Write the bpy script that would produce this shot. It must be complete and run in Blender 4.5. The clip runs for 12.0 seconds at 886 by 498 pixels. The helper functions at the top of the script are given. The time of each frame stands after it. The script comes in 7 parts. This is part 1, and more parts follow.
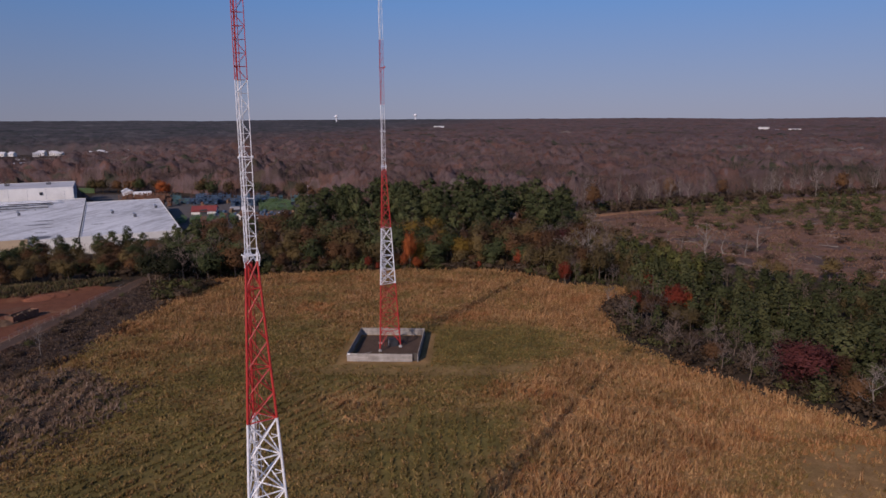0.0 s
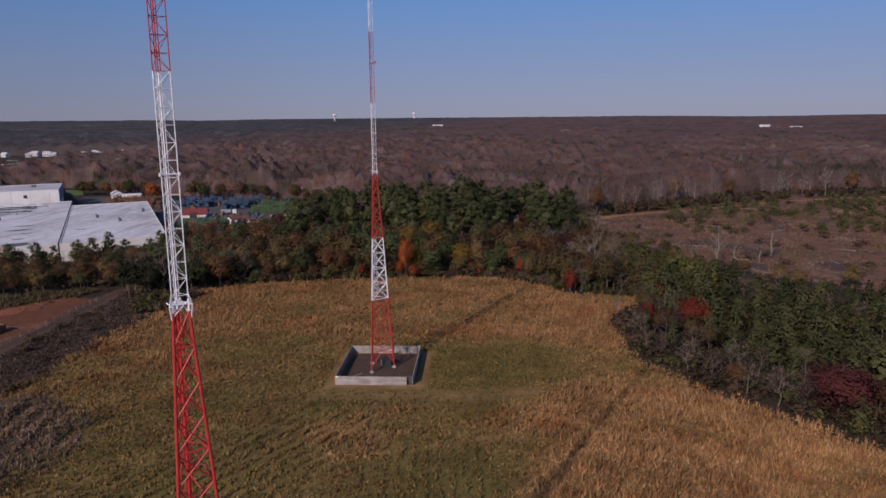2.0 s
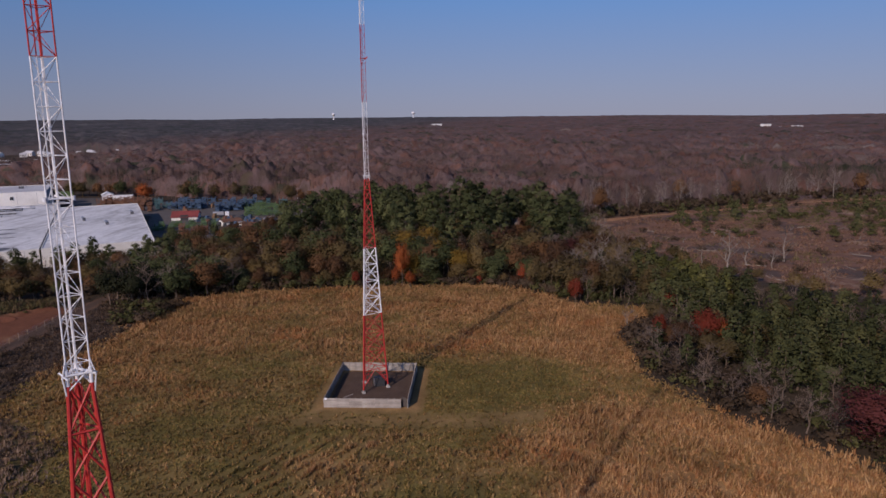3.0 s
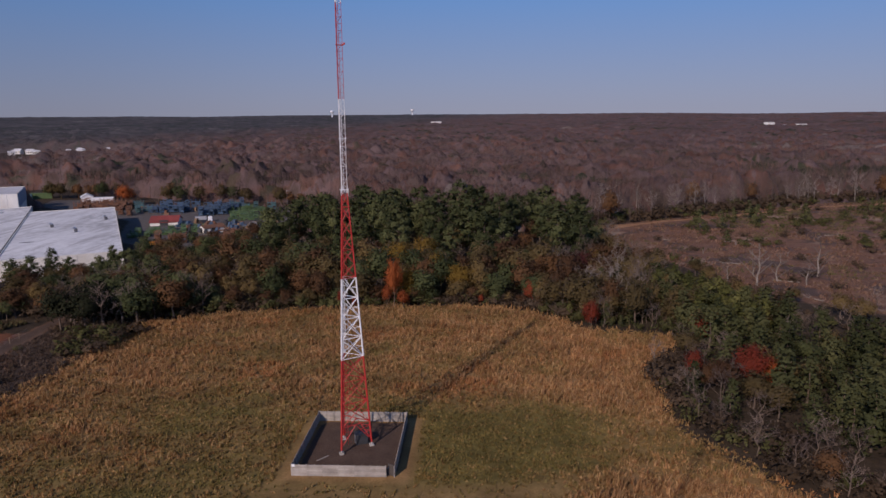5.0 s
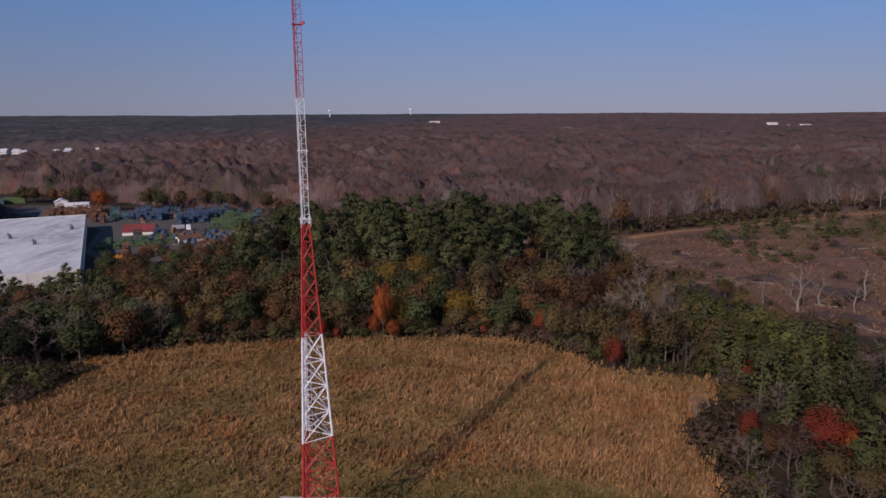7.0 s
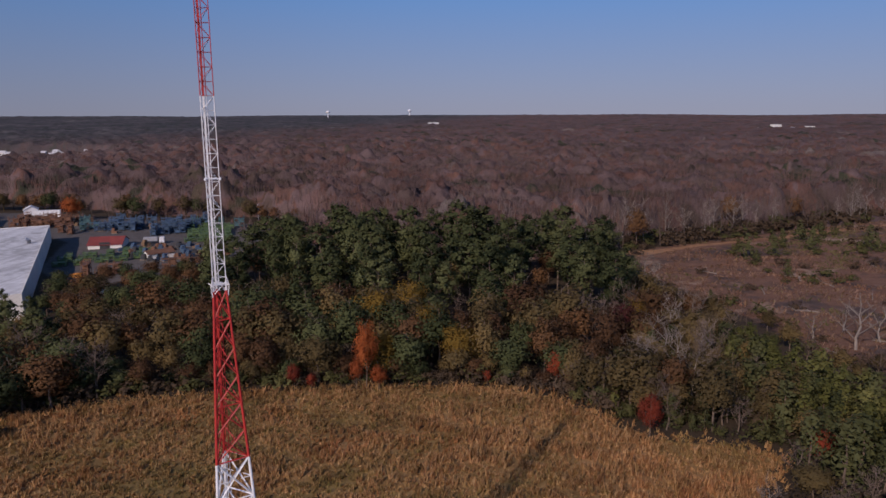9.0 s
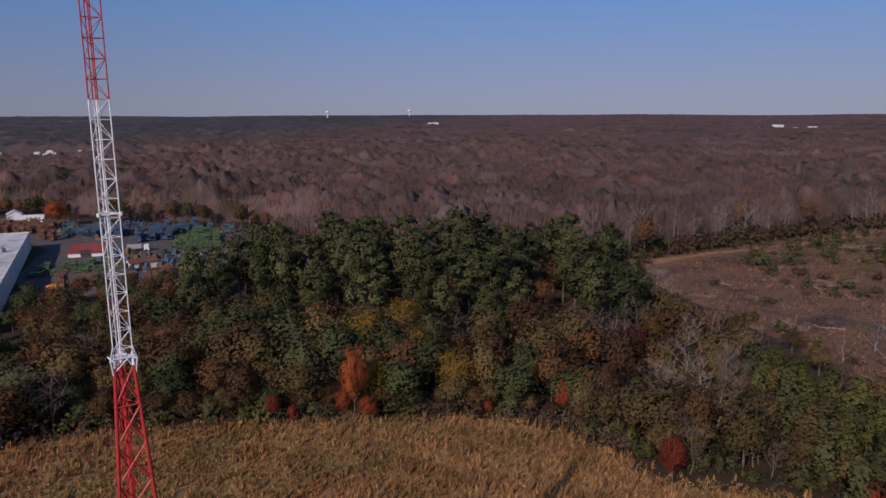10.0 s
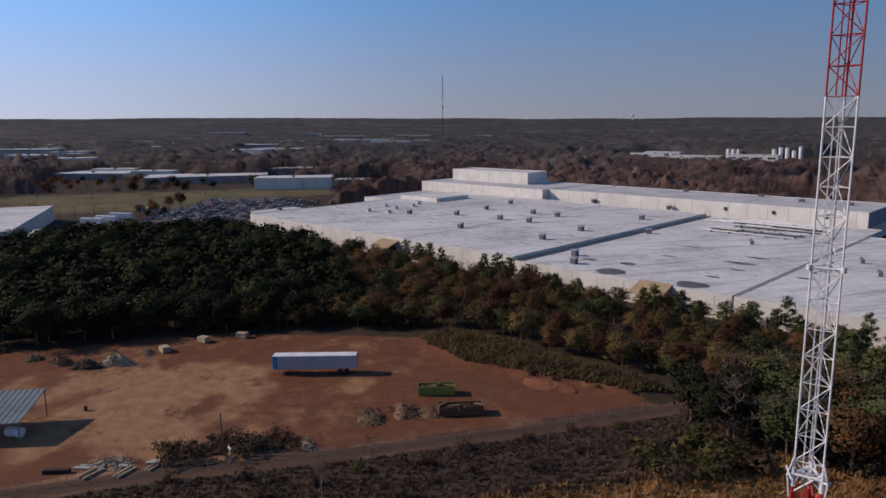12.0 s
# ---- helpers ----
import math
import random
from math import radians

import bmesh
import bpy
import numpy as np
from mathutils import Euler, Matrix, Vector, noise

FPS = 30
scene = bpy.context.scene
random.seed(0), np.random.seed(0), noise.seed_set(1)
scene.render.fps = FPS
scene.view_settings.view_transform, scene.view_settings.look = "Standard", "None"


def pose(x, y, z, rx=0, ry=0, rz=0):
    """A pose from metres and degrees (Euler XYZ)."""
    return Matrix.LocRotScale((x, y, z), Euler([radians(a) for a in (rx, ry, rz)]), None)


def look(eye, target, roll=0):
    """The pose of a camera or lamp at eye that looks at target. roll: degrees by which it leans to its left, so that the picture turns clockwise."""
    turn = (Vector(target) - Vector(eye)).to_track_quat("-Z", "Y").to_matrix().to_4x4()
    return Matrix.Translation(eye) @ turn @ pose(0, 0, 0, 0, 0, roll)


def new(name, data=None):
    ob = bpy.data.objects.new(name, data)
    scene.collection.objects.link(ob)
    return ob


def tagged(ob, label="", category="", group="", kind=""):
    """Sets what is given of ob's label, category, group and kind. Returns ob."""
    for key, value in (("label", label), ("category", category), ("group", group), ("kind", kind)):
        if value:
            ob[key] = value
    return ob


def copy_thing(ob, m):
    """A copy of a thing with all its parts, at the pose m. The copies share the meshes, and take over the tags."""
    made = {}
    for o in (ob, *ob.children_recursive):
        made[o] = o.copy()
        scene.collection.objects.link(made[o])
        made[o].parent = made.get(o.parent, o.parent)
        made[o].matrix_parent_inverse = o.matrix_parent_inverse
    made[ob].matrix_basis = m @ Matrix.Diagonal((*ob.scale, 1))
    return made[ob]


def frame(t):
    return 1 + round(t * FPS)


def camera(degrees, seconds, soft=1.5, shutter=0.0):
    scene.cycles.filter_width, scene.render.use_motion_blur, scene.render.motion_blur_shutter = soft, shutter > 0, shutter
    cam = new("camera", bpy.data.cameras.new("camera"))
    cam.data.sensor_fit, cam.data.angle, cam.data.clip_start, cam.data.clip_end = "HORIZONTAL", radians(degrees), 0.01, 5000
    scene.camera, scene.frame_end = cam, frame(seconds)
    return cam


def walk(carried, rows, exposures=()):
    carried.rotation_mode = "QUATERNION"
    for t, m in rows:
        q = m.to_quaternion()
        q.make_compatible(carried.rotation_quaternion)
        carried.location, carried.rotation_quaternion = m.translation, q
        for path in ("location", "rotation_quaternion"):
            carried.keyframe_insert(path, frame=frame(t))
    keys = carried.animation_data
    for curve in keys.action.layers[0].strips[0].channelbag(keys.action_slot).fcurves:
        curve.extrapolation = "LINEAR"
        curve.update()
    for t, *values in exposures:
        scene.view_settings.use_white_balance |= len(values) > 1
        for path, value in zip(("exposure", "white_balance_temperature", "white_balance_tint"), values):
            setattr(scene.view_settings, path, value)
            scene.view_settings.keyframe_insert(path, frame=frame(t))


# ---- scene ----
cam = camera(64.2, 12.0, soft=1.6)
PATH = [
    (0, (12.042, 0.83, 50.139), (11.939, 2.794, 49.773), -0.4),
    (0.5, (11.971, 2.958, 50.21), (11.869, 4.922, 49.843), -0.4),
    (1, (11.956, 5.922, 50.225), (11.854, 7.885, 49.857), -0.4),
    (1.5, (11.917, 9.667, 50.232), (11.816, 11.63, 49.863), -0.5),
    (2, (11.837, 14.033, 50.379), (11.736, 15.996, 50.009), -0.6),
    (2.5, (11.65, 19.05, 50.425), (11.551, 21.013, 50.055), -0.5),
    (3, (11.626, 24.74, 50.514), (11.527, 26.702, 50.142), -0.6),
    (5, (11.006, 48.911, 50.909), (10.909, 50.872, 50.53), -0.5),
    (5.5, (10.84, 55.31, 50.983), (10.743, 57.272, 50.604), -0.5),
    (6, (10.569, 61.749, 51.104), (10.475, 63.711, 50.723), -0.5),
    (6.5, (10.383, 68.662, 51.265), (10.289, 70.623, 50.884), -0.5),
    (7, (10.213, 75.231, 51.352), (10.12, 77.193, 50.971), -0.4),
    (7.2, (10.147, 77.901, 51.366), (10.054, 79.862, 50.988), -0.5),
    (9, (9.499, 103.125, 51.701), (9.409, 105.087, 51.323), -0.3),
    (9.5, (9.414, 109.859, 51.814), (9.325, 111.821, 51.434), -0.2),
    (10, (9.558, 116.796, 52.170), (9.468, 118.758, 51.792), -0.3),
    (10.5, (9.538, 122.875, 52.397), (9.446, 124.837, 52.021), -0.6),
    (11, (9.504, 127.767, 52.457), (9.366, 129.726, 52.080), -0.5),
    (11.1, (9.523, 128.619, 52.556), (9.220, 130.560, 52.181), -0.5),
    (11.2, (9.481, 129.303, 52.434), (8.887, 131.170, 52.036), -1.2),
    (11.3, (9.351, 129.840, 52.319), (8.529, 131.625, 51.947), -0.8),
    (11.4, (9.256, 130.273, 52.345), (8.103, 131.864, 51.969), -1.1),
    (11.5, (9.309, 130.688, 52.286), (7.863, 132.021, 51.923), -0.8),
    (11.6, (9.185, 131.243, 52.220), (7.525, 132.299, 51.861), -1.1),
    (11.7, (9.262, 131.516, 52.170), (7.481, 132.353, 51.812), -0.7),
    (11.8, (9.333, 131.657, 52.176), (7.488, 132.338, 51.817), -0.2),
    (11.9, (9.475, 131.646, 52.197), (7.600, 132.242, 51.839), -0.3),
    (12, (9.625, 131.582, 52.238), (7.744, 132.162, 51.882), -0.5),
]
walk(cam, [(t, look(e, a, r)) for t, e, a, r in PATH], exposures=[(0, 0.0, 6500, 24), (11.4, 0.0, 6500, 24), (11.9, 0.0, 6900, 17), (12, 0.0, 6900, 17)])


# ---- world, sun ----
SUN_ELEVATION = radians(29)
SUN_WAY = Vector((-0.455, -0.89, 0)).normalized()      # towards the sun, on the ground
world = bpy.data.worlds.new("world")
scene.world = world
world.use_nodes = True
wn = world.node_tree
for node in list(wn.nodes):
    wn.nodes.remove(node)
sky = wn.nodes.new("ShaderNodeTexSky")
sky.sky_type = "NISHITA"
sky.sun_disc = False
sky.sun_elevation = SUN_ELEVATION
sky.sun_rotation = math.atan2(SUN_WAY.x, SUN_WAY.y)
sky.altitude, sky.air_density, sky.dust_density, sky.ozone_density = 200, 0.9, 0.7, 3.2
wbg = wn.nodes.new("ShaderNodeBackground")
wbg.inputs["Strength"].default_value = 0.056
wout = wn.nodes.new("ShaderNodeOutputWorld")
# low haze over the winter plain, brighter towards the sun
coord = wn.nodes.new("ShaderNodeTexCoord")
split = wn.nodes.new("ShaderNodeSeparateXYZ")
wn.links.new(coord.outputs["Generated"], split.inputs[0])
haze = wn.nodes.new("ShaderNodeValToRGB")
for element, (place, colour) in zip([haze.color_ramp.elements[0], haze.color_ramp.elements[1], haze.color_ramp.elements.new(0.5), haze.color_ramp.elements.new(0.6), haze.color_ramp.elements.new(0.7)],
                                    ((0.0, (4.6, 5.3, 6.7)), (0.06, (3.8, 5.1, 7.4)), (0.15, (2.1, 4.8, 9.4)), (0.3, (1.2, 2.9, 6.6)), (1.0, (0.6, 1.5, 3.8)))):
    element.position, element.color = place, (*colour, 1)
wn.links.new(split.outputs["Z"], haze.inputs["Fac"])
toward = wn.nodes.new("ShaderNodeVectorMath")
toward.operation = "DOT_PRODUCT"
wn.links.new(coord.outputs["Generated"], toward.inputs[0])
toward.inputs[1].default_value = (SUN_WAY.x, SUN_WAY.y, 0)
glow = wn.nodes.new("ShaderNodeValToRGB")
glow.color_ramp.interpolation = "B_SPLINE"
half = wn.nodes.new("ShaderNodeMath")
half.operation = "MULTIPLY_ADD"
half.inputs[1].default_value, half.inputs[2].default_value = 0.5, 0.5
wn.links.new(toward.outputs["Value"], half.inputs[0])
wn.links.new(half.outputs[0], glow.inputs["Fac"])
stops = ((0.0, 0.36), (0.12, 0.33), (0.26, 0.25), (0.40, 0.30), (0.54, 0.33), (0.68, 0.45), (0.84, 0.70), (1.0, 0.85))
while len(glow.color_ramp.elements) < len(stops):
    glow.color_ramp.elements.new(0.5)
for element, (place, level) in zip(glow.color_ramp.elements, stops):
    element.position, element.color = place, (level, level, level, 1)
gain = wn.nodes.new("ShaderNodeMath")
gain.operation = "MULTIPLY"
gain.inputs[1].default_value = 3.0
wn.links.new(glow.outputs["Color"], gain.inputs[0])
lit = wn.nodes.new("ShaderNodeVectorMath")
lit.operation = "SCALE"
wn.links.new(haze.outputs["Color"], lit.inputs[0])
wn.links.new(gain.outputs[0], lit.inputs["Scale"])
reach = wn.nodes.new("ShaderNodeMapRange")
reach.inputs["From Min"].default_value, reach.inputs["From Max"].default_value = 0.2, 1.0
reach.inputs["To Min"].default_value, reach.inputs["To Max"].default_value = 0.92, 0.5
wn.links.new(split.outputs["Z"], reach.inputs["Value"])
blend = wn.nodes.new("ShaderNodeMix")
blend.data_type = "RGBA"
wn.links.new(reach.outputs["Result"], blend.inputs[0])
wn.links.new(sky.outputs[0], blend.inputs[6])
wn.links.new(lit.outputs[0], blend.inputs[7])
wn.links.new(blend.outputs[2], wbg.inputs["Color"])
wn.links.new(wbg.outputs[0], wout.inputs["Surface"])
sun_data = bpy.data.lights.new("sun", "SUN")
sun_data.energy, sun_data.angle, sun_data.color = 3.3, radians(0.55), (1.0, 0.875, 0.71)
sun = new("sun", sun_data)
to_sun = Vector((SUN_WAY.x * math.cos(SUN_ELEVATION), SUN_WAY.y * math.cos(SUN_ELEVATION), math.sin(SUN_ELEVATION)))
sun.matrix_basis = look(to_sun * 300, (0, 0, 0))


# ---- materials ----
def material(name, roughness=0.8, metallic=0.0, specular=0.3):
    mat = bpy.data.materials.new(name)
    mat.use_nodes = True
    nt = mat.node_tree
    bsdf = nt.nodes["Principled BSDF"]
    bsdf.inputs["Roughness"].default_value = roughness
    bsdf.inputs["Metallic"].default_value = metallic
    bsdf.inputs["Specular IOR Level"].default_value = specular
    return mat, nt, bsdf


def noise_node(nt, vector, scale, detail=4.0, rough=0.55):
    n = nt.nodes.new("ShaderNodeTexNoise")
    n.inputs["Scale"].default_value = scale
    n.inputs["Detail"].default_value = detail
    n.inputs["Roughness"].default_value = rough
    if vector is not None:
        nt.links.new(vector, n.inputs["Vector"])
    return n.outputs["Fac"]


def ramp(nt, fac, stops):
    r = nt.nodes.new("ShaderNodeValToRGB")
    els = r.color_ramp.elements
    while len(els) < len(stops):
        els.new(0.5)
    for el, (pos, col) in zip(els, stops):
        el.position, el.color = pos, (*col, 1)
    nt.links.new(fac, r.inputs["Fac"])
    return r.outputs["Color"]


def mix(nt, fac, a, b, mode="MIX"):
    m = nt.nodes.new("ShaderNodeMix")
    m.data_type, m.blend_type = "RGBA", mode
    for sock, val in ((m.inputs[0], fac), (m.inputs[6], a), (m.inputs[7], b)):
        if isinstance(val, (int, float)):
            sock.default_value = val
        elif isinstance(val, tuple):
            sock.default_value = (*val, 1)
        else:
            nt.links.new(val, sock)
    return m.outputs[2]


def maths(nt, op, a, b=0.0):
    m = nt.nodes.new("ShaderNodeMath")
    m.operation = op
    for sock, val in ((m.inputs[0], a), (m.inputs[1], b)):
        if isinstance(val, (int, float)):
            sock.default_value = val
        else:
            nt.links.new(val, sock)
    return m.outputs[0]


def smooth(nt, val, lo, hi):
    m = nt.nodes.new("ShaderNodeMapRange")
    m.interpolation_type = "SMOOTHSTEP"
    m.inputs["From Min"].default_value, m.inputs["From Max"].default_value = lo, hi
    nt.links.new(val, m.inputs["Value"])
    return m.outputs["Result"]


def position(nt):
    return nt.nodes.new("ShaderNodeNewGeometry").outputs["Position"]


def bump(nt, bsdf, height, strength=0.4, distance=0.05):
    b = nt.nodes.new("ShaderNodeBump")
    b.inputs["Strength"].default_value, b.inputs["Distance"].default_value = strength, distance
    nt.links.new(height, b.inputs["Height"])
    nt.links.new(b.outputs["Normal"], bsdf.inputs["Normal"])


def plain_material(name, colour, dark=None, scale=1.5, roughness=0.7, metallic=0.0, relief=0.25, by_object=0.0):
    """A weathered surface: two scales of variation between colour and dark, with fine relief."""
    mat, nt, bsdf = material(name, roughness, metallic)
    dark = dark or tuple(c * 0.7 for c in colour)
    pos = position(nt)
    big = noise_node(nt, pos, scale * 0.25, 3)
    fine = noise_node(nt, pos, scale * 4, 5)
    col = ramp(nt, maths(nt, "ADD", maths(nt, "MULTIPLY", big, 0.6), maths(nt, "MULTIPLY", fine, 0.4)), [(0.35, dark), (0.62, colour)])
    if by_object:
        info = nt.nodes.new("ShaderNodeObjectInfo")
        hsv = nt.nodes.new("ShaderNodeHueSaturation")
        nt.links.new(maths(nt, "ADD", maths(nt, "MULTIPLY", info.outputs["Random"], by_object), 1 - by_object / 2), hsv.inputs["Value"])
        nt.links.new(col, hsv.inputs["Color"])
        col = hsv.outputs["Color"]
    nt.links.new(col, bsdf.inputs["Base Color"])
    if relief:
        bump(nt, bsdf, fine, relief, 0.02)
    return mat


def attribute(nt, name):
    a = nt.nodes.new("ShaderNodeAttribute")
    a.attribute_name = name
    return a.outputs["Fac"]


def leaf_material(name, stops, translucent=0.35, island=True):
    """Leaves, needles or twigs: colour varies from piece to piece and from plant to plant."""
    mat, nt, bsdf = material(name, 0.85, 0, 0.05)
    geo = nt.nodes.new("ShaderNodeNewGeometry")
    info = nt.nodes.new("ShaderNodeObjectInfo")
    big = noise_node(nt, geo.outputs["Position"], 0.05, 3)
    a = maths(nt, "MULTIPLY", geo.outputs["Random Per Island"], 0.12)
    b = maths(nt, "MULTIPLY", info.outputs["Random"] if island else big, 0.88)
    col = ramp(nt, maths(nt, "ADD", a, b), stops)
    nt.links.new(col, bsdf.inputs["Base Color"])
    if translucent:
        tr = nt.nodes.new("ShaderNodeBsdfTranslucent")
        nt.links.new(col, tr.inputs["Color"])
        ms = nt.nodes.new("ShaderNodeMixShader")
        ms.inputs[0].default_value = translucent
        nt.links.new(bsdf.outputs[0], ms.inputs[1])
        nt.links.new(tr.outputs[0], ms.inputs[2])
        nt.links.new(ms.outputs[0], nt.nodes["Material Output"].inputs["Surface"])
    return mat


# paint bands of the masts, by height along the mast
BANDS = (0.6, 14.7, 27.0, 39.6, 52.9, 66.0, 79.2, 92.0)


def mast_paint():
    mat, nt, bsdf = material("mast_paint", 0.55, 0, 0.4)
    tc = nt.nodes.new("ShaderNodeTexCoord")
    sep = nt.nodes.new("ShaderNodeSeparateXYZ")
    nt.links.new(tc.outputs["Object"], sep.inputs[0])
    z = sep.outputs["Z"]
    fac = None
    for k, h in enumerate(BANDS[1:-1]):
        step = maths(nt, "GREATER_THAN", z, h)
        sign = 1.0 if k % 2 == 0 else -1.0
        term = maths(nt, "MULTIPLY", step, sign)
        fac = term if fac is None else maths(nt, "ADD", fac, term)
    grime = noise_node(nt, tc.outputs["Object"], 3.0, 5)
    red = ramp(nt, grime, [(0.3, (0.33, 0.024, 0.022)), (0.7, (0.50, 0.038, 0.030))])
    white = ramp(nt, grime, [(0.3, (0.62, 0.61, 0.62)), (0.7, (0.84, 0.84, 0.85))])
    nt.links.new(mix(nt, fac, red, white), bsdf.inputs["Base Color"])
    return mat


M_MAST = mast_paint()
M_GALV = plain_material("galvanised_steel", (0.55, 0.56, 0.58), (0.35, 0.36, 0.38), 2, 0.45, 0.7)
M_WHITE_STEEL = plain_material("white_painted_steel", (0.8, 0.8, 0.82), (0.6, 0.6, 0.62), 2, 0.5)
M_RED_STEEL = plain_material("red_painted_steel", (0.5, 0.05, 0.035), (0.33, 0.03, 0.025), 2, 0.5)
M_CONCRETE = plain_material("concrete", (0.45, 0.43, 0.40), (0.3, 0.28, 0.26), 1.5, 0.9)
M_BOARD = plain_material("weathered_fence_board", (0.37, 0.335, 0.30), (0.24, 0.21, 0.185), 2.5, 0.85, by_object=0.35)
# gate boards turned from the sun: shade painted in as near-black
M_SHADED_BOARD = plain_material("shaded_gate_board", (0.09, 0.075, 0.065), (0.05, 0.04, 0.035), 2.5, 0.9)
M_BARK = plain_material("bark", (0.17, 0.125, 0.095), (0.09, 0.065, 0.05), 2, 0.95)
M_PALE_BARK = plain_material("pale_bark", (0.29, 0.245, 0.21), (0.17, 0.14, 0.12), 2, 0.95)
M_PINE = leaf_material("pine_needles", [(0.0, (0.038, 0.046, 0.020)), (0.5, (0.068, 0.078, 0.033)), (1.0, (0.115, 0.122, 0.052))], 0.12)
M_YOUNG_PINE = leaf_material("young_pine_needles", [(0.0, (0.034, 0.039, 0.016)), (0.5, (0.057, 0.062, 0.026)), (1.0, (0.094, 0.095, 0.040))], 0.12)
M_LIGHT_PINE = leaf_material("light_pine_needles", [(0.0, (0.058, 0.062, 0.020)), (0.5, (0.100, 0.102, 0.032)), (1.0, (0.155, 0.146, 0.050))], 0.15)
M_OLIVE = leaf_material("olive_brown_leaves", [(0.0, (0.082, 0.062, 0.030)), (0.5, (0.142, 0.103, 0.046)), (1.0, (0.215, 0.150, 0.064))])
M_RUSSET = leaf_material("russet_leaves", [(0.0, (0.075, 0.040, 0.024)), (0.5, (0.125, 0.068, 0.036)), (1.0, (0.19, 0.10, 0.048))])
M_YELLOW = leaf_material("yellow_brown_leaves", [(0.0, (0.11, 0.072, 0.018)), (0.5, (0.19, 0.12, 0.026)), (1.0, (0.27, 0.165, 0.038))])
M_ORANGE = leaf_material("orange_leaves", [(0.0, (0.24, 0.062, 0.024)), (0.5, (0.38, 0.105, 0.036)), (1.0, (0.52, 0.17, 0.05))])
M_RED = leaf_material("red_leaves", [(0.0, (0.16, 0.034, 0.022)), (0.5, (0.26, 0.054, 0.030)), (1.0, (0.38, 0.09, 0.042))])
M_MAROON = leaf_material("maroon_leaves", [(0.0, (0.080, 0.028, 0.027)), (0.5, (0.120, 0.038, 0.036)), (1.0, (0.170, 0.060, 0.052))])
M_TWIG = leaf_material("bare_twigs", [(0.0, (0.085, 0.062, 0.052)), (0.5, (0.145, 0.108, 0.090)), (1.0, (0.24, 0.185, 0.155))], 0)
M_PALE_TWIG = leaf_material("pale_bare_twigs", [(0.0, (0.12, 0.095, 0.080)), (0.5, (0.175, 0.142, 0.122)), (1.0, (0.26, 0.215, 0.185))], 0)
# near-black evergreen leaves: the shade of the stand is painted into them
M_SHADED_EVERGREEN = leaf_material("shaded_evergreen_leaves", [(0.0, (0.011, 0.013, 0.008)), (0.5, (0.018, 0.020, 0.011)), (1.0, (0.028, 0.030, 0.015))], 0)
M_GREENSHRUB = leaf_material("olive_green_shrub", [(0.0, (0.062, 0.064, 0.026)), (0.5, (0.100, 0.098, 0.038)), (1.0, (0.15, 0.138, 0.055))])
M_SHRUB = leaf_material("dry_shrub", [(0.0, (0.055, 0.038, 0.025)), (0.5, (0.098, 0.068, 0.045)), (1.0, (0.155, 0.112, 0.078))])


def far_wood_material(name, fine):
    """Winter woods: each tree has one tint, grey-purple twigs, rust, olive or dark pine, gathered in drifts."""
    mat, nt, bsdf = material(name, 0.95, 0, 0.1)
    pos = position(nt)
    tone = attribute(nt, "tone")
    drift = noise_node(nt, pos, 0.004, 3, 0.6)
    drift2 = noise_node(nt, pos, 0.006, 4, 0.7)
    patch = noise_node(nt, pos, 0.018, 4, 0.65)
    squash = nt.nodes.new("ShaderNodeMapping")
    squash.inputs["Scale"].default_value = (1, 1, 0.16)
    nt.links.new(pos, squash.inputs["Vector"])
    streak = noise_node(nt, squash.outputs[0], fine, 4, 0.7)
    pick = maths(nt, "ADD", maths(nt, "MULTIPLY", tone, 0.45), maths(nt, "MULTIPLY", drift, 0.9))
    col = ramp(nt, pick, [(0.36, (0.066, 0.052, 0.034)), (0.46, (0.084, 0.058, 0.048)), (0.58, (0.104, 0.071, 0.066)), (0.70, (0.121, 0.081, 0.077)), (0.79, (0.128, 0.065, 0.050)),
                          (0.88, (0.100, 0.068, 0.058)), (1.0, (0.18, 0.145, 0.13))])
    pines = maths(nt, "ADD", maths(nt, "MULTIPLY", tone, 0.22), drift2)
    col = mix(nt, smooth(nt, pines, 0.73, 0.80), col, (0.040, 0.042, 0.026))
    # haze painted in: the woods turn grey westward and over the far northern plain
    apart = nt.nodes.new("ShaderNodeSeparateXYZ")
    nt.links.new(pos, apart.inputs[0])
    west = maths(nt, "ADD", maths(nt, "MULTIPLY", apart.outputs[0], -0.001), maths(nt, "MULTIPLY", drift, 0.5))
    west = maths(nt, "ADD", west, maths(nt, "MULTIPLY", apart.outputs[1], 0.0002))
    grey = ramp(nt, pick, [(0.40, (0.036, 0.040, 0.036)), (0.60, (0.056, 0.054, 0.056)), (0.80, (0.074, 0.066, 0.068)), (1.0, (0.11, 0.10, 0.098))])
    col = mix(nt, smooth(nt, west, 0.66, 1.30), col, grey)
    shade = nt.nodes.new("ShaderNodeHueSaturation")
    value = maths(nt, "ADD", maths(nt, "MULTIPLY", patch, 1.4), maths(nt, "MULTIPLY", streak, 1.3))
    nt.links.new(maths(nt, "SUBTRACT", value, 0.30), shade.inputs["Value"])
    nt.links.new(col, shade.inputs["Color"])
    nt.links.new(shade.outputs["Color"], bsdf.inputs["Base Color"])
    bump(nt, bsdf, streak, 0.6, 1.2)
    return mat


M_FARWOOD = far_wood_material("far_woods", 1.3)


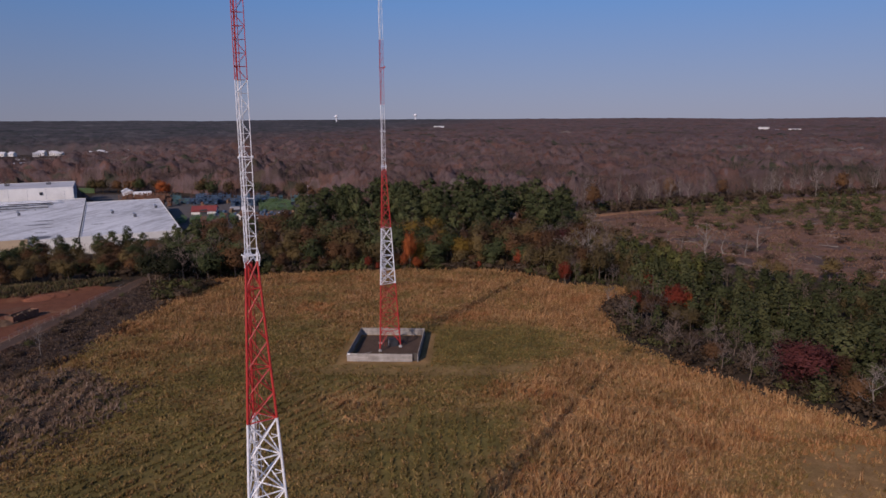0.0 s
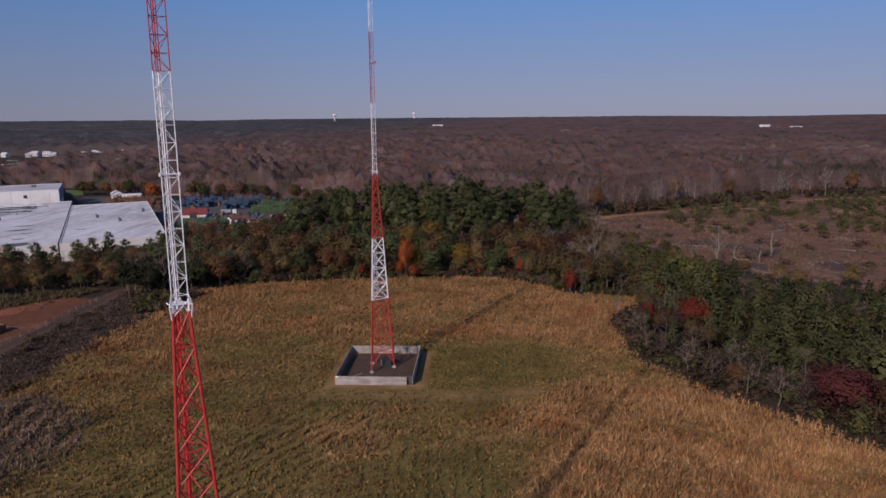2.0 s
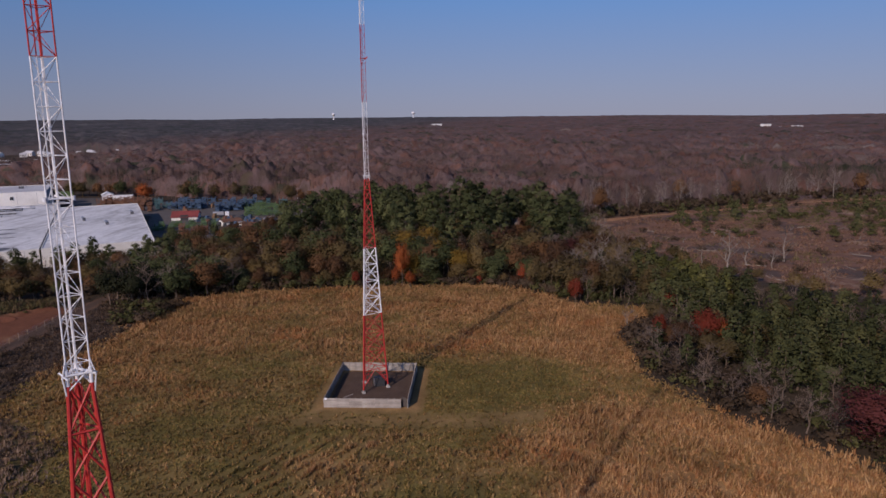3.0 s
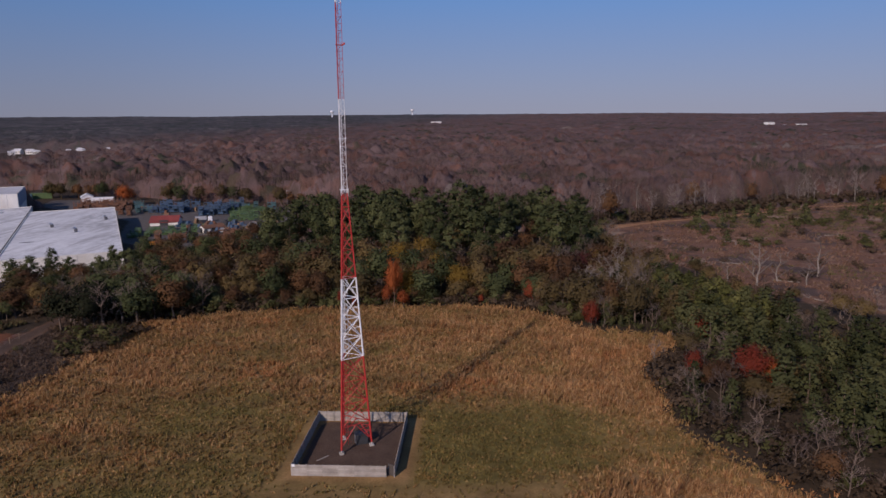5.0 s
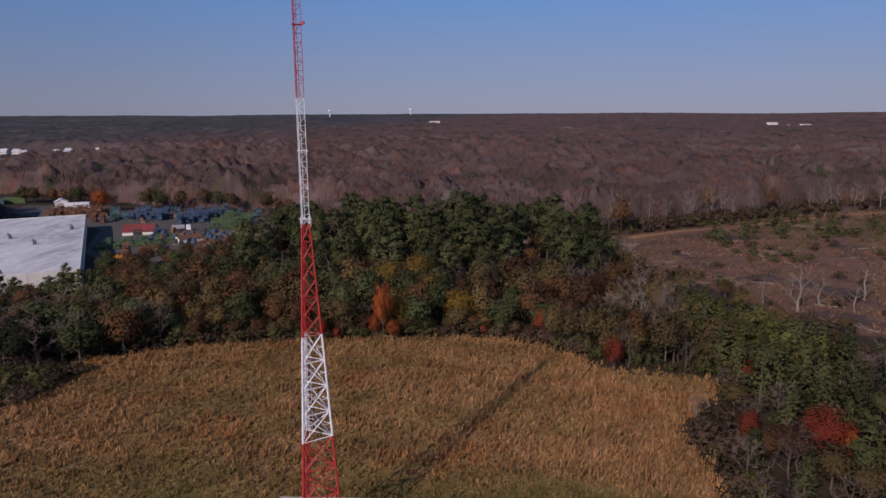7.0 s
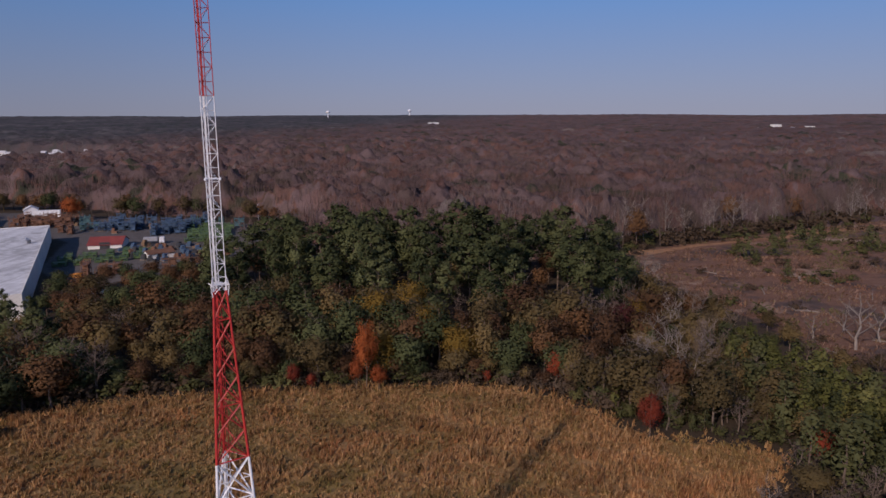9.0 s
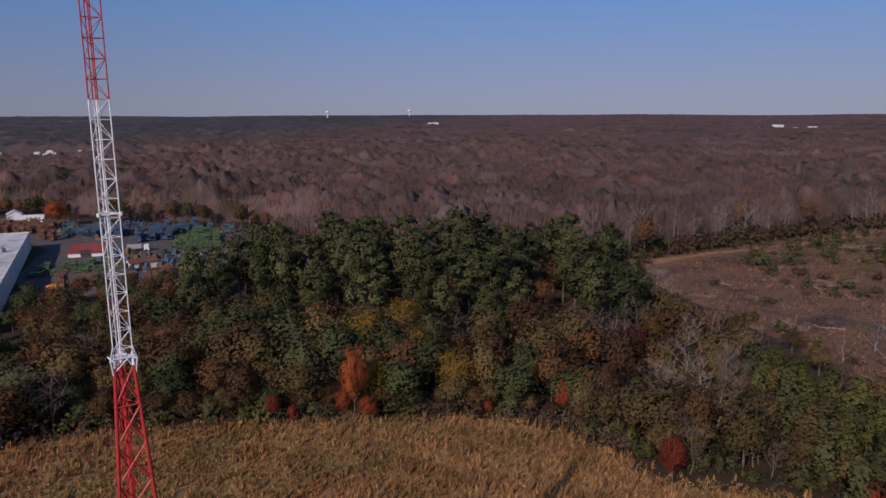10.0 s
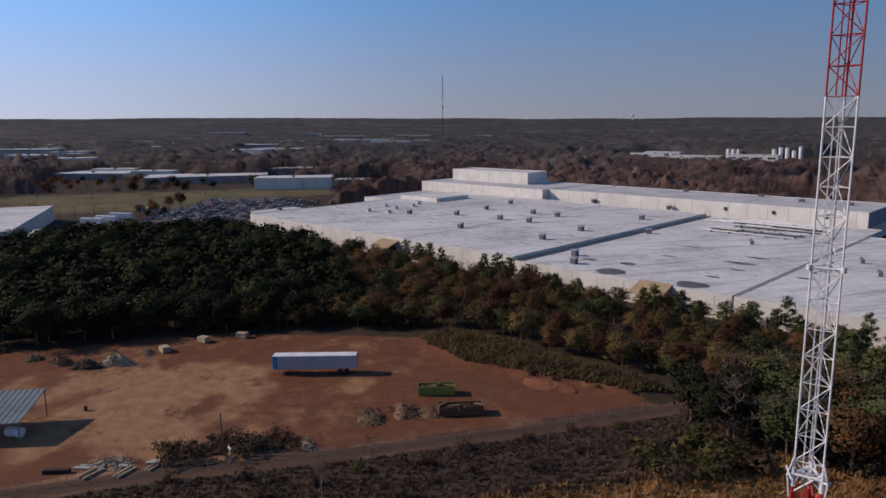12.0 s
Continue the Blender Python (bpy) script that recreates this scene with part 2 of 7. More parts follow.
def ground_material():
    mat, nt, bsdf = material("ground", 0.95, 0, 0.15)
    pos = position(nt)
    n1 = noise_node(nt, pos, 0.03, 5, 0.6)
    n2 = noise_node(nt, pos, 0.35, 5, 0.6)
    n3 = noise_node(nt, pos, 3.0, 4, 0.6)
    wob = maths(nt, "MULTIPLY", maths(nt, "SUBTRACT", maths(nt, "ADD", maths(nt, "MULTIPLY", n2, 0.6), maths(nt, "MULTIPLY", n3, 0.4)), 0.5), 0.9)

    def zone(name):
        return smooth(nt, maths(nt, "ADD", attribute(nt, name), wob), 0.38, 0.62)
    mixn = maths(nt, "ADD", maths(nt, "MULTIPLY", n2, 0.5), maths(nt, "MULTIPLY", n3, 0.5))
    col = ramp(nt, mixn, [(0.35, (0.030, 0.022, 0.015)), (0.65, (0.070, 0.050, 0.034))])          # leaf litter
    grass = ramp(nt, mixn, [(0.35, (0.088, 0.071, 0.021)), (0.65, (0.172, 0.134, 0.040))])
    straw = ramp(nt, mixn, [(0.35, (0.20, 0.108, 0.046)), (0.65, (0.37, 0.218, 0.098))])
    field = mix(nt, attribute(nt, "straw"), grass, straw)
    field_tone = nt.nodes.new("ShaderNodeHueSaturation")
    nt.links.new(maths(nt, "ADD", maths(nt, "MULTIPLY", noise_node(nt, pos, 0.11, 5, 0.7), 1.5), 0.22), field_tone.inputs["Value"])
    nt.links.new(field, field_tone.inputs["Color"])
    field = field_tone.outputs["Color"]
    col = mix(nt, zone("field"), col, field)
    brush = ramp(nt, mixn, [(0.35, (0.040, 0.028, 0.022)), (0.65, (0.080, 0.056, 0.042))])
    col = mix(nt, zone("brush"), col, brush)
    cut = ramp(nt, mixn, [(0.3, (0.098, 0.053, 0.037)), (0.52, (0.172, 0.093, 0.062)), (0.75, (0.262, 0.158, 0.110))])
    cut = mix(nt, smooth(nt, noise_node(nt, pos, 0.05, 5, 0.65), 0.50, 0.62), cut, ramp(nt, mixn, [(0.35, (0.055, 0.038, 0.033)), (0.65, (0.110, 0.076, 0.066))]))
    cut = mix(nt, smooth(nt, noise_node(nt, pos, 0.032, 5, 0.7), 0.56, 0.64), cut, ramp(nt, mixn, [(0.35, (0.22, 0.145, 0.105)), (0.65, (0.34, 0.235, 0.172))]))
    col = mix(nt, zone("cleared"), col, cut)
    wet = ramp(nt, mixn, [(0.35, (0.105, 0.040, 0.023)), (0.65, (0.19, 0.075, 0.04))])
    dry = ramp(nt, mixn, [(0.33, (0.21, 0.10, 0.052)), (0.5, (0.30, 0.16, 0.085)), (0.66, (0.41, 0.255, 0.152))])
    clay = mix(nt, smooth(nt, maths(nt, "ADD", attribute(nt, "dry"), maths(nt, "MULTIPLY", maths(nt, "SUBTRACT", n1, 0.5), 1.2)), 0.3, 0.7), wet, dry)
    clay = mix(nt, smooth(nt, noise_node(nt, pos, 0.11, 5, 0.7), 0.52, 0.66), clay, (0.13, 0.062, 0.038))
    clay = mix(nt, smooth(nt, noise_node(nt, pos, 0.07, 5, 0.7), 0.52, 0.70), clay, (0.27, 0.145, 0.08))
    col = mix(nt, zone("clay"), col, clay)
    lawn = ramp(nt, maths(nt, "ADD", maths(nt, "MULTIPLY", mixn, 0.5), maths(nt, "MULTIPLY", n1, 0.5)), [(0.38, (0.075, 0.066, 0.035)), (0.5, (0.12, 0.102, 0.052)), (0.62, (0.19, 0.15, 0.085))])
    col = mix(nt, zone("lawn"), col, lawn)
    paved = ramp(nt, mixn, [(0.35, (0.070, 0.062, 0.060)), (0.65, (0.145, 0.130, 0.124))])
    col = mix(nt, zone("paved"), col, paved)
    bare = ramp(nt, mixn, [(0.35, (0.060, 0.039, 0.030)), (0.65, (0.110, 0.073, 0.054))])
    col = mix(nt, zone("bare"), col, bare)
    nt.links.new(col, bsdf.inputs["Base Color"])
    bump(nt, bsdf, mixn, 0.8, 0.25)
    return mat


M_GROUND = ground_material()


def tuft_material(name, plain_stops, straw_stops):
    mat, nt, bsdf = material(name, 0.85, 0, 0.15)
    geo = nt.nodes.new("ShaderNodeNewGeometry")
    isl = geo.outputs["Random Per Island"]
    col = mix(nt, attribute(nt, "straw"), ramp(nt, isl, plain_stops), ramp(nt, isl, straw_stops))
    pos = geo.outputs["Position"]
    rust = smooth(nt, noise_node(nt, pos, 0.045, 4, 0.65), 0.52, 0.66)
    col = mix(nt, maths(nt, "MULTIPLY", rust, 0.55), col, mix(nt, 1.0, col, (1.0, 0.70, 0.62), "MULTIPLY"))
    tone = nt.nodes.new("ShaderNodeHueSaturation")
    nt.links.new(maths(nt, "ADD", maths(nt, "MULTIPLY", noise_node(nt, pos, 0.11, 5, 0.7), 1.5), 0.22), tone.inputs["Value"])
    nt.links.new(col, tone.inputs["Color"])
    col = tone.outputs["Color"]
    nt.links.new(col, bsdf.inputs["Base Color"])
    tr = nt.nodes.new("ShaderNodeBsdfTranslucent")
    nt.links.new(col, tr.inputs["Color"])
    ms = nt.nodes.new("ShaderNodeMixShader")
    ms.inputs[0].default_value = 0.3
    nt.links.new(bsdf.outputs[0], ms.inputs[1])
    nt.links.new(tr.outputs[0], ms.inputs[2])
    nt.links.new(ms.outputs[0], nt.nodes["Material Output"].inputs["Surface"])
    return mat


M_TUFT = tuft_material("field_grass",
                       [(0.0, (0.115, 0.093, 0.028)), (0.5, (0.172, 0.134, 0.041)), (1.0, (0.245, 0.180, 0.064))],
                       [(0.0, (0.225, 0.098, 0.045)), (0.5, (0.40, 0.212, 0.092)), (1.0, (0.58, 0.365, 0.175))])
M_WEED = tuft_material("dry_weeds",
                       [(0.0, (0.044, 0.030, 0.024)), (0.5, (0.078, 0.053, 0.042)), (1.0, (0.125, 0.090, 0.068))],
                       [(0.0, (0.19, 0.120, 0.074)), (0.5, (0.31, 0.205, 0.135)), (1.0, (0.43, 0.305, 0.215))])

M_CUTBRUSH = tuft_material("cut_over_brush",
                           [(0.0, (0.12, 0.064, 0.044)), (0.5, (0.215, 0.118, 0.080)), (1.0, (0.32, 0.20, 0.14))],
                           [(0.0, (0.055, 0.056, 0.022)), (0.5, (0.11, 0.105, 0.04)), (1.0, (0.19, 0.165, 0.07))])


PLANT_TURN = 28.4


def roof_material():
    """White membrane roof, with seams of dirt, ponding stains and patches."""
    mat, nt, bsdf = material("white_membrane_roof", 0.7, 0, 0.3)
    pos = position(nt)
    n1 = noise_node(nt, pos, 0.03, 4, 0.6)
    n2 = noise_node(nt, pos, 0.4, 6, 0.65)
    col = ramp(nt, maths(nt, "ADD", maths(nt, "MULTIPLY", n1, 0.5), maths(nt, "MULTIPLY", n2, 0.5)),
               [(0.36, (0.34, 0.34, 0.34)), (0.45, (0.57, 0.57, 0.58)), (0.6, (0.72, 0.72, 0.73))])
    along = nt.nodes.new("ShaderNodeMapping")
    along.inputs["Rotation"].default_value = (0, 0, radians(-PLANT_TURN))
    along.inputs["Scale"].default_value = (0.35, 0.03, 0.2)
    nt.links.new(pos, along.inputs["Vector"])
    col = mix(nt, maths(nt, "MULTIPLY", smooth(nt, noise_node(nt, along.outputs[0], 1.0, 6, 0.7), 0.47, 0.64), 0.75), col, (0.36, 0.35, 0.35))
    spot = noise_node(nt, pos, 0.12, 5, 0.75)
    col = mix(nt, maths(nt, "MULTIPLY", smooth(nt, spot, 0.60, 0.68), 0.65), col, (0.25, 0.245, 0.245))
    nt.links.new(col, bsdf.inputs["Base Color"])
    return mat


M_ROOF = roof_material()
M_WALL = plain_material("white_wall_panel", (0.74, 0.72, 0.68), (0.58, 0.56, 0.53), 0.6, 0.7)
# wall panel with the shade of the sunless end painted in
M_SHADED_WALL = plain_material("shaded_wall_panel", (0.30, 0.34, 0.40), (0.22, 0.25, 0.30), 0.6, 0.7)
M_DARK = plain_material("dark_metal", (0.06, 0.062, 0.068), (0.035, 0.036, 0.04), 2, 0.6, 0.2)
# for ponding stains, and for the painted shadow along the roof's step
M_STAIN_SHADOW = plain_material("roof_stain_and_shadow", (0.15, 0.145, 0.145), (0.075, 0.072, 0.072), 1.0, 0.5)
M_TAN = plain_material("tan_wall", (0.42, 0.31, 0.19), (0.30, 0.22, 0.14), 1, 0.8)
M_GREYROOF = plain_material("grey_roof", (0.36, 0.36, 0.38), (0.24, 0.24, 0.26), 0.5, 0.8)
# white trailer sides, greyed: their shade is painted into the colour
M_TRAILER_SHADED = plain_material("trailer_white_shaded", (0.42, 0.42, 0.45), (0.33, 0.33, 0.36), 1, 0.5)
M_BLUE = plain_material("blue_paint", (0.07, 0.115, 0.18), (0.045, 0.072, 0.115), 1, 0.5, by_object=0.4)
M_TEAL = plain_material("teal_paint", (0.07, 0.14, 0.15), (0.045, 0.09, 0.10), 1, 0.6, by_object=0.4)
M_GREEN = plain_material("green_paint", (0.10, 0.16, 0.065), (0.06, 0.10, 0.04), 1, 0.6, by_object=0.4)
M_LIME = plain_material("lime_paint", (0.24, 0.27, 0.055), (0.16, 0.18, 0.04), 1, 0.6)
M_RUST = plain_material("rusty_steel", (0.20, 0.10, 0.062), (0.115, 0.058, 0.038), 1.5, 0.85, by_object=0.4)
M_REDROOF = plain_material("red_sheet_roof", (0.27, 0.06, 0.05), (0.17, 0.04, 0.035), 1, 0.6)
M_ORANGE_STEEL = plain_material("orange_paint", (0.55, 0.22, 0.03), (0.4, 0.15, 0.03), 1, 0.6)
M_TYRE = plain_material("tyre_rubber", (0.03, 0.03, 0.03), (0.018, 0.018, 0.018), 3, 0.9)
M_TIMBER = plain_material("grey_timber", (0.33, 0.26, 0.19), (0.19, 0.14, 0.10), 2, 0.9, by_object=0.4)
M_DEBRIS = plain_material("brown_debris", (0.20, 0.125, 0.075), (0.10, 0.062, 0.04), 1.5, 0.95, by_object=0.3)
M_SHEDROOF = plain_material("weathered_metal_roof", (0.26, 0.30, 0.29), (0.17, 0.20, 0.19), 1, 0.5, 0.4)

M_GREYTOP = plain_material("pale_grey_membrane", (0.55, 0.55, 0.58), (0.36, 0.36, 0.38), 0.3, 0.8)
M_VENT = plain_material("grey_vent_metal", (0.16, 0.165, 0.18), (0.10, 0.10, 0.11), 2, 0.6, 0.3)
M_NOSE = plain_material("blue_trailer_nose", (0.045, 0.26, 0.48), (0.03, 0.17, 0.33), 1, 0.5)
M_SOIL = plain_material("dark_soil", (0.05, 0.036, 0.027), (0.028, 0.02, 0.015), 1.5, 0.95)
M_CLAYBANK = plain_material("red_clay_bank", (0.23, 0.085, 0.045), (0.12, 0.045, 0.026), 0.8, 0.95)
M_PALETIMBER = plain_material("pale_sawn_timber", (0.46, 0.37, 0.26), (0.33, 0.26, 0.18), 2, 0.85)
M_PALEROOF = plain_material("weathered_pale_roof", (0.55, 0.55, 0.56), (0.38, 0.38, 0.40), 0.4, 0.8)


def car_paint():
    mat, nt, bsdf = material("car_paint", 0.35, 0.1, 0.5)
    info = nt.nodes.new("ShaderNodeObjectInfo")
    col = ramp(nt, info.outputs["Random"], [(0.0, (0.03, 0.03, 0.035)), (0.3, (0.10, 0.10, 0.11)), (0.5, (0.30, 0.30, 0.32)),
                                            (0.7, (0.65, 0.65, 0.67)), (0.85, (0.05, 0.08, 0.18)), (1.0, (0.25, 0.03, 0.03))])
    nt.links.new(col, bsdf.inputs["Base Color"])
    return mat


M_CAR = car_paint()
M_GLASS = plain_material("dark_window_glass", (0.03, 0.035, 0.045), (0.02, 0.022, 0.03), 1, 0.12, relief=0)


# ---- mesh helpers ----
class Build:
    """Gathers the vertices and faces of one mesh."""

    def __init__(self):
        self.v, self.f = [], []

    def add(self, verts, faces):
        k = len(self.v)
        self.v += [tuple(p) for p in verts]
        self.f += [tuple(i + k for i in f) for f in faces]
        return self

    def box(self, c, s, rz=0.0, bevel=0.0):
        """A box about the centre c, of size s, turned by rz degrees; its upright and top edges are cut by bevel."""
        x, y, z = s[0] / 2, s[1] / 2, s[2] / 2
        ca, sa = math.cos(radians(rz)), math.sin(radians(rz))
        b = bevel
        if b:
            ring = [(-x + b, -y), (x - b, -y), (x, -y + b), (x, y - b), (x - b, y), (-x + b, y), (-x, y - b), (-x, -y + b)]
        else:
            ring = [(-x, -y), (x, -y), (x, y), (-x, y)]
        n = len(ring)
        pts = [(p, q, -z) for p, q in ring] + [(p, q, z - b) for p, q in ring]
        faces = [tuple(range(n - 1, -1, -1))] + [(i, (i + 1) % n, n + (i + 1) % n, n + i) for i in range(n)]
        if b:
            pts += [(p * (x - b) / x, q * (y - b) / y, z) for p, q in ring]
            faces += [(n + i, n + (i + 1) % n, 2 * n + (i + 1) % n, 2 * n + i) for i in range(n)]
            faces.append(tuple(range(2 * n, 3 * n)))
        else:
            faces.append(tuple(range(n, 2 * n)))
        return self.add([(c[0] + p * ca - q * sa, c[1] + p * sa + q * ca, c[2] + r) for p, q, r in pts], faces)

    def tube(self, a, b, ra, rb=None, n=6, caps=True):
        a, b = Vector(a), Vector(b)
        rb = ra if rb is None else rb
        d = (b - a).normalized()
        s = d.cross(Vector((0, 0, 1)) if abs(d.z) < 0.95 else Vector((1, 0, 0))).normalized()
        u = s.cross(d)
        ring = [(math.cos(2 * math.pi * i / n), math.sin(2 * math.pi * i / n)) for i in range(n)]
        pts = [a + (s * c + u * e) * ra for c, e in ring] + [b + (s * c + u * e) * rb for c, e in ring]
        faces = [(i, (i + 1) % n, n + (i + 1) % n, n + i) for i in range(n)]
        if caps:
            faces += [tuple(range(n - 1, -1, -1)), tuple(range(n, 2 * n))]
        return self.add(pts, faces)

    def path(self, pts, radii, n=8):
        """One tube through several points."""
        ring = [(math.cos(2 * math.pi * i / n), math.sin(2 * math.pi * i / n)) for i in range(n)]
        v, f = [], []
        for p, rad in zip(pts, radii):
            v += [(p[0] + c * rad, p[1] + s * rad, p[2]) for c, s in ring]
        for k in range(len(pts) - 1):
            f += [(k * n + i, k * n + (i + 1) % n, (k + 1) * n + (i + 1) % n, (k + 1) * n + i) for i in range(n)]
        f += [tuple(range(n - 1, -1, -1)), tuple(range((len(pts) - 1) * n, len(pts) * n))]
        return self.add(v, f)

    def prism(self, outline, z0, z1):
        """An upright block over an outline of (x, y), counter-clockwise."""
        n = len(outline)
        pts = [(x, y, z0) for x, y in outline] + [(x, y, z1) for x, y in outline]
        faces = [tuple(range(n - 1, -1, -1)), tuple(range(n, 2 * n))] + [(i, (i + 1) % n, n + (i + 1) % n, n + i) for i in range(n)]
        return self.add(pts, faces)

    def mesh(self, name, mat, smooth_shade=False):
        me = bpy.data.meshes.new(name)
        me.from_pydata(self.v, [], self.f)
        me.materials.append(mat)
        if smooth_shade:
            me.polygons.foreach_set("use_smooth", [True] * len(me.polygons))
        me.update()
        return me


def array_mesh(name, verts, faces, mat, attributes=(), normals=None):
    """A mesh from numpy arrays; faces all have the same number of corners; soft foliage has normals of its own."""
    me = bpy.data.meshes.new(name)
    nf, k = faces.shape
    me.vertices.add(len(verts))
    me.vertices.foreach_set("co", np.ascontiguousarray(verts, dtype=np.float32).ravel())
    me.loops.add(nf * k)
    me.loops.foreach_set("vertex_index", np.ascontiguousarray(faces, dtype=np.int32).ravel())
    me.polygons.add(nf)
    me.polygons.foreach_set("loop_start", np.arange(0, nf * k, k, dtype=np.int32))
    me.materials.append(mat)
    me.update(calc_edges=True)
    for key, values in attributes:
        layer = me.attributes.new(key, "FLOAT", "POINT")
        layer.data.foreach_set("value", np.ascontiguousarray(values, dtype=np.float32))
    if normals is not None:
        layer = me.attributes.new("custom_normal", "FLOAT_VECTOR", "POINT")
        layer.data.foreach_set("vector", np.ascontiguousarray(normals, dtype=np.float32).ravel())
        me.update()
    return me


def part(name, built, mat, parent, label=""):
    """Links a mesh as one part under a thing or under a part."""
    me = built if isinstance(built, bpy.types.Mesh) else built.mesh(name, mat)
    ob = new(name, me)
    ob.parent = parent
    return tagged(ob, label)


def thing(name, label, category, m=None, group="", kind=""):
    """An empty at the base of a thing, which parents its parts."""
    ob = new(name)
    ob.empty_display_size = 0.3
    if m is not None:
        ob.matrix_basis = m
    return tagged(ob, label, category, group, kind)


def inside(poly, x, y):
    """Which of the points x, y lie in a polygon (arrays)."""
    hit = np.zeros(np.shape(x), bool)
    n = len(poly)
    for i in range(n):
        (x0, y0), (x1, y1) = poly[i], poly[(i + 1) % n]
        if y0 != y1:
            hit ^= ((y0 > y) != (y1 > y)) & (x < (x1 - x0) * (y - y0) / (y1 - y0) + x0)
    return hit


def edge_distance(poly, x, y):
    """Distance of points to a polygon's outline; positive inside."""
    best = np.full(np.shape(x), 1e9)
    n = len(poly)
    for i in range(n):
        (x0, y0), (x1, y1) = poly[i], poly[(i + 1) % n]
        dx, dy = x1 - x0, y1 - y0
        t = np.clip(((x - x0) * dx + (y - y0) * dy) / (dx * dx + dy * dy), 0, 1)
        best = np.minimum(best, np.hypot(x - x0 - t * dx, y - y0 - t * dy))
    return np.where(inside(poly, x, y), best, -best)


def waves(x, y, scale, seed):
    """Smooth uneven numbers of about -1 to 1 over the plan, from a few crossed sine waves."""
    rng = np.random.RandomState(seed)
    total = np.zeros(np.shape(x))
    for k in range(7):
        a, p, s = rng.uniform(0, 6.283), rng.uniform(0, 6.283), scale * rng.uniform(0.5, 1.7)
        total = total + np.sin((x * math.cos(a) + y * math.sin(a)) / s * 6.283 + p)
    return total / 3.2


# ---- the plan ----
FIELD = [(-72, 213), (-56, 222.5), (-35, 227), (-8, 231), (12, 231), (22, 227.5), (30, 220), (36, 211), (46, 209), (56, 205), (50, 196), (43, 187),
         (43, 158), (52.5, 140), (66, 122.5), (77, 109), (105, 78), (130, 30), (140, -60), (-92, -60), (-88, 60), (-84, 100), (-79, 122),
         (-75, 142), (-74, 171)]
BRUSH = [(-97, 60), (-88, 60), (-84, 100), (-79, 122), (-75, 142), (-74, 171), (-72, 213), (-78, 222), (-93, 222), (-97, 205), (-96, 175), (-95, 150), (-98, 120)]
MOUND = [(-78, 90), (-62, 90), (-56, 99), (-52, 108), (-50, 115), (-53, 122), (-68, 135), (-77, 133), (-83, 118)]
YARD = [(-101, 50), (-101, 100), (-100.5, 120), (-98.5, 146), (-97.5, 175), (-98, 205), (-109, 203), (-117, 193), (-130, 181), (-151, 176), (-166, 142), (-172, 112), (-170, 85), (-172, 50)]
TRACK = [(-101, 40), (-97, 40), (-95.5, 120), (-93.5, 146), (-92.5, 176), (-92.5, 214), (-96, 222), (-98, 203), (-97.5, 175), (-98.5, 146), (-100.5, 120)]
BANK = [(-101, 204), (-108, 199), (-115, 191), (-129, 178), (-150, 173), (-156, 184), (-142, 194), (-124, 202), (-108, 212), (-98, 214)]
CLEARED = [(66, 365), (98, 388), (145, 415), (205, 446), (300, 470), (330, 240), (180, 205), (130, 212), (110, 228), (97, 238), (86, 250), (78, 285), (70, 313), (62, 340)]
TRACK_N = [(62, 354), (98, 378.5), (140, 398.5), (192, 428), (300, 460), (300, 466), (191, 432.5), (138, 402.5), (96, 382.5), (58, 358)]
MOWN = [(-19.5, 139), (-19.5, 133.5), (12, 133.2), (25, 136.5), (23, 140), (5, 138.9)]
PALE_PATCH = [(56, 92), (60, 101), (70, 106), (76, 104), (82, 94), (72, 84), (60, 84)]
LANDING = [(48, 356), (58, 357), (76, 366), (80, 371), (70, 372), (50, 363)]
WORKYARD = [(-84, 330), (-74, 352), (-72, 392), (-84, 428), (-116, 440), (-170, 446), (-216, 468), (-250, 470), (-240, 440), (-196, 412), (-160, 385), (-138, 330), (-112, 308)]
LAWN = [(-440, 0), (-575, -40), (-590, 20), (-552, 103), (-585, 132), (-552, 256), (-520, 250), (-484, 186), (-505, 128), (-462, 100), (-440, 70)]
PARKING = [(-380, 92), (-368, 148), (-400, 178), (-473, 193), (-504, 124), (-440, 100), (-408, 84)]
CARPARK_FAR = [(-596, 205), (-568, 270), (-489, 246), (-482, 228), (-520, 208)]
STREET = [(-352, 40), (-352, 66), (-400, 82), (-440, 70), (-436, 60), (-398, 58), (-360, 34)]
ROOFS_WEST = [(-1050, -110, 60, 26), (-944, -38, 50, 22), (-778, 28, 44, 18), (-715, 70, 40, 18), (-1400, 5, 40, 24), (-1580, 50, 70, 24), (-1622, -218, 60, 24), (-1088, 169, 60, 24), (-1141, 216, 80, 26), (-1635, 358, 60, 30), (-1527, 422, 120, 30), (-1356, 446, 80, 26), (-1335, -207, 70, 26), (-574, 186, 60, 26)]
TOWN_GAPS = [(-715, 12, 62, 36), (-636, 122, 40, 66), (-690, 200, 36, 26), (-660, 60, 60, 20), (-1240, -130, 120, 60), (-1080, -70, 60, 30), (-1320, 205, 90, 40), (-1590, -30, 60, 30), (-1960, 460, 110, 50), (-640, 20, 40, 30)]
TOWN_GAPS += [(x + 30, y, w * 0.55 + 12, w * 0.55 + 8) for x, y, w, d in ROOFS_WEST]
PLANT_O = (-139.0, 256.0)
TOWER_A = (-5.2, 52.2)
TOWER_B = (-8.4, 150.4)
PEN = (-15.6, -0.7, 141.0, 159.4)


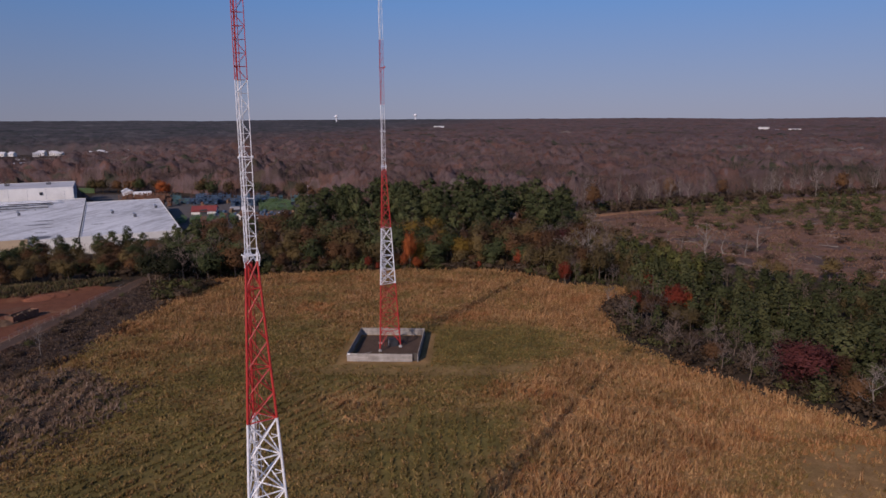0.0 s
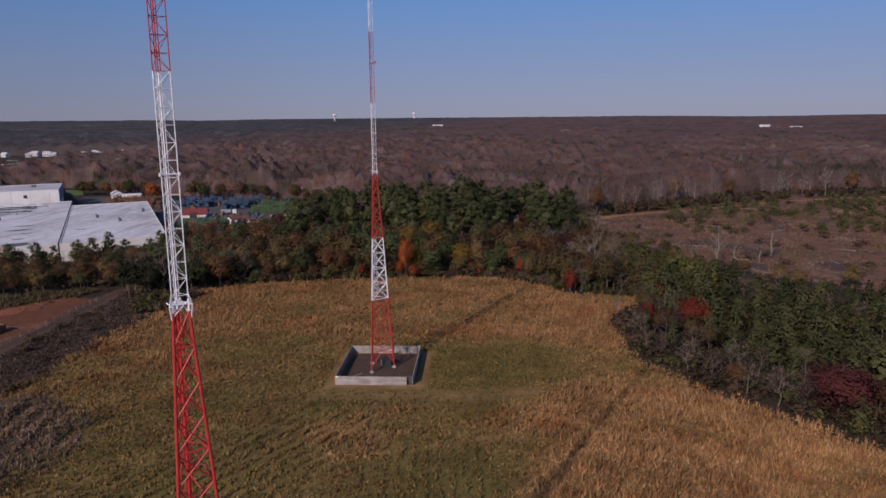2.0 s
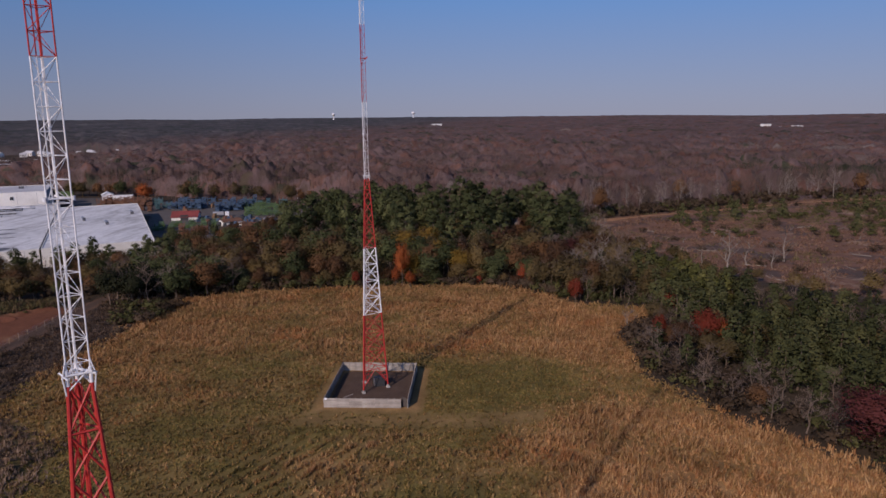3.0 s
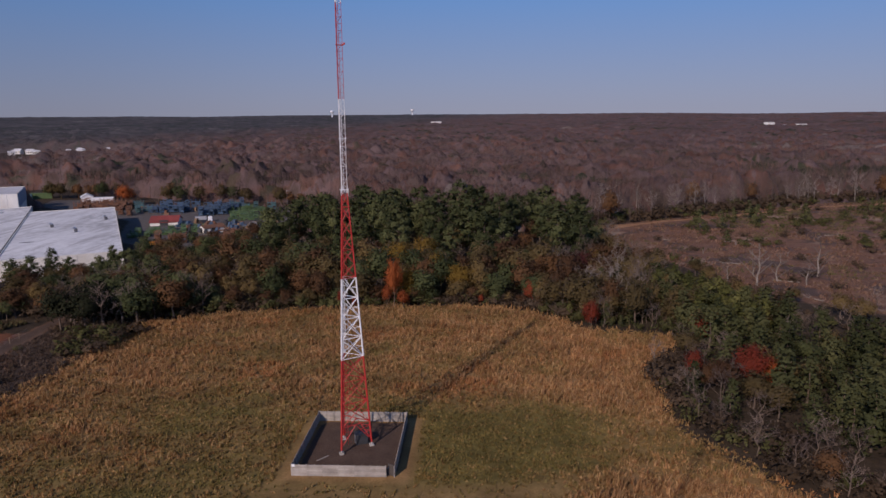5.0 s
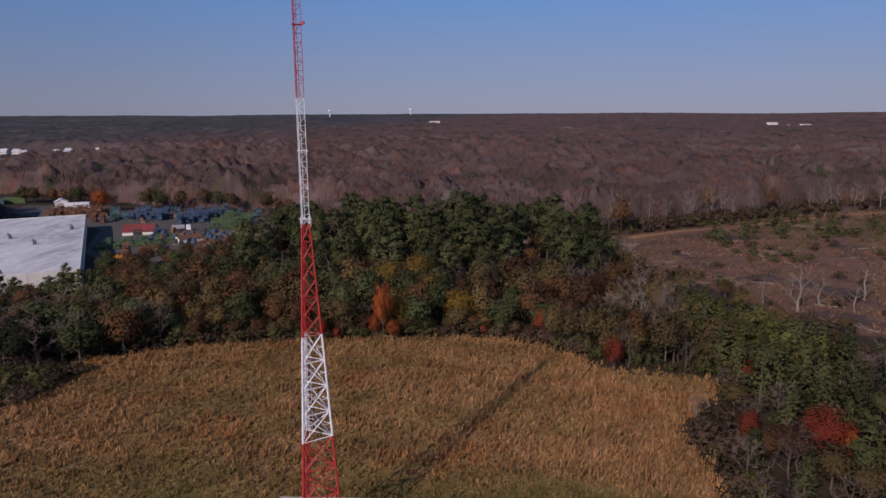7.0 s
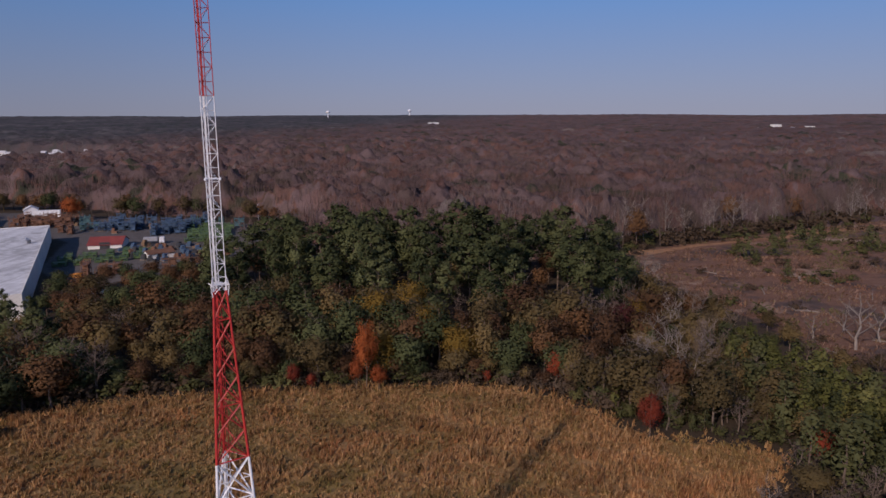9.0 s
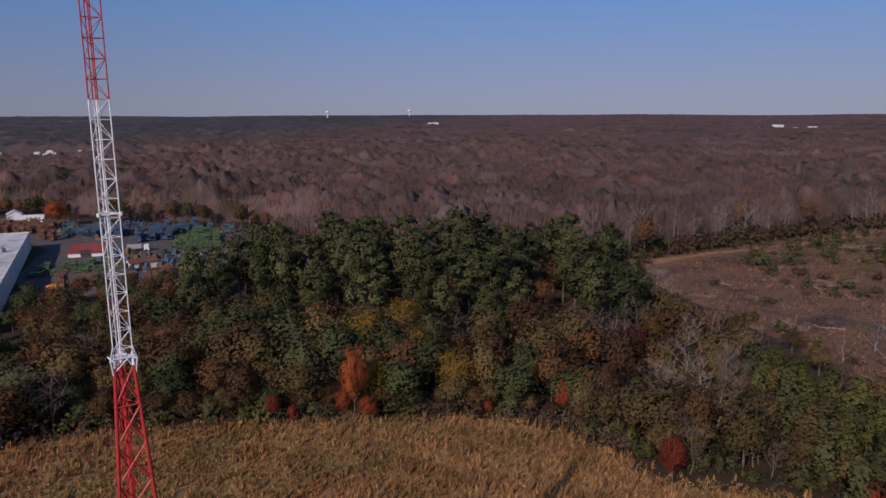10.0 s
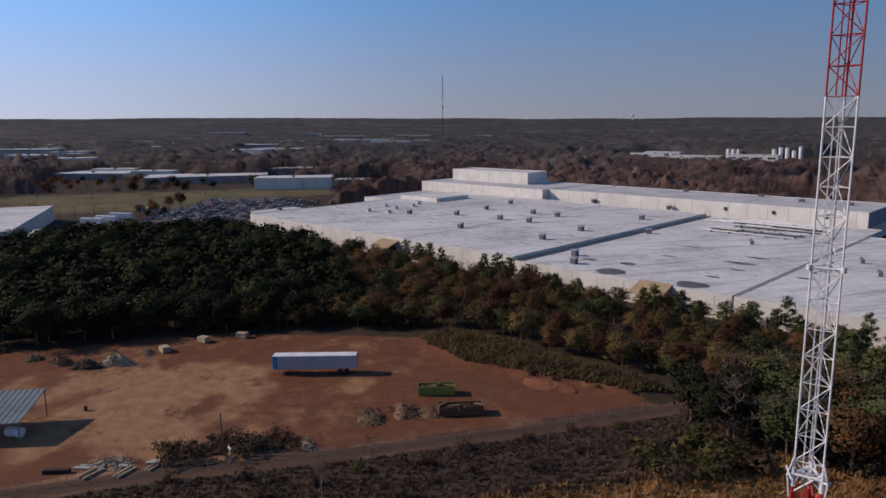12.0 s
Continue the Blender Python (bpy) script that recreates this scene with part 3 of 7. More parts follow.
def plant_local(x, y):
    c, s = math.cos(radians(PLANT_TURN)), math.sin(radians(PLANT_TURN))
    dx, dy = x - PLANT_O[0], y - PLANT_O[1]
    return dx * c + dy * s, -dx * s + dy * c


def in_plant(x, y, margin=6):
    lx, ly = plant_local(x, y)
    return (lx > -270 - margin) & (lx < 37 + margin) & (ly > -margin) & (ly < 194 + margin)


def sstep(v, lo, hi):
    t = np.clip((v - lo) / (hi - lo), 0, 1)
    return t * t * (3 - 2 * t)


def ground_z(x, y):
    x, y = np.asarray(x, float), np.asarray(y, float)
    r = np.hypot(x, y - 100)
    z = 0.12 * waves(x, y, 30, 3) * sstep(np.hypot(x + 8.7, y - 150.2), 16, 24)
    z = z + 1.2 * sstep(edge_distance(MOUND, x, y), 0, 7) * (1 + 0.8 * waves(x, y, 7, 8))
    z = z + 2.4 * sstep(edge_distance(BANK, x, y), -2, 8) * (1 + 0.25 * waves(x, y, 11, 9))
    z = z + sstep(r, 700, 2500) * 4 * waves(x, y, 900, 5)
    z = z + sstep(r, 1800, 4300) * (30 + 2 * waves(x, y, 1500, 6) - 6 * sstep(x, 0, 2000) + 18 * sstep(-x, 1500, 4000) + 26 * sstep(-x, 2500, 4300) * (1 - sstep(y, 0, 2500)))
    return z


def mown_rows(x, y):
    """Rows left by the mower, which fan out towards the near mast: how far a place lies in them, and -1 in a furrow to 1 on a row."""
    u = x - 5 - 0.0022 * np.clip(122 - y, 0, 60) ** 2
    share = sstep(12 - np.abs(u + 1.5 * waves(x, y, 12, 81)), 0, 5) * sstep(y, 66, 78) * (1 - sstep(y, 110, 121))
    w = (x + 13) * 0.87 + (118 - y) * 0.50
    share2 = sstep(10 - np.abs(w + 4 + 1.5 * waves(x, y, 12, 83)), 0, 4) * sstep(y, 78, 92) * (1 - sstep(y, 126, 134))
    return ((share, np.sin(u * 6.283 / 1.9 + 0.7 * waves(x, y, 9, 82))), (share2 * (1 - share), np.sin(w * 6.283 / 2.3 + 0.7 * waves(x, y, 9, 84))))


def straw(x, y):
    """How far the grass is ripe straw (1) or still olive (0)."""
    w = waves(x, y, 26, 11)
    v = 0.22 + 0.16 * w + 0.12 * waves(x, y, 6, 16) + 0.08 * waves(x, y, 2.6, 17)
    v = v + 0.75 * sstep(x - 17 - 0.10 * (y - 100) + 3 * waves(x, y, 22, 12), -5, 7) * (1 - sstep(y, 134, 146))
    v = v + (0.26 + 0.26 * sstep(x + 10 * waves(x, y, 40, 24), -45, 0)) * sstep(y + 4 * waves(x, y, 30, 13), 160, 176) + 0.12 * waves(x, y, 13, 25) * sstep(y, 150, 170)
    v = v + 0.35 * sstep(x, 24, 34) * sstep(y, 134, 146)
    v = v + 0.45 * sstep(9 - np.hypot(x + 7, (y - 118) * 0.6) + 3 * waves(x, y, 9, 15), 0, 6)
    v = v + 0.30 * sstep(-x - 36 + 6 * waves(x, y, 20, 14), 0, 12) * sstep(y, 125, 150)
    v = v - 0.35 * sstep(22 - np.hypot((x - 78) * 0.6, y - 96), 0, 10)
    v = v - 0.30 * sstep(15 - np.hypot((x - 16) * 0.7, y - 152) + 4 * waves(x, y, 14, 20), 0, 8)
    v = v - 0.35 * sstep(13 - np.hypot(x - 48, y - 207), 0, 5)
    for share, wave in mown_rows(x, y):
        v = v + share * (0.14 * wave - 0.12)
    return np.clip(v, 0, 1)


# ---- ground: one sheet ----
def axis(lo, hi, step, reach):
    near = np.arange(lo, hi + 0.1, step)
    out, v, d = [], hi, step
    while v < reach:
        d *= 1.28
        v = min(v + d, reach)
        out.append(v)
    low, v, d = [], lo, step
    while v > -reach:
        d *= 1.28
        v = max(v - d, -reach)
        low.append(v)
    return np.array(low[::-1] + list(near) + out)


gx, gy = axis(-280, 220, 2.4, 4900), axis(-20, 480, 2.4, 4900)
GX, GY = np.meshgrid(gx, gy)
GX, GY = GX.ravel(), GY.ravel()
nx, ny = len(gx), len(gy)
idx = np.arange(nx * ny).reshape(ny, nx)
quads = np.stack([idx[:-1, :-1], idx[:-1, 1:], idx[1:, 1:], idx[1:, :-1]], -1).reshape(-1, 4)


def soft_zone(poly, width=2.5):
    return np.clip(edge_distance(poly, GX, GY) / (2 * width) + 0.5, 0, 1)


pen_poly = [(PEN[0], PEN[2]), (PEN[1], PEN[2]), (PEN[1], PEN[3]), (PEN[0], PEN[3])]
bare_zone = soft_zone(pen_poly, 0.8)
zones = [("field", np.maximum(soft_zone(FIELD, 3), soft_zone([(-104, 207), (-112, 201), (-120, 194), (-132, 183), (-150, 178), (-156, 186), (-142, 195), (-124, 203), (-108, 213)], 2))), ("brush", np.maximum(soft_zone(BRUSH, 4), 0.55 * soft_zone(MOUND, 6))), ("cleared", soft_zone(CLEARED, 6)),
         ("clay", np.maximum.reduce([soft_zone(YARD, 3), 0.85 * soft_zone(TRACK, 2), soft_zone(LANDING, 2), soft_zone(TRACK_N, 1.5)])), ("lawn", soft_zone(LAWN, 6)),
         ("paved", np.maximum.reduce([soft_zone(PARKING, 4), soft_zone(WORKYARD, 4), soft_zone(CARPARK_FAR, 4), soft_zone(STREET, 3)])), ("bare", np.maximum(bare_zone, 0.8 * soft_zone(TRACK, 1.5))), ("straw", np.maximum.reduce([straw(GX, GY), 0.55 * soft_zone(MOWN, 1.5), 0.8 * soft_zone(PALE_PATCH, 4), 0.8 * soft_zone([(PEN[0] - 2.6, PEN[2] - 2.4), (PEN[1] + 3.0, PEN[2] - 2.4), (PEN[1] + 2.8, PEN[3] + 1.8), (PEN[0] - 2.4, PEN[3] + 1.8)], 0.8)])),
         ("dry", np.clip(1.05 - np.hypot((GX + 128) / 42, (GY - 112) / 52) + 0.28 * waves(GX, GY, 16, 73) + 0.12 * waves(GX, GY, 5, 74), 0, 1) + 0.7 * soft_zone(TRACK, 2) + soft_zone(LANDING, 3) + soft_zone(TRACK_N, 3))]
ground = new("ground", array_mesh("ground", np.stack([GX, GY, ground_z(GX, GY)], -1), quads, M_GROUND, zones))
tagged(ground, "open ground of grass, red clay and leaf litter", "ground", kind="structure")


# ---- grass of the field and weeds ----
def tufts(name, label, x, y, height, width, blades, mat, lean=0.25, seed=1, ripeness=None):
    """Fans of upright blades; height and width are arrays."""
    rng = np.random.RandomState(seed)
    n = len(x)
    z = ground_z(x, y)
    rep = np.repeat(np.arange(n), blades)
    m = len(rep)
    ang = rng.uniform(0, 6.283, m)
    off = rng.uniform(0, 0.5, m) * width[rep]
    bx, by = x[rep] + np.cos(ang) * off, y[rep] + np.sin(ang) * off
    h = height[rep] * rng.uniform(0.6, 1.1, m)
    w = width[rep] * rng.uniform(0.10, 0.28, m)
    face = rng.uniform(0, 3.1416, m)
    lx, ly = rng.normal(0, lean, m) + 0.10, rng.normal(0, lean, m) + 0.05
    P = np.empty((m, 3, 3))
    P[:, 0] = np.stack([bx - np.cos(face) * w, by - np.sin(face) * w, z[rep] - 0.03], -1)
    P[:, 1] = np.stack([bx + np.cos(face) * w, by + np.sin(face) * w, z[rep] - 0.03], -1)
    P[:, 2] = np.stack([bx + lx * h, by + ly * h, z[rep] + h], -1)
    s = np.clip(((straw(x, y) if ripeness is None else ripeness) + rng.normal(0, 0.22, n))[rep], 0, 1)
    ob = new(name, array_mesh(name, P.reshape(-1, 3), np.arange(m * 3).reshape(-1, 3), mat, [("straw", np.repeat(s, 3))]))
    return tagged(ob, label, "grass", kind="stuff")


def scatter(poly, count, seed, margin=0.0):
    rng = np.random.RandomState(seed)
    xs, ys = [p[0] for p in poly], [p[1] for p in poly]
    x, y = rng.uniform(min(xs), max(xs), count), rng.uniform(min(ys), max(ys), count)
    keep = edge_distance(poly, x, y) > margin
    return x[keep], y[keep]


VISIBLE_FIELD = [(-85, 80), (112, 80), (112, 236), (-85, 236)]
rng = np.random.RandomState(21)
tx, ty = scatter(VISIBLE_FIELD, 127000, 22)
keep = ((edge_distance(MOUND, tx, ty) < 0) | (rng.uniform(0, 1, len(tx)) < 0.25)) & (edge_distance(FIELD, tx, ty) > -1.5 + rng.normal(0, 1, len(tx))) & ~inside([(PEN[0] - 2.4, PEN[2] - 2.2), (PEN[1] + 2.8, PEN[2] - 2.2), (PEN[1] + 2.6, PEN[3] + 1.6), (PEN[0] - 2.2, PEN[3] + 1.6)], tx, ty)
keep &= ~((inside(MOWN, tx, ty) | inside(PALE_PATCH, tx, ty)) & (rng.uniform(0, 1, len(tx)) < 0.8))
tall_row = np.zeros(len(tx))
for share, wave in mown_rows(tx, ty):
    keep &= ~((share * np.clip(-wave, 0, 1) > 0.25) & (rng.uniform(0, 1, len(tx)) < 0.9))
    tall_row = np.maximum(tall_row, share * np.clip(wave, 0, 1))
tx, ty, tall_row = tx[keep], ty[keep], tall_row[keep]
ripe = straw(tx, ty)
patchy = 0.5 + 0.5 * np.clip(waves(tx, ty, 5.5, 18) + 0.6 * waves(tx, ty, 2.2, 19), -1, 1)
pick = rng.uniform(0, 1, len(tx)) < (0.10 + 0.62 * ripe) * (0.25 + 0.95 * patchy)
tufts("tall_grass", "ripe orange-tan bunch grass standing across the field", tx[pick], ty[pick], 0.40 + (0.30 + 0.80 * patchy[pick]) * ripe[pick] * rng.uniform(0.5, 1.3, pick.sum()),
      np.full(pick.sum(), 0.56), 7, M_TUFT, 0.30, 31)
tufts("short_grass", "short olive and straw coloured grass of the field", tx[~pick], ty[~pick], 0.22 + 0.2 * rng.uniform(0, 1, (~pick).sum()) + 0.38 * tall_row[~pick],
      np.full((~pick).sum(), 0.85), 3, M_TUFT, 0.5, 32)
bx, by = scatter(BRUSH, 11000, 23, -1)
mx, my = scatter([(-90, 80), (-42, 80), (-42, 142), (-90, 142)], 9500, 27)
moundy = edge_distance(MOUND, mx, my) + 3 * waves(mx, my, 10, 28) > np.random.RandomState(29).normal(0, 2.5, len(mx))
mx, my = mx[moundy], my[moundy]
sx, sy = scatter([(-85, -20), (112, -20), (112, 81), (-85, 81)], 12000, 30)
tufts("field_grass", "short grass of the near field", sx, sy, 0.3 + 0.4 * straw(sx, sy), np.full(len(sx), 1.2), 2, M_TUFT, 0.4, 36)
wx, wy = np.concatenate([bx, mx]), np.concatenate([by, my])
off_track = edge_distance(TRACK, wx, wy) < -0.3
wx, wy = wx[off_track], wy[off_track]
near_mound = edge_distance(MOUND, wx, wy)
tufts("dry_weeds", "grey-brown dead weeds and brush beside the track", wx, wy, rng.uniform(0.4, 1.3, len(wx)) * np.where(near_mound > 0, 0.75, 0.5), np.full(len(wx), 0.62), 7, M_WEED, 0.3, 33, 0.10 + 0.80 * sstep(near_mound, -2, 4))

bx, by = scatter(BANK, 14000, 25, 1.5)
tufts("bank_grass", "rough olive grass on the bank beside the yard", bx, by, rng.uniform(0.5, 1.4, len(bx)), np.full(len(bx), 0.8), 4, M_CUTBRUSH, 0.3, 35, np.full(len(bx), 0.72))
cx, cy = scatter(CLEARED, 42000, 24, 0)
open_way = (edge_distance(LANDING, cx, cy) < 0) & (edge_distance(TRACK_N, cx, cy) < 0) & (waves(cx, cy, 24, 75) + 0.5 * waves(cx, cy, 9, 77) < 0.35)
cx, cy = cx[open_way], cy[open_way]
tufts("cut_over_brush", "reddish brown brush on the cleared ground", cx, cy, rng.uniform(0.3, 1.1, len(cx)), np.full(len(cx), 1.0), 3, M_CUTBRUSH, 0.5, 34, sstep(waves(cx, cy, 70, 71) + 0.4 * waves(cx, cy, 20, 72) + 0.9 * sstep(cy, 300, 360) * sstep(cx, 110, 150), 0.35, 1.1))


# ---- plants ----
def leaf_cloud(rng, centres, radius, per, size, up=0.0, rough=0.75):
    """Leaf triangles in clumps round the centres, facing roughly outwards as foliage does."""
    n = len(centres) * per
    c = np.repeat(centres, per, 0) + rng.normal(0, 1, (n, 3)) * radius
    mid = centres.mean(0)
    span = centres.std(0) + 0.3
    out = (c - mid) / span
    out[:, 2] += 0.35
    out /= np.linalg.norm(out, axis=1)[:, None] + 1e-6
    lump = c - np.repeat(centres, per, 0)
    lump /= np.linalg.norm(lump, axis=1)[:, None] + 1e-6
    soft = out * 0.9 + lump * 0.35
    soft /= np.linalg.norm(soft, axis=1)[:, None] + 1e-6
    face = soft + rng.normal(0, rough, (n, 3)) * 0.45
    face /= np.linalg.norm(face, axis=1)[:, None]
    a = rng.normal(0, 1, (n, 3))
    a[:, 2] += up
    a -= (a * face).sum(1)[:, None] * face
    a /= np.linalg.norm(a, axis=1)[:, None] + 1e-6
    b = np.cross(face, a)
    s = size * rng.uniform(0.6, 1.4, (n, 1))
    P = np.stack([c + b * s * 0.5, c - b * s * 0.5, c + a * s * 1.1], 1)
    return P.reshape(-1, 3), np.arange(n * 3).reshape(-1, 3), np.repeat(soft * 0.9 + face * 0.1, 3, 0)


def limb_build(rng, h, crown_low, spread, limbs, r0, bend=0.15, sides=5):
    """A tapered, slightly bent trunk with limbs; returns the mesh builder and the limb ends."""
    b = Build()
    pts = [Vector((0, 0, -0.4))]
    for k in range(1, 5):
        pts.append(Vector((rng.normal(0, bend), rng.normal(0, bend), h * 0.92 * k / 4)))
    for k in range(4):
        b.tube(pts[k], pts[k + 1], r0 * (1 - 0.22 * k), r0 * (1 - 0.22 * (k + 1)) + 0.012, sides, False)
    ends = []
    for k in range(limbs):
        t = crown_low + (0.95 - crown_low) * (k + rng.uniform(0, 1)) / limbs
        f = t * 4
        i = min(int(f), 3)
        base = pts[i].lerp(pts[i + 1], f - i)
        a = k * 2.4 + rng.uniform(-0.5, 0.5)
        reach = spread * rng.uniform(0.6, 1.0) * (1.15 - 0.6 * t)
        end = base + Vector((math.cos(a) * reach, math.sin(a) * reach, reach * rng.uniform(0.5, 1.1)))
        b.tube(base, end, r0 * (0.5 - 0.35 * t), 0.02, 4, False)
        ends.append((base, end))
    return b, ends


def make_meshes(kind, seed):
    """Trunk mesh data and crown arrays for one tree, about the height 1 x its own metres."""
    rng = np.random.RandomState(seed)
    if kind == "leafy":
        h, r = 13.0, 4.3
        b, ends = limb_build(rng, h, 0.25, 4.2, 9, 0.22)
        c = []
        for k in range(13):                               # boughs, each a lobe of the crown
            t = (k + 0.5) / 13
            a, e = k * 2.4 + rng.uniform(-0.4, 0.4), math.asin(1 - 1.75 * t)
            out = rng.uniform(0.50, 0.72)
            mid = np.array([math.cos(a) * math.cos(e) * r * out, math.sin(a) * math.cos(e) * r * out, h * 0.55 + math.sin(e) * h * 0.43 * out])
            size = r * rng.uniform(0.30, 0.46)
            d = rng.normal(0, 1, (10, 3))
            d /= np.linalg.norm(d, axis=1)[:, None]
            d[:, 2] = d[:, 2] * 0.7 + 0.15
            c.append(mid + d * size * rng.uniform(0.7, 1.05, (10, 1)))
        c = np.concatenate(c)
        c = c[c[:, 2] > 0.8]
        return b, leaf_cloud(rng, c, 0.58, 13, 0.46)
    if kind == "pine":
        h, r = 22.0, 4.4
        b, ends = limb_build(rng, h, 0.36, 4.4, 16, 0.26, 0.25)
        c = []
        for k in range(17):                               # plumes: flattish tufts of needles, wide in the middle of the crown
            t = (k + rng.uniform(0.1, 0.9)) / 17
            z = h * (0.34 + 0.64 * t)
            reach = r * math.sin(math.pi * (0.16 + 0.80 * t)) ** 0.8 * rng.uniform(0.35, 0.80)
            a = k * 2.4 + rng.uniform(-0.6, 0.6)
            size = rng.uniform(1.1, 1.8) * (1.1 - 0.4 * t)
            d = rng.normal(0, 1, (9, 3))
            d /= np.linalg.norm(d, axis=1)[:, None]
            c.append(np.array([math.cos(a) * reach, math.sin(a) * reach, z]) + d * size * np.array([1.0, 1.0, 0.6]) * rng.uniform(0.6, 1.05, (9, 1)))
        return b, leaf_cloud(rng, np.concatenate(c), 0.46, 11, 0.56, 0.9, 1.0)
    if kind == "young":
        h, r = 8.0, 2.3
        b, ends = limb_build(rng, h, 0.1, 1.6, 5, 0.12, 0.05, 4)
        c = []
        for k in range(70):
            t = rng.uniform(0.04, 1.0)
            reach = r * (1.02 - t) ** 0.75 * rng.uniform(0.4, 1.1)
            a = rng.uniform(0, 6.283)
            c.append((math.cos(a) * reach, math.sin(a) * reach, h * t))
        return b, leaf_cloud(rng, np.array(c), 0.32, 9, 0.38, 1.0)
    if kind == "bare":
        h = 12.0
        b, ends = limb_build(rng, h, 0.22, 4.5, 10, 0.2, 0.3)
        tw = Build()
        for base, end in ends:
            for k in range(6):
                p = base.lerp(end, rng.uniform(0.35, 1.0))
                q = p + Vector((rng.normal(0, 1.0), rng.normal(0, 1.0), rng.uniform(0.6, 2.0)))
                tw.tube(p, q, 0.045, 0.012, 3, False)
                for j in range(3):
                    p2 = p.lerp(q, rng.uniform(0.3, 1.0))
                    tw.tube(p2, p2 + Vector((rng.normal(0, 0.55), rng.normal(0, 0.55), rng.uniform(0.3, 1.1))), 0.025, 0.006, 3, False)
        return b, tw
    if kind == "dead":
        h = 11.0
        b, ends = limb_build(rng, h, 0.12, 5.5, 8, 0.34, 0.5)
        tw = Build()
        for base, end in ends:
            tw.tube(base, end, 0.15, 0.07, 5, False)
            for k in range(3):
                p = base.lerp(end, rng.uniform(0.4, 1.0))
                tw.tube(p, p + Vector((rng.normal(0, 1.2), rng.normal(0, 1.2), rng.uniform(0.2, 1.8))), 0.07, 0.03, 4, False)
        return b, tw
    if kind == "shrub":
        b, ends = limb_build(rng, 2.4, 0.1, 1.3, 6, 0.05, 0.1, 4)
        c = rng.normal(0, 1, (34, 3)) * np.array([0.85, 0.85, 0.5]) + np.array([0, 0, 1.3])
        c[:, 2] = np.clip(c[:, 2], 0.2, 3)
        return b, leaf_cloud(rng, c, 0.3, 7, 0.34)


def fine_leaves(crown, seed):
    """Each leaf of a specimen tree as three smaller ones, spread about its place."""
    P, F, N = crown
    r = np.random.RandomState(seed)
    leaf = P.reshape(-1, 3, 3)
    mid = leaf.mean(1, keepdims=True)
    made = np.concatenate([mid + (leaf - mid) * 0.62 + r.normal(0, 0.30, (len(leaf), 1, 3)) for k in range(3)])
    return made.reshape(-1, 3), np.arange(len(made) * 3).reshape(-1, 3), np.concatenate([N] * 3)


def tree_kind(name, shape, mat, bark, label, category="tree", variants=4, seed=0):
    made = []
    for k in range(variants):
        b, crown = make_meshes(shape, seed + 17 * k + 3)
        if mat in (M_ORANGE, M_RED, M_MAROON, M_YELLOW):
            crown = fine_leaves(crown, seed + k)
        trunk = b.mesh("trunk", bark)
        if isinstance(crown, Build):
            leaves = crown.mesh("crown", mat)
        else:
            leaves = array_mesh("crown", crown[0], crown[1], mat, (), crown[2])
        made.append((trunk, leaves))
    return {"name": name, "made": made, "label": label, "category": category}


KINDS = {
    "pine": tree_kind("pine_tree", "pine", M_PINE, M_BARK, "tall dark green pine in the woods", seed=100),
    "young": tree_kind("young_pine_tree", "young", M_YOUNG_PINE, M_BARK, "young green pine with branches to the ground", seed=200),
    "lightpine": tree_kind("light_green_pine_tree", "young", M_LIGHT_PINE, M_BARK, "young yellowish green pine with branches to the ground", seed=230),
    "olive": tree_kind("hardwood_tree", "leafy", M_OLIVE, M_BARK, "hardwood tree with olive-brown autumn leaves", seed=300),
    "russet": tree_kind("russet_oak_tree", "leafy", M_RUSSET, M_BARK, "oak tree with russet-brown autumn leaves", seed=400),
    "yellow": tree_kind("yellow_hardwood_tree", "leafy", M_YELLOW, M_BARK, "hardwood tree with yellow-brown autumn leaves", seed=500),
    "dark": tree_kind("evergreen_tree", "leafy", M_PINE, M_BARK, "dark green broad-crowned evergreen tree in the woods", seed=550),
    "orange": tree_kind("orange_maple_tree", "leafy", M_ORANGE, M_BARK, "maple tree in bright orange autumn leaf", seed=600, variants=2),
    "red": tree_kind("red_maple_tree", "leafy", M_RED, M_BARK, "small maple tree in red autumn leaf", seed=650, variants=2),
    "maroon": tree_kind("maroon_maple_tree", "leafy", M_MAROON, M_BARK, "round maple tree in dark maroon leaf", seed=700, variants=2),
    "bare": tree_kind("bare_tree", "bare", M_TWIG, M_BARK, "leafless grey-brown hardwood tree in the woods", seed=750),
    "pale": tree_kind("pale_bare_tree", "bare", M_PALE_TWIG, M_PALE_BARK, "leafless tree with pale grey bark", seed=800),
    "shrub": tree_kind("shrub", "shrub", M_SHRUB, M_BARK, "dry brown leafless shrub in rough ground", "shrub", seed=850),
    "shaded_evergreen": tree_kind("cedar_tree", "leafy", M_SHADED_EVERGREEN, M_BARK, "evergreen in a dense stand, shade painted into its leaves", seed=580),
    "dead": tree_kind("dead_tree", "dead", M_PALE_TWIG, M_PALE_BARK, "pale dead tree on the cleared ground", variants=3, seed=880),
    "greenshrub": tree_kind("green_shrub", "shrub", M_GREENSHRUB, M_BARK, "low green shrub in rough ground", "shrub", seed=900),
}
plant_rng = random.Random(5)


PLANTED = []


def plant(kind, x, y, scale=1.0, wide=1.0, label=""):
    """Notes a plant; all are set out further down."""
    PLANTED.append((kind, x, y, scale, wide, label))


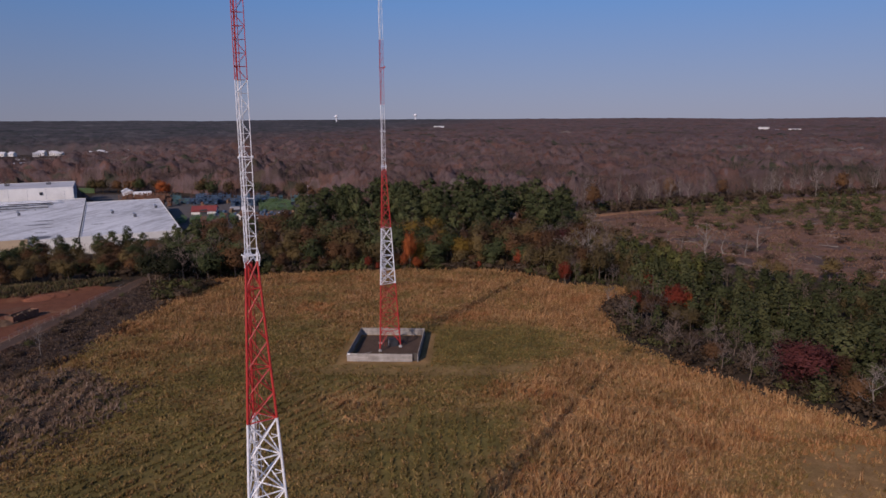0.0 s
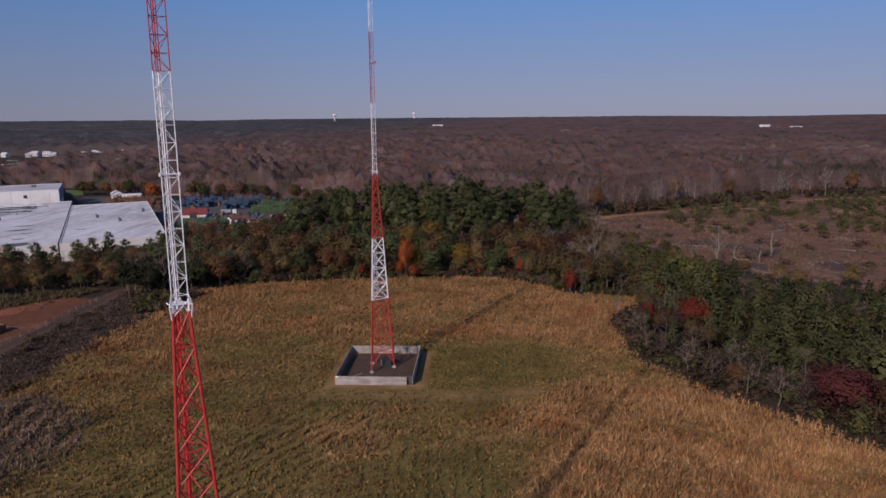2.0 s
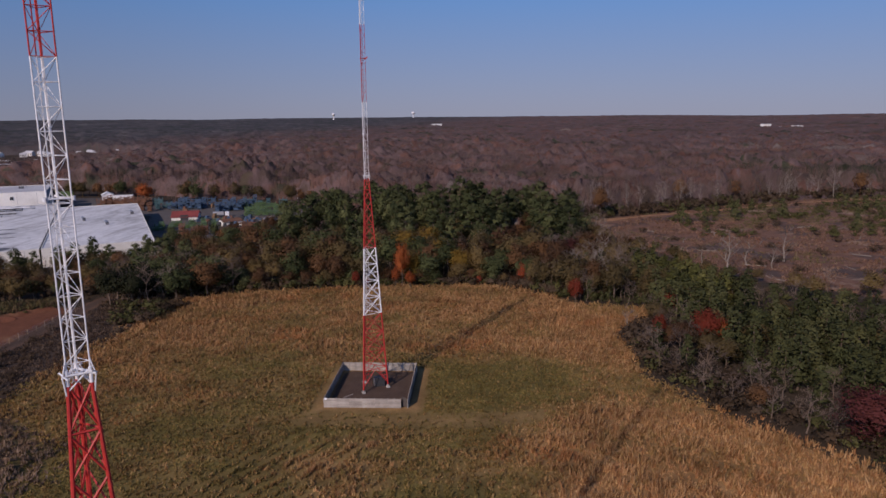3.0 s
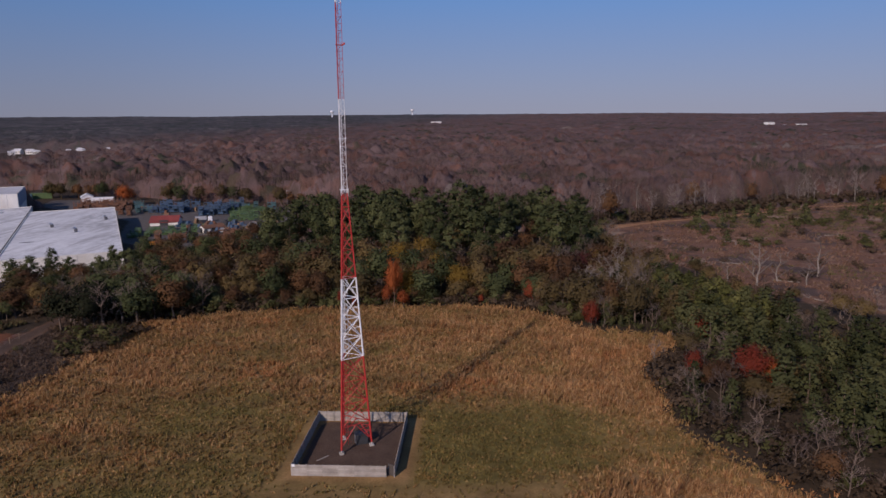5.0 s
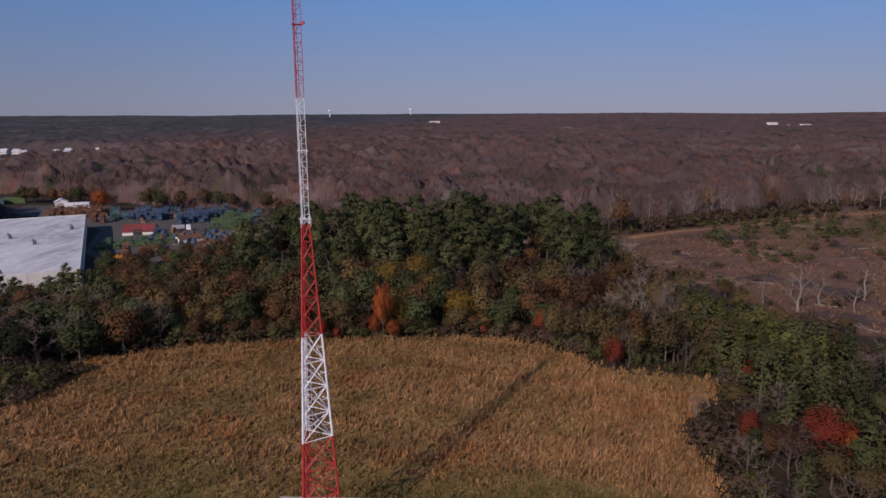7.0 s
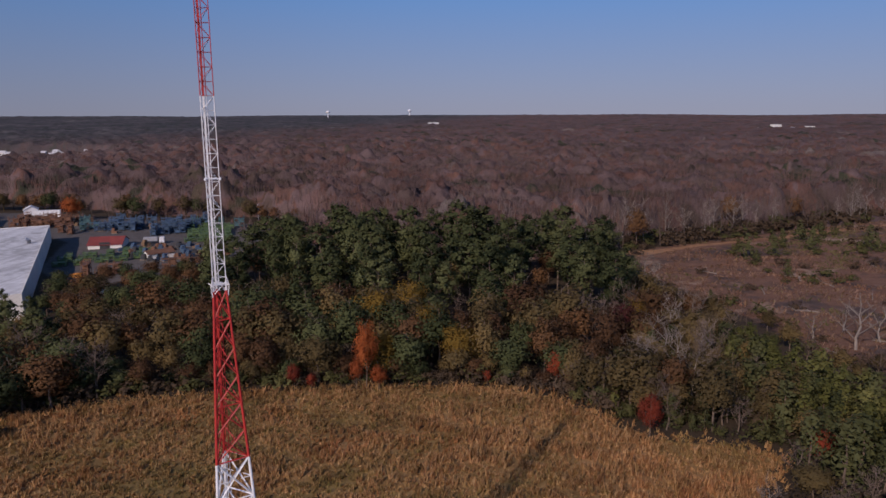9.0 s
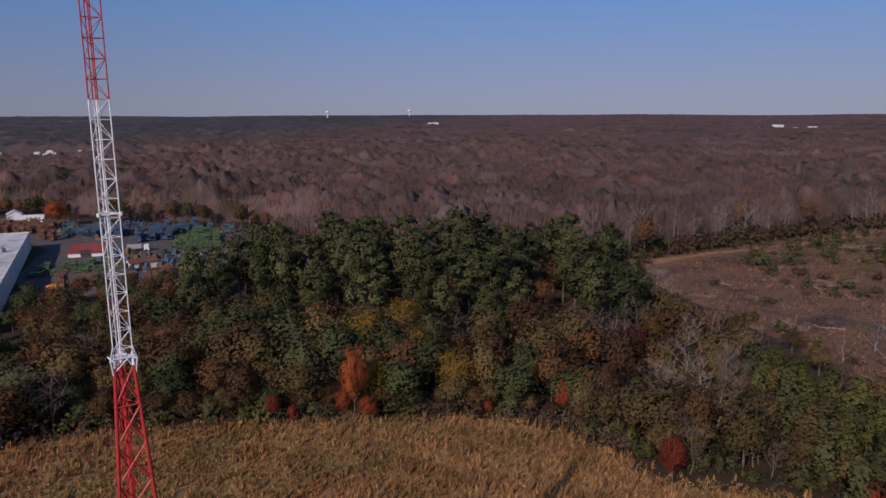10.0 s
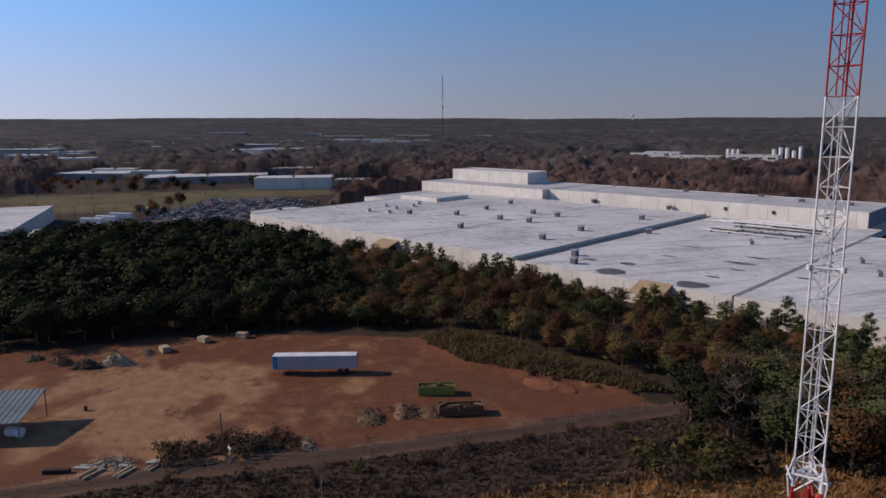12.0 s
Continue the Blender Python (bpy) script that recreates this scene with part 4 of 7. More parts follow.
def set_out(kind, x, y, scale, wide, label):
    k = KINDS[kind]
    trunk, crown = plant_rng.choice(k["made"])
    z = float(ground_z(x, y))
    m = Matrix.Translation((x, y, z)) @ Matrix.Rotation(plant_rng.uniform(0, 6.283), 4, "Z") @ Matrix.Diagonal((scale * wide, scale * wide, scale, 1))
    ob = thing(k["name"], label or k["label"], k["category"], m, group=k["name"].replace("_", " ") + "s")
    part("trunk", trunk, None, ob)
    part("crown", crown, None, ob)
    return ob


def spaced(poly, gap, seed, tries=6000, avoid=()):
    """Points in a polygon, no two nearer than gap."""
    r = random.Random(seed)
    xs, ys = [p[0] for p in poly], [p[1] for p in poly]
    cells, out = {}, []
    px = np.array([r.uniform(min(xs), max(xs)) for _ in range(tries)])
    py = np.array([r.uniform(min(ys), max(ys)) for _ in range(tries)])
    ok = inside(poly, px, py) & ~in_plant(px, py, 5)
    for a in avoid:
        ok &= ~inside(a, px, py)
    for x, y in zip(px[ok], py[ok]):
        key = (int(x // gap), int(y // gap))
        if all((x - u) ** 2 + (y - v) ** 2 > gap * gap for i in (-1, 0, 1) for j in (-1, 0, 1) for u, v in cells.get((key[0] + i, key[1] + j), ())):
            cells.setdefault(key, []).append((x, y))
            out.append((float(x), float(y)))
    return out


def choose(r, mixture):
    v = r.uniform(0, sum(w for _, w in mixture))
    for k, w in mixture:
        v -= w
        if v <= 0:
            return k
    return mixture[-1][0]


wood_rng = random.Random(77)
# the belt beyond the field
BELT = [(-92, 224), (-73, 217), (-57, 226), (-35, 230.5), (-8, 234.5), (14, 234), (25, 230), (33, 222), (39, 213), (50, 213), (58, 232), (64, 262), (62, 300), (54, 340), (-30, 345), (-70, 335), (-84, 325), (-112, 300), (-100, 268), (-78, 262)]
GREAT_PINES = ((-34.8, 330, 23), (-20.4, 300, 21), (-11.6, 322, 23), (4.9, 322, 25), (18.8, 304, 22), (30.2, 322, 20), (38.4, 334, 22), (48.5, 320, 18), (-46.7, 315, 21),
               (-55.5, 305, 20), (-58.1, 294, 18), (-33.1, 293, 22), (-2.4, 288, 20), (7.9, 290, 18), (15.4, 294, 19), (-27, 312, 22), (-41, 300, 21), (9, 310, 22), (-6, 304, 21),
               (-24, 326, 22), (24, 312, 20), (12, 330, 22), (-50, 326, 20), (34, 308, 18), (-15, 288, 18), (-44, 286, 18), (2, 276, 15), (12, 272, 14), (20, 280, 16), (-28, 280, 17))
for x, y, h in GREAT_PINES:
    plant("pine", x, y, h / 22, wood_rng.uniform(1.2, 1.6))
for x, y in spaced(BELT, 5.6, 1, 9000, (WORKYARD,)):
    if min(math.hypot(x - p[0], y - p[1]) for p in GREAT_PINES) < 4.2:
        continue
    lump = float(waves(x, y, 34, 91))
    wide = wood_rng.uniform(1.0, 1.4)
    if (y > 264 + 0.10 * abs(x) + 8 * lump) and -64 < x < 54:
        v = wood_rng.random()
        if v < 0.30:
            kind, s = "pine", wood_rng.uniform(0.72, 0.92)
        elif v < 0.62:
            kind, s = choose(wood_rng, [("olive", 3), ("dark", 3), ("bare", 1.5), ("russet", 1)]), wood_rng.uniform(0.6, 0.95)
        else:
            continue
    elif x > 30:
        kind = choose(wood_rng, [("olive", 5), ("bare", 4), ("young", 2), ("russet", 2), ("pale", 1)])
        s = wood_rng.uniform(0.7, 1.05)
    else:
        kind = choose(wood_rng, [("russet", 5), ("bare", 2.5), ("dark", 3), ("olive", 4)] if x < -42 else [("olive", 7), ("russet", 3), ("dark", 3.5), ("yellow", 0.8), ("bare", 1.0), ("pine", 1.2)])
        s = wood_rng.uniform(0.72, 1.15) * (0.62 if kind == "pine" else 1) * (0.72 if y < 238 else 1.0)
        if x < -62 and y > 262:                       # lower growth in front of the work yard
            s *= 0.62
    plant(kind, x, y, s, wide)
# trees that stand out in it
for kind, x, y, s, w, label in (
        ("orange", -11.2, 230.5, 1.12, 0.50, "slender maple in bright orange leaf at the field's edge"), ("orange", -8.6, 229.5, 0.42, 1.0, ""), ("orange", -13.0, 229.8, 0.55, 0.6, ""),
        ("red", 24.7, 233.0, 0.55, 0.7, "small red-orange maple at the field's edge"), ("red", 38.0, 211.5, 0.6, 0.8, ""),
        ("maroon", 42.3, 254.0, 0.92, 0.9, "maroon-leaved maple among bare trees"), ("red", -24.8, 229.0, 0.42, 0.8, ""), ("red", -21.6, 229.4, 0.26, 0.9, ""), ("red", 12.0, 232.5, 0.24, 0.9, ""),
        ("yellow", -12.6, 254.0, 1.12, 1.25, ""), ("yellow", -6.0, 262.0, 1.1, 1.1, ""), ("yellow", 0.5, 248.0, 0.95, 1.0, ""), ("yellow", 6.7, 238.5, 0.85, 1.15, ""), ("yellow", 47.0, 262.0, 0.8, 0.7, ""),
        ("russet", -34.3, 245.0, 1.08, 1.35, ""), ("russet", -66.5, 263.0, 1.05, 1.4, ""), ("russet", -82.8, 259.0, 0.92, 1.35, ""), ("russet", -48.1, 241.0, 0.92, 1.4, ""), ("olive", 29.1, 258.0, 1.1, 1.5, ""), ("olive", 22.0, 250.0, 1.0, 1.35, ""),
        ("pale", 40.0, 226.0, 1.0, 1.0, ""), ("pale", 52.0, 252.0, 1.0, 1.0, ""), ("pale", 46.5, 186.0, 0.5, 1.2, ""), ("pale", 48.0, 232.0, 0.9, 1.0, ""),
        ("red", 61.0, 173.0, 0.74, 1.15, "maple with orange-red leaves among dark trees"), ("orange", 64.0, 172.0, 0.6, 0.7, ""),
        ("maroon", 71.0, 126.5, 0.84, 1.5, "round maroon-leaved maple beside the field"), ("pale", 78.5, 116.5, 0.72, 1.1, ""), ("pale", 84.0, 112.0, 0.7, 1.1, ""),
        ("red", 52.0, 178.0, 0.55, 0.8, ""), ("red", 60.5, 201.5, 0.5, 0.9, ""), ("russet", 55.5, 172.0, 0.6, 1.2, "")):
    plant(kind, x, y, s, w, label)
# young pines and brush east of the field
for x, y in spaced([(57, 232), (60, 214), (72, 206), (84, 206), (76, 226), (66, 256), (58, 254)], 3.4, 63, 900):
    plant("lightpine", x, y, wood_rng.uniform(0.7, 1.15), wood_rng.uniform(1.1, 1.5))
EAST = [(62, 252), (74, 221), (86, 204), (118, 184), (176, 152), (150, 96), (110, 84), (82, 110), (69, 125), (56, 141), (47, 158), (47, 186), (60, 205), (54, 228)]
for x, y in spaced(EAST, 3.9, 2, 5200):
    edge = float(edge_distance(FIELD, np.array([x]), np.array([y]))[0])
    if edge > -16 and y < 190:
        kind = choose(wood_rng, [("russet", 1.0), ("bare", 8), ("young", 1.6), ("shrub", 3), ("maroon", 0.15)])
        s = wood_rng.uniform(0.7, 1.0) if kind == "young" else wood_rng.uniform(1.0, 1.6) if kind == "shrub" else wood_rng.uniform(0.42, 0.62)
    else:
        kind = choose(wood_rng, [("young", 9), ("olive", 1.1), ("bare", 1.0), ("dark", 0.9)])
        s = wood_rng.uniform(0.85, 1.3) if kind == "young" else wood_rng.uniform(0.45, 0.62)
    plant(kind, x, y, s, wood_rng.uniform(1.1, 1.5))
# dead trees on the cleared ground
for x, y, s in ((93.4, 255.6, 1.05), (101.7, 261.1, 0.8), (116.2, 267, 0.95), (87, 262, 0.6), (97, 268, 0.65), (108, 256, 0.6)):
    plant("dead", x, y, s, 1.0)
for x, y in spaced(CLEARED, 5.5, 3, 4000):
    green = float(waves(x, y, 60, 76)) + (1.0 if y > 312 and x > 105 else -0.7)
    if x < 260 and wood_rng.random() < (0.9 if green > 0.6 else 0.75 if float(waves(x, y, 22, 78)) > 0.45 else 0.03):
        plant(choose(wood_rng, [("greenshrub", 5), ("shrub", 1), ("young", 0.6)] if green > 0.6 else [("shrub", 5), ("greenshrub", 0.6)]), x, y, wood_rng.uniform(0.5, 1.2), 1.4)
for k in range(24):
    x, y = wood_rng.uniform(84, 175), wood_rng.uniform(225, 345)
    if bool(inside(CLEARED, np.array([x]), np.array([y]))[0]):
        fallen = thing("fallen_log", "pale fallen dead tree lying on the cleared ground", "log", pose(x, y, float(ground_z(x, y)) + 0.12, 0, 0, wood_rng.uniform(0, 180)), group="fallen dead trees")
        size = wood_rng.uniform(2, 4.5)
        part("trunk", Build().tube((-size, 0, 0), (size, wood_rng.uniform(-0.6, 0.6), 0.2), 0.2, 0.07, 5), M_PALE_BARK, fallen)
        for q in range(3):
            t = wood_rng.uniform(-0.2, 0.9) * size
            limb = Build().tube((t, 0, 0.1), (t + wood_rng.uniform(0.8, 2.2), wood_rng.uniform(-1.8, 1.8), wood_rng.uniform(0.2, 1.6)), 0.07, 0.02, 4, False)
            part("limb", limb, M_PALE_BARK, fallen)
# the wood between the clay yard and the plant
WEST = [(-80, 224), (-94, 220), (-106, 214), (-122, 204), (-140, 197), (-154, 188), (-170, 152), (-176, 112), (-174, 88), (-178, 30), (-330, 20), (-345, 70), (-338, 132), (-215, 208), (-146, 246), (-112, 262), (-86, 258)]
LOADING = [(-318, -20), (-318, 46), (-334, 66), (-352, 70), (-352, -20)]
for x, y in spaced(WEST, 5.2, 4, 12000, (LOADING,)):
    # shadowed side of the stand: trees with shade in their leaf colour
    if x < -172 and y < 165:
        kind, s = choose(wood_rng, [("shaded_evergreen", 9), ("dark", 1)]), wood_rng.uniform(0.6, 0.88)
    else:
        kind, s = choose(wood_rng, [("olive", 5), ("russet", 3.5), ("dark", 1.6), ("bare", 3)]), wood_rng.uniform(0.46, 0.68)
    if kind == "dark":
        s *= 1.1
    plant(kind, x, y, s, wood_rng.uniform(1.25, 1.65))
for x, y, h in ((-234, 193, 9.5), (-229, 196, 9), (-225, 199, 9.5), (-221, 202, 8.5), (-205, 212, 8.5), (-198, 214, 9.5), (-193, 216, 9), (-169, 220, 8.5), (-163, 224, 8), (-146, 234, 8.5), (-142.7, 235, 9.5),
                (-135.4, 238, 9.5), (-130, 239, 8.5), (-123, 241, 9.5), (-121, 247, 9.5), (-117, 250, 8.5), (-120, 256, 10), (-112, 252, 8.5), (-104, 254, 8.5), (-101, 258, 8), (-105, 264, 9.5), (-97, 262, 8.5)):
    plant("pine", x, y, h / 20, wood_rng.uniform(1.1, 1.4), "small dark green pine before the factory wall")
# hardwoods where the track meets the woods
CORNER = [(-91, 208), (-84, 205), (-76, 207), (-71, 214), (-60, 224), (-75, 229), (-91, 226)]
for x, y, h in ((-88, 240, 14), (-80, 238, 13), (-95, 246, 12), (-74, 232, 11)):
    plant("pine", x, y, h / 22, 1.4)
for x, y in spaced(CORNER, 3.5, 18, 2000, (TRACK,)):
    plant(choose(wood_rng, [("russet", 2.5), ("bare", 4), ("dark", 2.5), ("shaded_evergreen", 4)]), x, y, wood_rng.uniform(0.75, 1.0), wood_rng.uniform(1.1, 1.4))
for x, y in spaced([(-107, 119), (-100.5, 119), (-99.5, 140), (-105, 140)], 1.9, 61, 600):
    plant("shrub", x, y, wood_rng.uniform(0.5, 0.95), 1.1)
plant("pale", -82.6, 142.0, 0.66, 0.5, "thin pale leafless tree beside the brush")
for x, y in spaced([(-92, 150), (-92, 190), (-80, 192), (-80, 150)], 5.5, 19, 900):
    plant(choose(wood_rng, [("bare", 3), ("shrub", 3)]), x, y, wood_rng.uniform(0.22, 0.4), 1.4)
# scrub between the young pines and the cleared ground, and the wood's edge behind it
SCRUB = [(62, 252), (74, 221), (86, 204), (118, 184), (176, 152), (240, 150), (330, 240), (180, 205), (130, 212), (110, 228), (97, 238), (86, 250), (70, 300), (64, 300)]
for x, y in spaced(SCRUB, 4.6, 20, 9000):
    if x < 200:
        kind = choose(wood_rng, [("young", 4), ("bare", 3.5), ("olive", 2), ("shrub", 4), ("greenshrub", 3)])
        plant(kind, x, y, wood_rng.uniform(0.35, 0.65) * (1.8 if "shrub" in kind else 1), 1.3)
EDGE_N = [(60, 366), (98, 390), (145, 418), (205, 450), (300, 476), (296, 494), (200, 468), (140, 436), (92, 408), (56, 384)]
for x, y in spaced(EDGE_N, 5.6, 22, 7000):
    plant(choose(wood_rng, [("bare", 8), ("pale", 5), ("russet", 0.5)]), x, y, wood_rng.uniform(0.95, 1.4), 0.9)
    plant(choose(wood_rng, [("shrub", 3), ("greenshrub", 1)]), x + 2.0, y - 2.5, wood_rng.uniform(1.0, 2.0), 1.4)
plant("orange", -189, 440, 1.0, 1.2, "broad russet-orange oak beside the work yard")
# bare trees round the work yard
WORK_EDGE = [(-70, 392), (-82, 431), (-116, 443), (-170, 449), (-216, 471), (-262, 476), (-264, 490), (-210, 486), (-160, 462), (-104, 456), (-68, 440), (-58, 392)]
for x, y in spaced(WORK_EDGE, 5.8, 24, 7000):
    plant(choose(wood_rng, [("bare", 7), ("olive", 2), ("russet", 1), ("dark", 1)]), x, y, wood_rng.uniform(0.6, 0.95), 1.15)
# scrub in the corner of the field
NOOK = [(26, 228), (33, 220), (38, 214.5), (46, 213), (58, 209), (62, 214), (58, 220), (40, 226), (30, 233)]
for x, y in spaced(NOOK, 2.6, 26, 3000):
    kind = choose(wood_rng, [("shrub", 4), ("greenshrub", 5), ("young", 3), ("bare", 3), ("olive", 1)])
    plant(kind, x, y, wood_rng.uniform(0.7, 1.2) if "shrub" in kind else wood_rng.uniform(0.35, 0.7), 1.2)
# lawn trees in the town
for x, y in spaced([(-600, -40), (-440, -10), (-400, 84), (-440, 96), (-505, 126), (-484, 190), (-500, 262), (-640, 262)], 12, 27, 2000, (PARKING, CARPARK_FAR)):
    edge = float(edge_distance(LAWN, np.array([x]), np.array([y]))[0])
    if wood_rng.random() < (0.95 if edge < 3 else 0.10):
        plant(choose(wood_rng, [("russet", 1.5), ("bare", 7), ("shaded_evergreen", 1)]), x, y, wood_rng.uniform(0.5, 0.85), 1.2)
for x, y, k in ((-478, 232, 0.62), (-486, 262, 0.6), (-462, 214, 0.5), (-470, 270, 0.8), (-425, 92, 0.7), (-430, 84, 0.6), (-421, 98, 0.55), (-456, 98, 0.7), (-470, 104, 0.65), (-412, 90, 0.45)):
    plant("shaded_evergreen" if k < 0.65 else "russet", x, y, k, 1.25)
for x, y in spaced([(-700, -60), (-600, -40), (-604, 130), (-560, 262), (-700, 262), (-652, 190), (-634, 60), (-720, 60)], 10, 28, 2600):
    if wood_rng.random() < 0.75:
        plant(choose(wood_rng, [("bare", 6), ("russet", 2), ("olive", 1), ("shaded_evergreen", 1.5)]), x, y, wood_rng.uniform(0.5, 0.8), 1.3)
# thickets
THICKET_N = [(24, 231), (31, 224), (39, 216), (50, 218), (60, 213), (64, 222), (66, 262), (52, 262), (40, 244)]
for x, y in spaced(THICKET_N, 3.0, 14, 3000):
    kind = choose(wood_rng, [("lightpine", 3.5), ("bare", 2.5), ("greenshrub", 3), ("olive", 2), ("pale", 0.15), ("shrub", 1)])
    plant(kind, x, y, wood_rng.uniform(0.45, 0.8) * (1.6 if "shrub" in kind else 1), wood_rng.uniform(1.0, 1.3))
YARD_EDGE = [(-97, 221), (-108, 215), (-124, 206), (-142, 198), (-157, 187), (-168, 150), (-176, 112), (-174, 88), (-182, 88), (-184, 112), (-176, 157), (-160, 190), (-126, 208), (-100, 226)]
for x, y in spaced(YARD_EDGE, 2.8, 15, 4000):
    kind = choose(wood_rng, [("olive", 4), ("dark", 2.5), ("bare", 1.5), ("shrub", 3), ("russet", 1.5)])
    plant(kind, x, y, wood_rng.uniform(0.35, 0.6) * (2.2 if kind == "shrub" else 1), wood_rng.uniform(1.1, 1.4))
# low growth along the wood's edge, down to the grass
for x, y in spaced([(-73, 218), (-57, 226.5), (-35, 231), (-8, 234.5), (14, 234), (25, 230), (33, 222), (35, 225), (27, 233.5), (14, 238), (-8, 238.5), (-36, 235), (-58, 230), (-74, 222)], 2.6, 64, 2200):
    plant(choose(wood_rng, [("olive", 4), ("russet", 2.5), ("dark", 2), ("greenshrub", 3)]), x, y, wood_rng.uniform(0.26, 0.42), wood_rng.uniform(1.2, 1.6))
# shrubs along the edges
for poly, gap, seed in ((BRUSH, 7.0, 6), ([(-92, 224), (-73, 216), (-57, 225), (-35, 229.5), (-8, 233.5), (14, 233), (25, 229), (33, 221), (33, 226), (14, 238), (-35, 236), (-75, 226)], 2.2, 7),
                        ([(47, 158), (55, 142), (68, 126), (81, 111), (104, 84), (107, 88), (84, 115), (71, 130), (58, 146), (50, 160), (48, 186), (44.5, 186)], 3.0, 8),
                        (BANK, 3.6, 9), ([(-78, 188), (-71, 190), (-69, 206), (-76, 207), (-84, 204)], 2.4, 10)):
    for x, y in spaced(poly, gap, seed, 2500, (TRACK,)):
        plant(choose(wood_rng, [("shrub", 5), ("greenshrub", 0.6 if poly is BRUSH else 2)]), x, y, wood_rng.uniform(0.4, 0.8) if poly is BRUSH else wood_rng.uniform(0.25, 0.5) if poly is BANK else wood_rng.uniform(0.7, 1.5), 1.25)


MOST = {"pine": 250, "young": 220, "lightpine": 90, "olive": 190, "russet": 130, "dark": 110, "bare": 120, "shrub": 80, "greenshrub": 60, "shaded_evergreen": 40}


def set_out_all():
    """The plants nearest to the field as things; those past that, of each kind, joined as one."""
    for kind in KINDS:
        rows = sorted((row for row in PLANTED if row[0] == kind), key=lambda row: (not row[5], math.hypot(row[1], row[2] - 160)))
        most = MOST.get(kind, 150)
        for row in rows[:most]:
            set_out(*row)
        V, F, N, k = [], [], [], 0
        for _, x, y, scale, wide, label in rows[most:]:
            for me in plant_rng.choice(KINDS[kind]["made"]):
                n = len(me.vertices)
                co = np.empty(n * 3, np.float32)
                me.vertices.foreach_get("co", co)
                co = co.reshape(-1, 3) * np.array([scale * wide, scale * wide, scale])
                thin = me.attributes.get("custom_normal") is not None
                if thin:                                  # half the leaves, each larger
                    step, grow = (8, 2.6) if kind == "shaded_evergreen" else (2, 1.38)
                    leaf = co.reshape(-1, 3, 3)[::step]
                    mid = leaf.mean(1, keepdims=True)
                    co = (mid + (leaf - mid) * grow).reshape(-1, 3)
                a = plant_rng.uniform(0, 6.283)
                rot = np.array([[math.cos(a), -math.sin(a), 0], [math.sin(a), math.cos(a), 0], [0, 0, 1]])
                V.append(co @ rot.T + np.array([x, y, float(ground_z(x, y))]))
                no = np.empty(n * 3, np.float32)
                layer = me.attributes.get("custom_normal")
                (layer.data if layer else me.vertex_normals).foreach_get("vector", no)
                no = no.reshape(-1, 3)
                N.append((no.reshape(-1, 3, 3)[::step].reshape(-1, 3) if thin else no) @ rot.T)
                loops = np.empty(len(me.loops), np.int32)
                me.loops.foreach_get("vertex_index", loops)
                corners = len(me.polygons[0].vertices)
                f = np.arange(len(co)).reshape(-1, 3) if thin else loops.reshape(-1, corners)
                if kind in ("bare", "pale") and me.name.startswith("crown"):
                    f = f.reshape(-1, 3, 4)[::3].reshape(-1, 4)
                F.append((f if corners == 3 else np.concatenate([f[:, :3], f[:, [0, 2, 3]]])) + k)
                k += len(co)
        if V:
            ob = new(KINDS[kind]["name"] + "_wood", array_mesh("wood", np.concatenate(V), np.concatenate(F), KINDS[kind]["made"][0][1].materials[0], (), np.concatenate(N)))
            tagged(ob, "more of the wood: " + KINDS[kind]["label"], "woods", kind="stuff")


set_out_all()


# ---- woods farther off: uncountable ----
def cell_random(i, j, k):
    """A fixed random number for each cell of a grid."""
    v = np.sin(i * 127.1 + j * 311.7 + k * 74.7) * 43758.5453
    return v - np.floor(v)


def crowns(x, y, gap, tall):
    """Height over the ground and tint of a canopy of rounded crowns, one in each cell."""
    best, tone = np.zeros(len(x)), np.zeros(len(x))
    ci, cj = np.floor(x / gap), np.floor(y / gap)
    for di in (-1, 0, 1):
        for dj in (-1, 0, 1):
            i, j = ci + di, cj + dj
            px, py = (i + cell_random(i, j, 1)) * gap, (j + cell_random(i, j, 2)) * gap
            size = gap * (0.62 + 0.45 * cell_random(i, j, 3))
            top = tall * (0.62 + 0.5 * cell_random(i, j, 4))
            h = top * (0.80 + 0.20 * np.sqrt(np.clip(1 - ((x - px) ** 2 + (y - py) ** 2) / size ** 2, 0, 1)))
            better = h > best
            best, tone = np.where(better, h, best), np.where(better, cell_random(i, j, 5), tone)
    return best, tone


